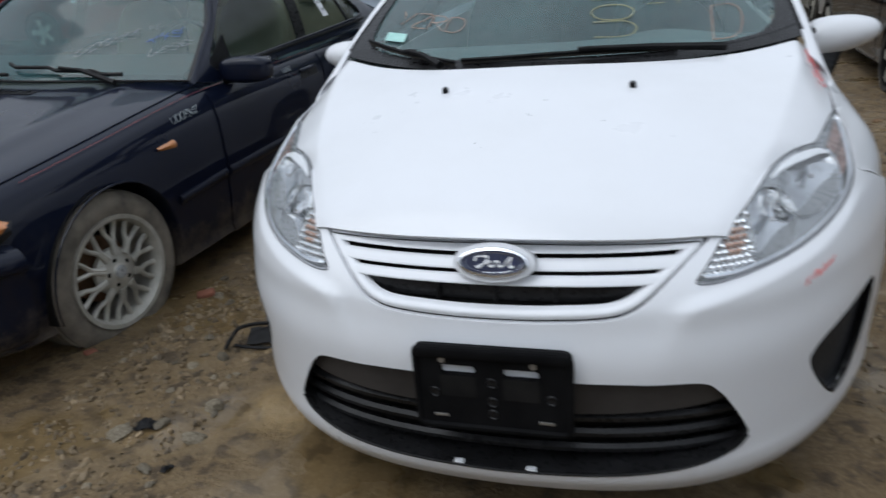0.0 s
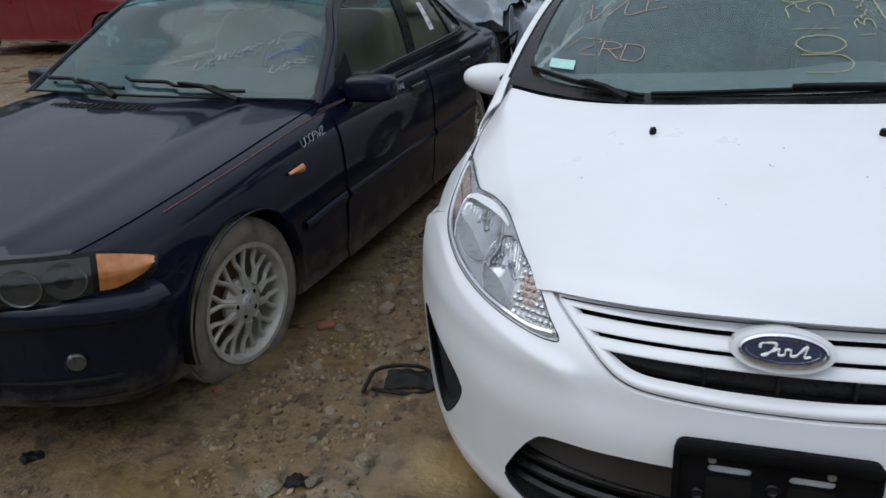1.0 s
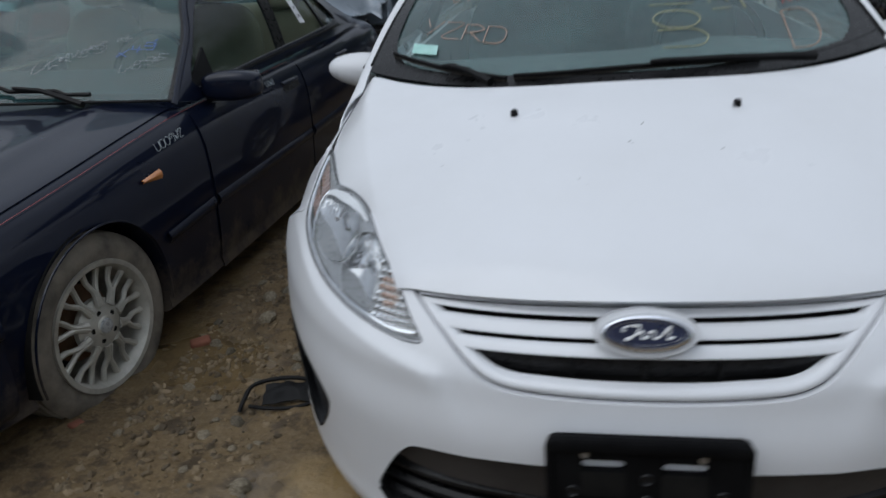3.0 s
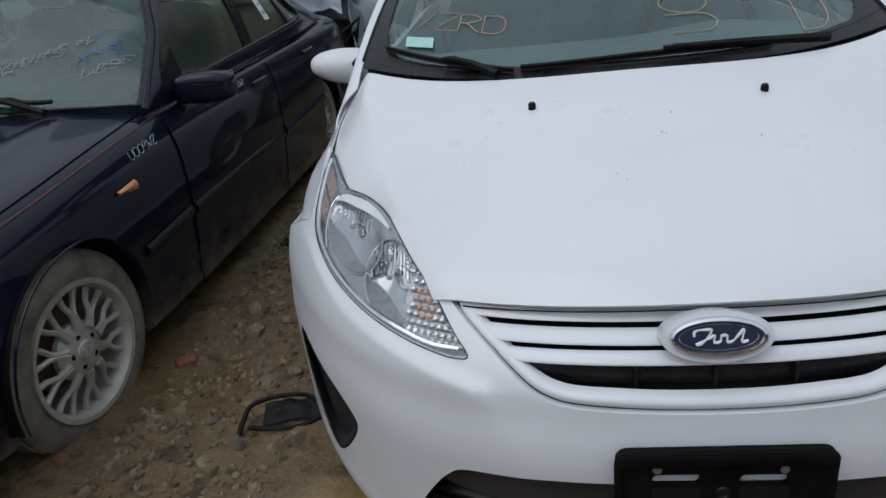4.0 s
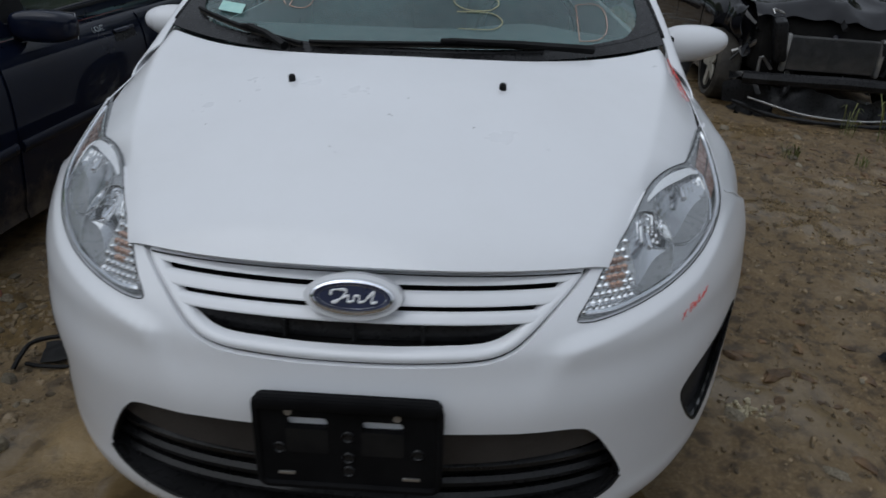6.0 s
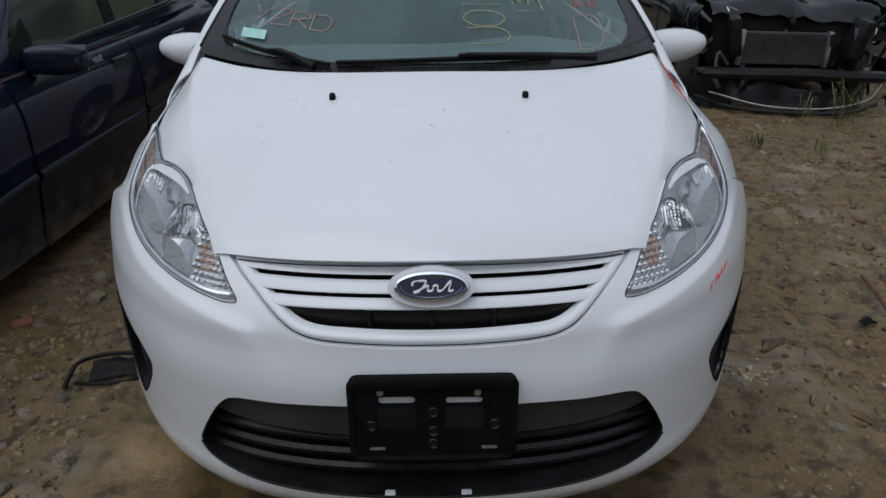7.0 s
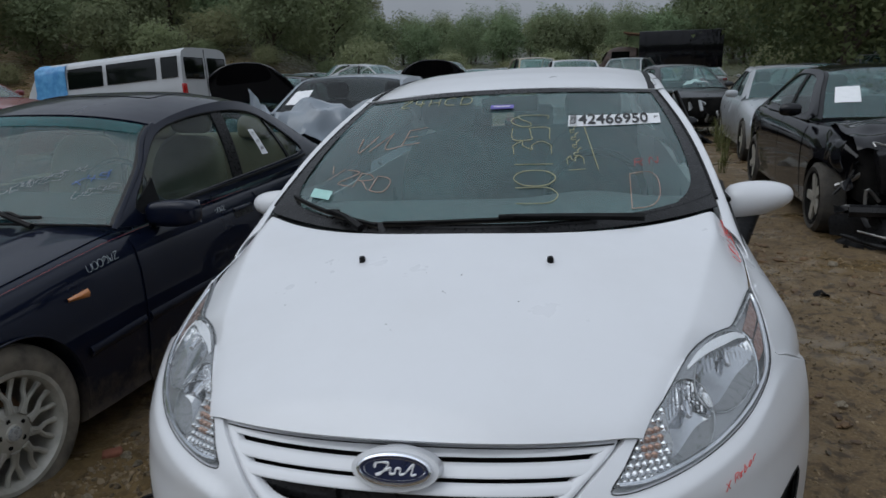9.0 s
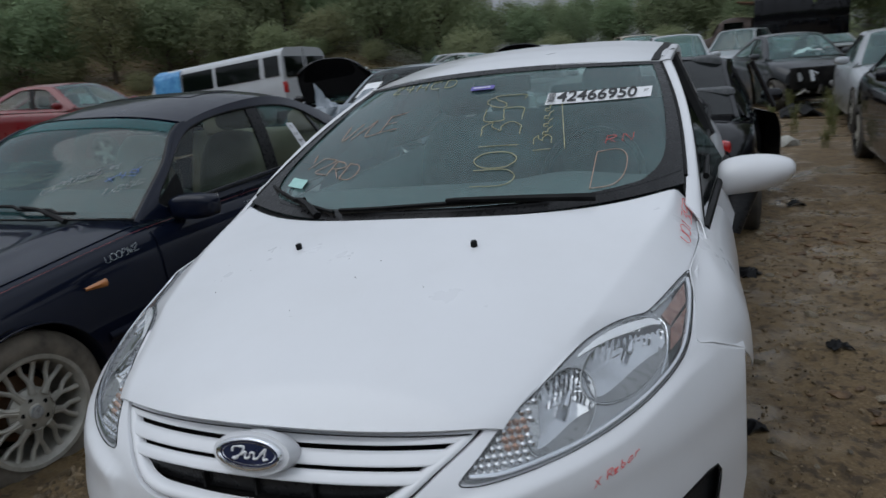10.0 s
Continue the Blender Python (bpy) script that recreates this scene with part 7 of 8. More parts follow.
def wrap(u, v, s=1):
    y = 3.63 + 1.05 * v
    p = van_skin(min(y, 4.45), 0.10 + 0.40 * u, s, 0.03)
    return Vector((p.x, y, min(p.z, lerp(y, [4.4, 4.7], [2.12, 1.92]))))


for s in (-1, 1):
    part("plastic_cover", sheet(crumple(lambda u, v: wrap(u, v, s), 3.0, 0.05, 3.0), 22, 16, 0.004), BLUEWRAP, van, "blue plastic sheet over the front doors")

# the dump truck
truck = thing("dump_truck", "black dump truck with a rusty brown cab", "truck", pose(5.5, 31.4, 0.05, 0, 0, 84))
bed = shape(box(0, 1.5, 2.12, 2.3, 3.3, 1.50, 0.03), box(0, 1.5, 2.4, 2.1, 3.1, 1.6))
part("bed", bed, BLACKCAR, truck, "black steel tipper bed")
for k in range(7):
    for s in (-1, 1):
        part("bed_rib", box(s * 1.17, 0.05 + 0.48 * k, 2.12, 0.06, 0.09, 1.40, 0.01), BLACKCAR, truck)
part("cab_shield", box(0, 3.35, 2.80, 2.2, 0.9, 0.06, 0.01, pose(0, 0, 0, 8)), RUST, truck, "rusty cab shield")
tc = shape(loft([(3.25, 2.25, 2.05, 0.95, 0.70), (4.0, 2.30, 2.05, 0.96, 0.70), (4.5, 2.10, 1.85, 0.95, 0.70), (4.75, 1.62, 1.42, 0.95, 0.70), (5.4, 1.52, 1.32, 0.92, 0.70), (5.7, 1.40, 1.2, 0.86, 0.75)], 30, 20), box(0, 3.9, 1.85, 2.4, 0.75, 0.5, 0.04))
part("cab", tc, DARKRUST, truck, "faded brown truck cab")
for s in (-1, 1):
    part("cab_window", box(s * 0.93, 3.9, 1.85, 0.02, 0.74, 0.48), DARKGLASS, truck, "dark cab window")
part("truck_windscreen", box(0, 4.60, 1.90, 1.6, 0.02, 0.45, 0.0, pose(0, 0, 0, 30)), DARKGLASS, truck, "dark truck windscreen")
part("chassis", box(0, 2.6, 0.75, 0.8, 5.6, 0.22, 0.02), DARK, truck, "dark chassis rails")
for s in (-1, 1):
    for y in (0.9, 4.9):
        wheel(truck, s * 0.95, y, 0.46, 0.48, 0.26, 0.28, "five", 0.1, flip=s < 0, plain=True)

# rows of cars far back: three kinds, copied
far = [plain_car("parked_car", "white saloon in the far rows", VANWHITE, pose(-7, 24, 0, 0, 0, 10), group="far rows of cars", distant=True),
       plain_car("parked_car", "silver estate car in the far rows", SILVER, pose(-3.2, 25, 0, 0, 0, -8), 4.6, 1.78, 1.55, 0.85, hatchback=True, group="far rows of cars", distant=True),
       plain_car("parked_car", "dark hatchback in the far rows", DARKGREY, pose(0.4, 22.5, 0, 0, 0, 14), 4.2, 1.74, 1.48, 0.84, hatchback=True, group="far rows of cars", distant=True),
       plain_car("parked_car", "tan saloon in the far rows", TAN, pose(-0.6, 30, 0, 0, 0, 90), group="far rows of cars", distant=True),
       plain_car("parked_car", "red saloon in the far rows", RED, pose(-14, 30, 0, 0, 0, 60), group="far rows of cars", distant=True)]
plain_car("parked_car", "tan estate car far back in the yard", TAN, pose(-0.95, 23.2, 0, 0, 0, 18), 4.5, 1.84, 1.88, 1.02, hatchback=True, distant=True)
plain_car("parked_car", "white estate car parked behind the black saloon", VANWHITE, pose(0.16, 17.5, 0, 0, 0, 8), 4.4, 1.76, 1.70, 0.95, hatchback=True, distant=True)
plain_car("parked_car", "dark grey saloon beside the black wreck", DARKGREY, pose(5.75, 5.0, 0, 0, 0, -5), 4.6, 1.78, 1.43, 0.82, "five")
plain_car("parked_car", "white pickup with a tall cab far back in the yard", VANWHITE, pose(-11.9, 27.0, 0.1, 0, 0, -62), 4.6, 1.80, 1.72, 0.95, hatchback=True, distant=True)
plain_car("parked_car", "white estate car far back behind the raised hood", VANWHITE, pose(-12.6, 25.2, 0.0, 0, 0, 28), 4.4, 1.76, 1.60, 0.90, hatchback=True, distant=True)
plain_car("parked_car", "white saloon with a crumpled roof far back", VANWHITE, pose(-5.4, 24.0, 0.25, 0, 0, 70), 4.4, 1.76, 1.50, 0.92, distant=True)
for x, y, turn, colour, words in ((-4.6, 25.5, 24, VANWHITE, "white"), (-2.9, 26.5, 80, SILVER, "silver"), (-1.5, 27.0, 12, VANWHITE, "white"), (0.9, 26.0, -20, SILVER, "silver")):
    plain_car("parked_car", "tall " + words + " estate car in the far rows", colour, pose(x, y, 0, 0, 0, turn), 4.6, 1.84, 1.84, 1.0, hatchback=True, group="far rows of cars", distant=True)
rr = random.Random(5)
for row, (y, x0, x1) in enumerate(((29, -13, -2), (34, -20, 6), (40, -24, 14), (47, -30, 20))):
    x = x0
    while x < x1:
        copy_thing(far[rr.choice((0, 0, 1, 1, 2, 2, 3, 4) if row else (0, 1, 2, 3))], pose(x, y + rr.uniform(-0.8, 0.8), 0.0, 0, 0, rr.choice((0, 0, 180, 90)) + rr.uniform(-14, 14)))
        x += rr.uniform(3.0, 5.0)
for x, y in ((6.2, 17), (6.6, 23), (9.5, 9.5), (9.0, 16), (12, 30), (14.5, 34), (17, 37)):
    copy_thing(far[rr.choice((0, 1, 2, 2))], pose(x, y, max(0, (y - 27) * 0.09), 0, 0, rr.uniform(-10, 10)))
# unseen row behind the camera, added to darken the reflections in paint and glass
for x, y, a in ((-5.5, -6.5, 175), (-2.6, -7.2, 184), (0.6, -6.8, 178), (3.6, -7.0, 186), (6.8, -6.6, 172)):
    copy_thing(far[rr.choice((0, 1, 2, 2, 3))], pose(x, y, 0, 0, 0, a))
# ---- ground ----
def rise(x, y):
    """The lie of the land: a flat yard with a bank behind it."""
    d = math.hypot(x * 0.75, y)
    # steeper on the side where the wooded hill stands
    k = min(1.0, max(0.0, (-math.atan2(x, max(y, 0.1)) - 0.33) / 0.12)) if y > 0 else 0.3
    return 0.0 if d < 46 else min(14.0, (d - 46) * (0.05 + 0.22 * k))


def relief(x, y):
    f = noise.noise(Vector((x * 0.9, y * 0.9, 0.0))) * 0.022 + noise.noise(Vector((x * 3.1, y * 3.1, 4.0))) * 0.012
    near = math.exp(-((x - 0.8) / 5.5) ** 2 - ((y - 2) / 7.0) ** 2)
    rough = 0.55 + 0.45 * noise.noise(Vector((x * 1.3, y * 1.3, 6.0)))
    f += near * (noise.noise(Vector((x * 7, y * 7, 8.0))) * 0.022 + rough * (0.034 * abs(noise.noise(Vector((x * 13, y * 13, 2.0)))) + 0.016 * noise.noise(Vector((x * 27, y * 27, 5.0)))))
    # shallow wheel ruts along the lane to the side of the white car
    for c in (1.45, 2.0):
        f -= 0.022 * near * math.exp(-((x - c - 0.15 * math.sin(y * 0.9)) / 0.16) ** 2)
    return f


def lines(fine0, fine1, step, far0, far1):
    out = list(np.arange(fine0, fine1, step))
    k, s = fine1, step
    while k < far1:
        out.append(k)
        s = min(s * 1.16, 30)
        k += s
    out.append(far1)
    k, s = fine0, step
    head = []
    while k > far0:
        s = min(s * 1.16, 30)
        k -= s
        head.append(max(k, far0))
    return head[::-1] + out


def ground_z(x, y):
    return rise(x, y) + relief(x, y)


MUD, mn, ml, mp = material("wet_mud_and_grit")
big, mid, grit = noise_node(MUD, 0.9, 5.0, 0.6), noise_node(MUD, 6.0, 6.0, 0.65), noise_node(MUD, 70.0, 4.0, 0.7)
c1 = mix_colour(MUD, big, (0.132, 0.077, 0.027), (0.225, 0.150, 0.064), 0.35, 0.65)
c2 = mix_colour(MUD, mid, (0.042, 0.024, 0.008), (0.220, 0.144, 0.064), 0.30, 0.72)
c3 = mix_colour(MUD, grit, (0.022, 0.013, 0.005), (0.22, 0.158, 0.084), 0.35, 0.70)
mixed = blend(MUD, remap(MUD, grit, 0.35, 0.6, 0.2, 0.6), blend(MUD, remap(MUD, mid, 0.3, 0.7, 0.45, 0.85), c1, c2), c3)
# away from the yard, weeds and grass take over
tcm, sepm = mn.new("ShaderNodeTexCoord"), mn.new("ShaderNodeSeparateXYZ")
ml.new(tcm.outputs["Object"], sepm.inputs[0])
weeds = mix_colour(MUD, mid, (0.022, 0.032, 0.010), (0.050, 0.062, 0.022))
mixed = blend(MUD, remap(MUD, sepm.outputs["Y"], 44.0, 60.0, 0.0, 1.0), mixed, weeds)
# dark wet clods, and pale puddles with the sky's sheen put into their colour
clod = noise_node(MUD, 15.0, 5.0, 0.6)
mixed = blend(MUD, remap(MUD, clod, 0.50, 0.62, 0.0, 0.75), mixed, (0.026, 0.015, 0.006))
pool = noise_node(MUD, 1.7, 4.0, 0.55)
mixed = blend(MUD, remap(MUD, pool, 0.50, 0.68, 0.0, 0.55), mixed, (0.150, 0.106, 0.054))
# a patch of ochre clay beside the white car
spot, far_off = mn.new("ShaderNodeVectorMath"), mn.new("ShaderNodeMath")
spot.operation, far_off.operation = "DISTANCE", "MULTIPLY_ADD"
ml.new(tcm.outputs["Object"], spot.inputs[0])
spot.inputs[1].default_value = (-0.74, 0.45, 0.0)
ml.new(clod, far_off.inputs[0])
far_off.inputs[1].default_value = 0.16
ml.new(spot.outputs["Value"], far_off.inputs[2])
mixed = blend(MUD, remap(MUD, far_off.outputs[0], 0.13, 0.24, 0.75, 0.0), mixed, (0.25, 0.165, 0.065))
ml.new(mixed, mp.inputs["Base Color"])
ml.new(remap(MUD, pool, 0.47, 0.60, 0.80, 0.20), mp.inputs["Roughness"])
lumps = mn.new("ShaderNodeMath")
lumps.operation = "MULTIPLY_ADD"
lumps.inputs[1].default_value = 0.45
ml.new(grit, lumps.inputs[0])
ml.new(clod, lumps.inputs[2])
bump(MUD, lumps.outputs[0], 0.6, 0.022)
ml.new(remap(MUD, pool, 0.50, 0.60, 0.75, 0.12), mn["Bump"].inputs["Strength"])
xs, ys = lines(-3.4, 3.4, 0.034, -600.0, 600.0), lines(-1.0, 6.6, 0.036, -300.0, 900.0)
verts = [(x, y, ground_z(x, y)) for x in xs for y in ys]
ny = len(ys)
faces = [(i * ny + j, (i + 1) * ny + j, (i + 1) * ny + j + 1, i * ny + j + 1) for i in range(len(xs) - 1) for j in range(ny - 1)]
gm = bpy.data.meshes.new("ground")
gm.from_pydata(verts, [], faces)
for f in gm.polygons:
    f.use_smooth = True
gm.materials.append(MUD)
tagged(new("ground", gm), "wet brown mud with grit and shallow puddles", "ground", kind="structure")

# ---- stones and litter ----
STONE = surface("mixed_field_stone", (0.085, 0.068, 0.042), (0.205, 0.170, 0.118), 5, (0.55, 0.85), relief=0.002)
BRICK = surface("worn_red_brick", (0.17, 0.055, 0.03), (0.26, 0.10, 0.06), 20, (0.7, 0.9), relief=0.002)
CRUMB = surface("pale_crumbled_plaster", (0.26, 0.22, 0.13), (0.40, 0.35, 0.24), 20, (0.8, 0.95), relief=0.002)
nodes = STONE.node_tree.nodes
info, hsv = nodes.new("ShaderNodeObjectInfo"), nodes.new("ShaderNodeHueSaturation")
old = nodes["Principled BSDF"].inputs["Base Color"].links[0].from_socket
STONE.node_tree.links.new(old, hsv.inputs["Color"])
STONE.node_tree.links.new(remap(STONE, info.outputs["Random"], 0, 1, 0.55, 1.35), hsv.inputs["Value"])
STONE.node_tree.links.new(hsv.outputs["Color"], nodes["Principled BSDF"].inputs["Base Color"])


def rock(seed, sub=2):
    bm = bmesh.new()
    bmesh.ops.create_icosphere(bm, subdivisions=sub, radius=1)
    for v in bm.verts:
        d = 1 + 0.45 * noise.noise(v.co * 1.1 + Vector((seed * 3.7, 0, 0))) + 0.18 * noise.noise(v.co * 2.9 + Vector((0, seed, 0)))
        v.co = Vector((v.co.x * d, v.co.y * d * 0.8, v.co.z * d * 0.55))
    return bm


kinds = [lone("stone", rock(k), STONE, "grey-brown stone half sunk in the mud", "stone", pose(-1.9 + 0.3 * k, -0.25, 0.0), "loose stones", sharp=30) for k in range(5)]
for k in kinds:
    k.scale = (0.025, 0.025, 0.025)
rs = random.Random(3)


def blocked(x, y):
    """Under a car's body or wheels."""
    return (abs(x) < 0.95 and 0.05 < y < 4.2) or (-3.4 < x < -1.50 and 0.05 < y < 4.6) or (2.2 < x < 4.1 and 4.7 < y)


placed = 0
while placed < 290:
    left = rs.random() < 0.75
    x, y = (rs.uniform(-2.6, -0.35), rs.uniform(-0.5, 3.2)) if left else (rs.uniform(0.95, 3.6), rs.uniform(0.2, 5.0))
    if blocked(x, y):
        continue
    s = rs.choice((0.010, 0.012, 0.014, 0.016, 0.020, 0.026, 0.034)) * rs.uniform(0.8, 1.3)
    o = copy_thing(kinds[placed % 5], pose(x, y, ground_z(x, y) + s * 0.12, rs.uniform(-20, 20), rs.uniform(-20, 20), rs.uniform(0, 360)))
    o.scale = (s * rs.uniform(0.8, 1.4), s, s * rs.uniform(0.7, 1.0))
    placed += 1
# lumps of wet earth and rotten leaves churned up beside the white car
EARTH = surface("wet_brown_earth", (0.040, 0.022, 0.009), (0.150, 0.085, 0.036), 12, (0.45, 0.8), relief=0.004)
clods = bmesh.new()
re = random.Random(41)
heaps = [(re.uniform(1.2, 3.8), re.uniform(0.5, 5.2)) for k in range(34)]
count = 0
while count < 240:
    hx, hy = re.choice(heaps)
    x, y = hx + re.gauss(0, 0.16), hy + re.gauss(0, 0.12)
    if blocked(x, y) or x < 1.0:
        continue
    r = re.choice((0.008, 0.010, 0.012, 0.016, 0.02, 0.026, 0.036))
    lump = move(rock(60 + count), pose(x, y, ground_z(x, y) + 0.1 * r, 0, 0, re.uniform(0, 360)) @ Matrix.Diagonal((r * re.uniform(1.0, 1.9), r, r * 0.8, 1)))
    shell_mesh = bpy.data.meshes.new("lump")
    lump.to_mesh(shell_mesh)
    clods.from_mesh(shell_mesh)
    bpy.data.meshes.remove(shell_mesh)
    lump.free()
    count += 1
clod_mesh = bpy.data.meshes.new("mud_clods")
clods.to_mesh(clod_mesh)
clod_mesh.materials.append(EARTH)
tagged(new("mud_clods", clod_mesh), "dark brown lumps of wet earth strewn over the mud", "mud", kind="stuff")
# fine gravel, too many to count
tmpl = bmesh.new()
bmesh.ops.create_icosphere(tmpl, subdivisions=1, radius=1)
tv = np.array([v.co[:] for v in tmpl.verts])
tf = [[v.index for v in f.verts] for f in tmpl.faces]
tmpl.free()
gv, gf = [], []
rng = np.random.default_rng(4)
n = 0
while n < 22000:
    left = rng.random() < 0.68
    x, y = (rng.uniform(-3.0, -0.3), rng.uniform(-0.6, 3.6)) if left else (rng.uniform(0.9, 4.2), rng.uniform(0.0, 6.5))
    if blocked(x, y) or (left and rng.random() > 0.55 + 0.45 * math.tanh((-0.9 - x) * 2)):
        continue
    s = float(rng.choice((0.0025, 0.003, 0.0035, 0.004, 0.005, 0.006, 0.008, 0.011, 0.017) if left else (0.003, 0.004, 0.005, 0.007, 0.010, 0.014))) * rng.uniform(0.8, 1.3)
    q = np.array(Euler(rng.uniform(0, 6, 3)).to_matrix())
    p = (tv * rng.uniform(0.7, 1.2, (12, 1)) * (s, s * 0.8, s * 0.6)) @ q.T + (x, y, ground_z(x, y) - s * 0.12)
    gf += [[len(gv) + i for i in f] for f in tf]
    gv += p.tolist()
    n += 1
GRAVEL = surface("fine_gravel", (0.105, 0.072, 0.036), (0.215, 0.160, 0.096), 3, (0.6, 0.9))
gn = GRAVEL.node_tree.nodes
geo, hs2 = gn.new("ShaderNodeNewGeometry"), gn.new("ShaderNodeHueSaturation")
old = gn["Principled BSDF"].inputs["Base Color"].links[0].from_socket
GRAVEL.node_tree.links.new(old, hs2.inputs["Color"])
GRAVEL.node_tree.links.new(remap(GRAVEL, geo.outputs["Random Per Island"], 0, 1, 0.45, 1.45), hs2.inputs["Value"])
GRAVEL.node_tree.links.new(hs2.outputs["Color"], gn["Principled BSDF"].inputs["Base Color"])
gm2 = bpy.data.meshes.new("gravel")
gm2.from_pydata(gv, [], gf)
gm2.materials.append(GRAVEL)
tagged(new("gravel", gm2), "fine grey and brown gravel strewn over the mud", "gravel", kind="stuff")
b = lone("brick", box(0, 0, 0, 0.075, 0.045, 0.03, 0.010, seg=3), BRICK, "broken red brick lying in the mud", "brick", pose(-1.475, 1.15, ground_z(-1.475, 1.15) + 0.004, 8, -6, 30))
copy_thing(b, pose(-1.62, 0.62, ground_z(-1.62, 0.62) + 0.0, 12, 10, 70)).scale = (0.6, 0.7, 0.6)
# torn black plastic: a bent bracket with an open middle, and smaller bits
scrap = thing("plastic_scrap", "torn black plastic bracket lying on the mud", "scrap", pose(-1.02, 0.79, ground_z(-1.02, 0.79), 0, 0, 10) @ Matrix.Scale(0.86, 4))
part("bracket_rail", tube(spline([(-0.13, -0.06, 0.010), (-0.115, -0.02, 0.04), (-0.09, 0.03, 0.062), (0.0, 0.055, 0.070), (0.10, 0.05, 0.066), (0.15, 0.01, 0.04)], 20), 0.009, 6), PLASTIC, scrap)
part("bracket_web", sheet(crumple(lambda u, v: Vector((-0.05 + 0.20 * u, 0.05 - 0.075 * v, 0.068 - 0.05 * v)), 6.0, 0.03, 9.0), 14, 8, 0.005), PLASTIC, scrap)
part("bracket_rail", tube(spline([(-0.10, -0.03, 0.012), (-0.02, -0.055, 0.016), (0.08, -0.05, 0.014), (0.15, -0.02, 0.02)], 14), 0.007, 6), PLASTIC, scrap)
for x, y, a, sc in ((1.02, 3.65, 70, 0.9), (0.95, 1.68, 25, 0.5), (1.49, 5.77, 10, 0.7), (2.28, 13.56, 5, 3.2), (-1.12, 0.27, 15, 0.30), (-1.37, 2.19, 50, 0.6), (1.83, 3.71, 20, 0.5), (-0.95, 0.12, 80, 0.16), (1.73, 1.24, 20, 0.30), (-0.80, 2.35, 10, 0.7), (-1.95, 0.15, 60, 0.3), (1.35, 2.5, 30, 0.5)):
    lone("plastic_scrap", sheet(crumple(lambda u, v: Vector(((u - 0.5) * 0.22, (v - 0.5) * 0.14, 0.03 + 0.03 * math.sin(4 * u))), 6.0 + a, 0.045, 9.0), 14, 10, 0.008), PLASTIC, "small black plastic scrap in the mud", "scrap", pose(x, y, ground_z(x, y), 0, 0, a) @ Matrix.Scale(sc, 4))
lone("steel_rod", tube(spline([(1.90, 1.60, 0.03), (1.87, 1.42, 0.022), (1.845, 1.28, 0.015), (1.86, 1.0, 0.02)], 14), 0.009, 6), RUST, "dark bent steel rod half buried in mud", "rod")
crumbs = bmesh.new()
rc = random.Random(9)
for k in range(55):
    a, d = rc.uniform(0, 6.28), abs(rc.gauss(0, 0.038))
    x, y = 1.10 + d * math.cos(a) * 1.3, 0.86 + d * math.sin(a)
    bmesh.ops.create_icosphere(crumbs, subdivisions=1, radius=rc.uniform(0.003, 0.010), matrix=Matrix.Translation((x, y, ground_z(x, y) + 0.003)))
lone("plaster_crumbs", crumbs, CRUMB, "pale crumbled plaster in the mud", "rubble", kind="stuff")
WEED = surface("yellow_green_weed", (0.055, 0.070, 0.018), (0.13, 0.13, 0.035), 20, (0.6, 0.8))


def sprig(seed, tall, blades):
    r = random.Random(seed)
    bm = bmesh.new()
    for k in range(blades):
        a, l = r.uniform(0, 6.28), tall * r.uniform(0.5, 1.0)
        d = Vector((math.cos(a), math.sin(a), 0)) * r.uniform(0.15, 0.55) * l
        o = Vector((r.uniform(-0.05, 0.05), r.uniform(-0.05, 0.05), 0))
        w = Vector((-math.sin(a), math.cos(a), 0)) * r.uniform(0.002, 0.006)
        pts = [o, o + d * 0.35 + Vector((0, 0, l * 0.6)), o + d * 0.8 + Vector((0, 0, l * 0.9)), o + d * 1.3 + Vector((0, 0, l * 0.8))]
        wid = (0.4, 1.0, 0.9, 0.05)
        vs = [[bm.verts.new(p - w * q), bm.verts.new(p + w * q)] for p, q in zip(pts, wid)]
        for p, q in zip(vs, vs[1:]):
            bm.faces.new((p[0], p[1], q[1], q[0]))
    return bm


for k, (x, y, t, nb) in enumerate(((3.28, 4.35, 0.42, 16), (3.05, 4.45, 0.30, 12), (3.50, 4.55, 0.34, 12), (2.35, 3.75, 0.12, 16), (2.75, 3.6, 0.10, 14), (3.0, 3.2, 0.09, 14), (2.1, 12.5, 0.4, 40), (1.8, 13.5, 0.35, 40), (4.3, 8.6, 0.3, 30), (1.95, 11.0, 0.25, 30), (2.15, 9.3, 0.35, 36), (2.4, 10.6, 0.5, 44), (2.55, 12.0, 0.55, 50), (2.75, 13.6, 0.6, 50), (2.2, 14.6, 0.5, 50))):
    lone("weed", sprig(k, t, nb), WEED, "yellow-green weed growing in the mud", "weed", pose(x, y, ground_z(x, y)), kind="stuff")
PALEROCK = surface("pale_grey_rock", (0.30, 0.30, 0.27), (0.44, 0.43, 0.39), 6, (0.75, 0.95), relief=0.004)
W = lone("pale_rock", rock(11), PALEROCK, "pale rock beside the track", "rock", pose(1.72, 9.6, 0.03))
W.scale = (0.17, 0.15, 0.20)

# ---- the wood behind the yard ----
BARK = surface("grey_brown_bark", (0.045, 0.035, 0.026), (0.10, 0.08, 0.06), 12, (0.85, 0.95), relief=0.01)


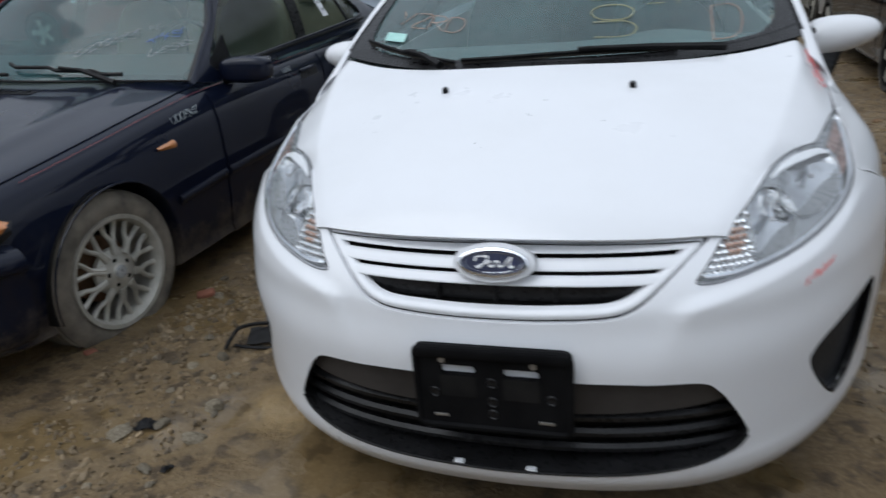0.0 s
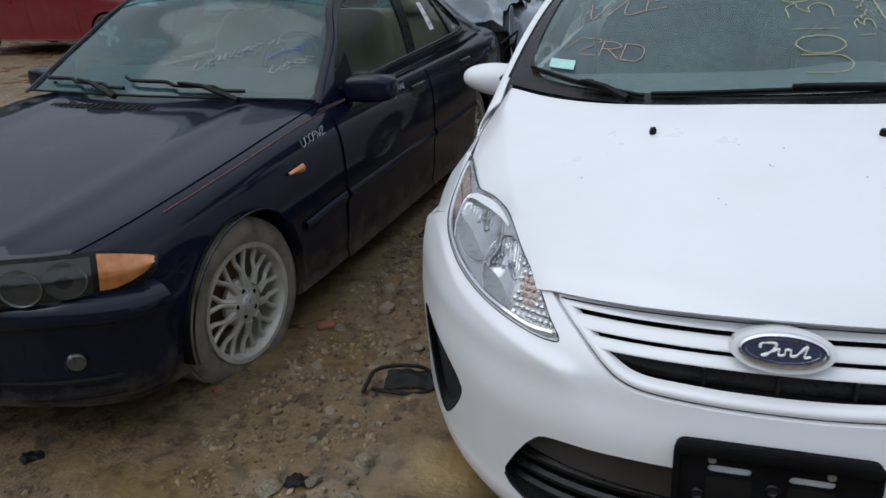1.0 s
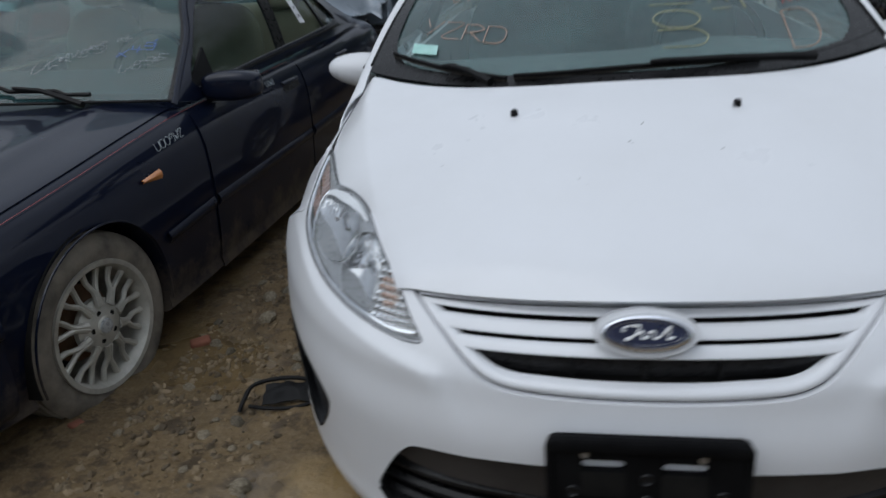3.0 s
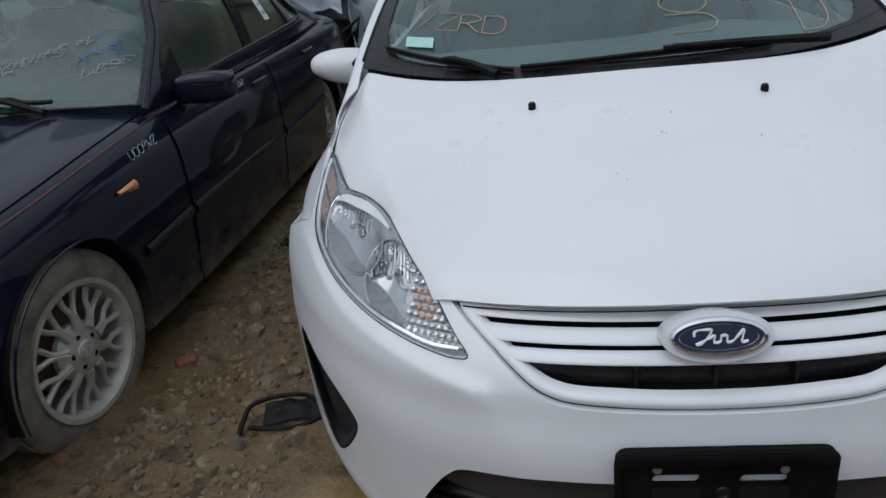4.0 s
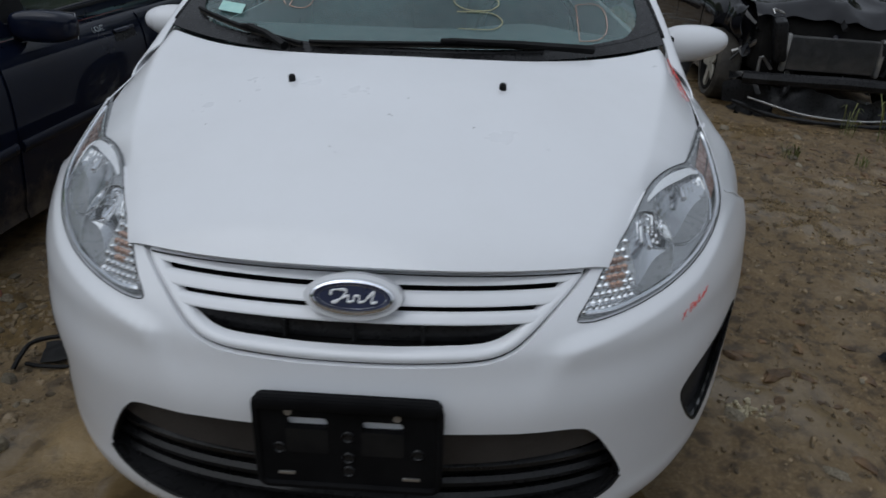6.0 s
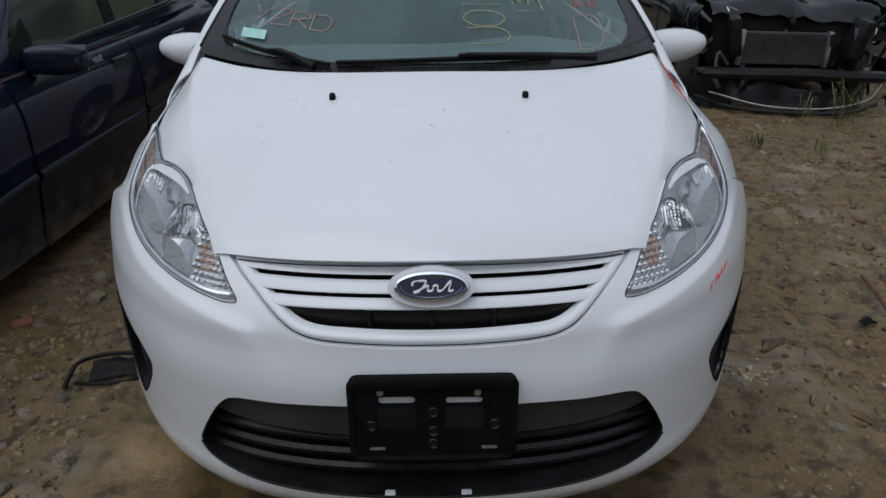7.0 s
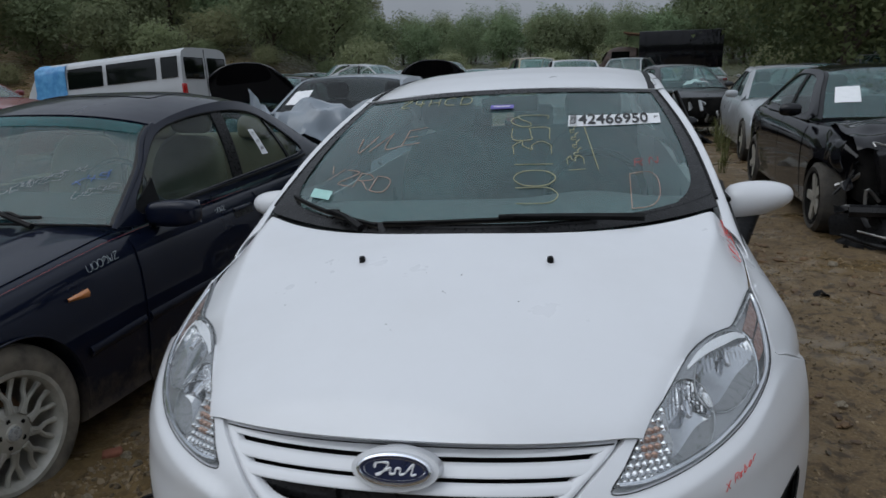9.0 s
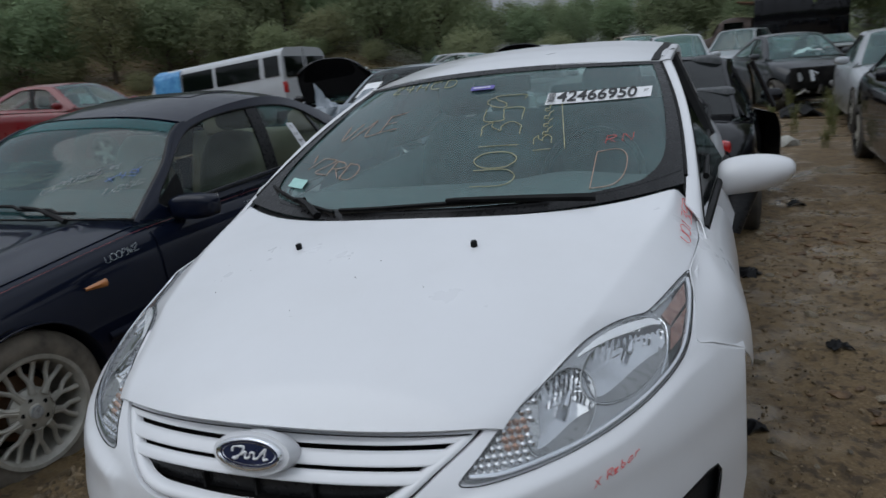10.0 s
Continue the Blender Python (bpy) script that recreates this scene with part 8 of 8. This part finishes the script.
def leaf_material(name, a, b):
    m, n, l, p = material(name)
    g = n.new("ShaderNodeNewGeometry")
    inf = n.new("ShaderNodeObjectInfo")
    c = mix_colour(m, g.outputs["Random Per Island"], a, b, 0.0, 1.0)
    h = n.new("ShaderNodeHueSaturation")
    l.new(remap(m, inf.outputs["Random"], 0, 1, 0.47, 0.53), h.inputs["Hue"])
    l.new(remap(m, inf.outputs["Random"], 0, 1, 0.92, 1.25), h.inputs["Value"])
    l.new(c, h.inputs["Color"])
    l.new(h.outputs["Color"], p.inputs["Base Color"])
    p.inputs["Roughness"].default_value = 0.8
    p.inputs["Specular IOR Level"].default_value = 0.2
    # light passes through the leaves
    tr, mx = n.new("ShaderNodeBsdfTranslucent"), n.new("ShaderNodeMixShader")
    l.new(h.outputs["Color"], tr.inputs["Color"])
    mx.inputs[0].default_value = 0.5
    l.new(p.outputs[0], mx.inputs[1])
    l.new(tr.outputs[0], mx.inputs[2])
    l.new(mx.outputs[0], n["Material Output"].inputs["Surface"])
    return m


# far foliage is lightened and greyed: distance haze put into its colour
LEAF = leaf_material("hazed_green_leaves", (0.175, 0.215, 0.120), (0.215, 0.260, 0.148))
LEAF2 = leaf_material("hazed_olive_leaves", (0.220, 0.242, 0.134), (0.262, 0.284, 0.160))
NEEDLE = leaf_material("pine_needles", (0.080, 0.100, 0.066), (0.125, 0.148, 0.094))


def tree(label, seed, tall, spread, leaves, size, mat, m, pine=False):
    r = random.Random(seed)
    t = thing("tree", label, "tree", m, "wood behind the yard")
    lean = Vector((r.uniform(-0.3, 0.3), r.uniform(-0.3, 0.3), 0))
    trunk = bmesh.new()
    th = tall * (0.95 if pine else 0.6)
    tube([lean * (k / 6) ** 2 + Vector((0, 0, -0.3 + (th + 0.3) * k / 6)) for k in range(7)], [tall * 0.022 * (1 - 0.8 * k / 6) for k in range(7)], 7, trunk)
    clumps = []
    for k in range(12 if not pine else 16):
        a = 2.4 * k + r.uniform(-0.4, 0.4)
        h = tall * (r.uniform(0.10, 0.55) if not pine else 0.2 + 0.75 * k / 16)
        out = spread * (r.uniform(0.45, 0.95) if not pine else (1 - k / 17) * 0.9)
        tip = Vector((math.cos(a) * out, math.sin(a) * out, h + (tall * r.uniform(0.10, 0.38) if not pine else -0.05 * out)))
        root = lean * (h / th) ** 2 + Vector((0, 0, h))
        tube(spline([root, root.lerp(tip, 0.5) + Vector((0, 0, 0.1 * out)), tip], 6), [tall * 0.008 * (1 - 0.15 * i) for i in range(6)], 5, trunk)
        clumps.append((tip, spread * r.uniform(0.34, 0.52) if not pine else 0.28 * out + 0.25))
    part("trunk", trunk, BARK, t, "grey-brown trunk with its limbs")
    if not pine:
        for k in range(7):
            clumps.append((Vector((r.uniform(-0.4, 0.4) * spread, r.uniform(-0.4, 0.4) * spread, tall * r.uniform(0.55, 0.93))), spread * r.uniform(0.32, 0.5)))
    vs, fs = [], []
    mid, span = 0.56 * tall, 0.46 * tall
    for k in range(leaves):
        if pine or k % 4 == 0:
            c, rad = clumps[r.randrange(len(clumps))]
            p = c + Vector((r.gauss(0, 1), r.gauss(0, 1), r.gauss(0, 0.75))).normalized() * rad * r.random() ** 0.45
        else:
            # a full crown with lumps and hollows
            d = Vector((r.gauss(0, 1), r.gauss(0, 1), r.gauss(0, 1))).normalized()
            lump = 1 + 0.55 * noise.noise(d * 2.1 + Vector((seed * 5.3, 0, 0))) + 0.25 * noise.noise(d * 5.0 + Vector((0, seed, 0)))
            q = d * lump * (0.50 + 0.50 * r.random() ** 0.5)
            p = Vector((q.x * spread * 1.05, q.y * spread * 1.05, mid + q.z * span))
        s = size * r.uniform(0.5, 1.3)
        out = Vector((p.x, p.y, (p.z - mid) * 0.8)).normalized() + Vector((0, 0, 0.55)) + 0.55 * Vector((r.gauss(0, 1), r.gauss(0, 1), r.gauss(0, 1)))
        e = out.to_track_quat("Z", "Y").to_matrix() @ Matrix.Rotation(r.uniform(0, 6.28), 3, "Z")
        n0 = len(vs)
        for q in ((-s, -s * 0.35, 0), (0.9 * s, -s * 0.2, 0.1 * s), (0.1 * s, s * 0.75, 0)):
            vs.append(p + e @ Vector(q))
        fs.append((n0, n0 + 1, n0 + 2))
    me = bpy.data.meshes.new("crown")
    me.from_pydata(vs, [], fs)
    me.materials.append(mat)
    o = new("crown", me)
    o.parent = t
    tagged(o, "uneven crown of small leaves")
    return t


woods = [tree("broad dark green tree in full leaf", 1, 11, 3.6, 7200, 0.20, LEAF, pose(-58, 80, rise(-58, 80))),
         tree("tall olive green tree in full leaf", 2, 13, 3.4, 7200, 0.20, LEAF2, pose(-66, 88, rise(-66, 88))),
         tree("bushy green young tree on the bank", 3, 7, 2.6, 5200, 0.17, LEAF, pose(-60, 92, rise(-60, 92))),
         tree("dark pine tree on the bank", 4, 15, 2.8, 6000, 0.20, NEEDLE, pose(-70, 100, rise(-70, 100)), pine=True),
         tree("low yellow-green bush by the bank", 5, 3.6, 2.2, 5000, 0.11, LEAF2, pose(-16, 51, rise(-16, 51)))]
TALL = (11, 13, 7, 15, 3.6)
# a coarse tree for the out-of-view ring that shapes reflections and low light
unseen_tree = tree("unseen green tree added round the yard", 6, 12, 4.6, 1500, 0.55, LEAF, pose(30, -58, rise(30, -58)))
rt = random.Random(8)
for row, (dist, step, top) in enumerate(((58, 4.6, (4,)), (80, 4.4, (2, 0, 2, 2)), (92, 4.4, (0, 1, 2, 0)), (104, 4.4, (0, 1, 2, 1)), (118, 4.6, (1, 3, 0, 1)))):
    a = -1.08
    while a < 0.72:
        d = dist * rt.uniform(0.96, 1.05)
        x, y = d * math.sin(a), d * math.cos(a)
        s = rt.uniform(0.75, 1.2) if row else rt.uniform(0.4, 0.8)
        k = rt.choice(top)
        if -0.312 < a < 0.115:
            # lower growth in the middle, where the sky shows
            s = min(s, (math.tan(radians(rt.uniform(4.0, 5.2))) * d + 1.4 - rise(x, y)) / (TALL[k] * 1.06))
        o = copy_thing(woods[k], pose(x, y, rise(x, y) - 0.1, 0, 0, rt.uniform(0, 360)))
        o.scale = (s * rt.uniform(1.0, 1.25), s * 1.1, s * rt.uniform(0.95, 1.05))
        a += step / d * rt.uniform(0.8, 1.25)
for dist in (60, 67, 74):
    a = -1.10
    while a < -0.345:
        d = dist * rt.uniform(0.97, 1.03)
        x, y = d * math.sin(a), d * math.cos(a)
        s = rt.uniform(0.6, 1.0)
        o = copy_thing(woods[rt.choice((0, 0, 1, 2, 2, 4))], pose(x, y, rise(x, y) - 0.1, 0, 0, rt.uniform(0, 360)))
        o.scale = (s * rt.uniform(1.0, 1.25), s * 1.1, s)
        a += 3.9 / d * rt.uniform(0.8, 1.25)
# the added ring: out of view, it blocks the bright horizon
a = 0.78
while a < 5.15:
    for dist in (58, 72):
        d = dist * rt.uniform(0.94, 1.06)
        x, y = d * math.sin(a), d * math.cos(a)
        copy_thing(unseen_tree, pose(x, y, rise(x, y) - 0.1, 0, 0, rt.uniform(0, 360))).scale = (1.2, 1.2, rt.uniform(0.8, 1.2))
    a += 7.0 / 65 * rt.uniform(0.8, 1.2)
OAKLEAF = leaf_material("oak_leaves", (0.085, 0.098, 0.045), (0.150, 0.158, 0.075))
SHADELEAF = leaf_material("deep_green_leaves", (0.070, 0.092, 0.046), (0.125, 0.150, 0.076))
oaks = [tree("large spreading oak at the yard's edge", 21, 12.5, 5.4, 26000, 0.13, OAKLEAF, pose(9.6, 28.5, 0.0)), tree("dark leafy tree at the yard's edge", 22, 11, 4.6, 21000, 0.13, SHADELEAF, pose(15.5, 28, 0.0))]
for x, y, k, s in ((11.5, 36, 1, 1.0), (21, 26, 0, 0.95), (17, 37, 0, 1.05), (26, 33, 1, 1.1), (24, 20, 1, 0.9)):
    copy_thing(oaks[k], pose(x, y, -0.1, 0, 0, 77 * k + x * 9)).scale = (s, s, s)
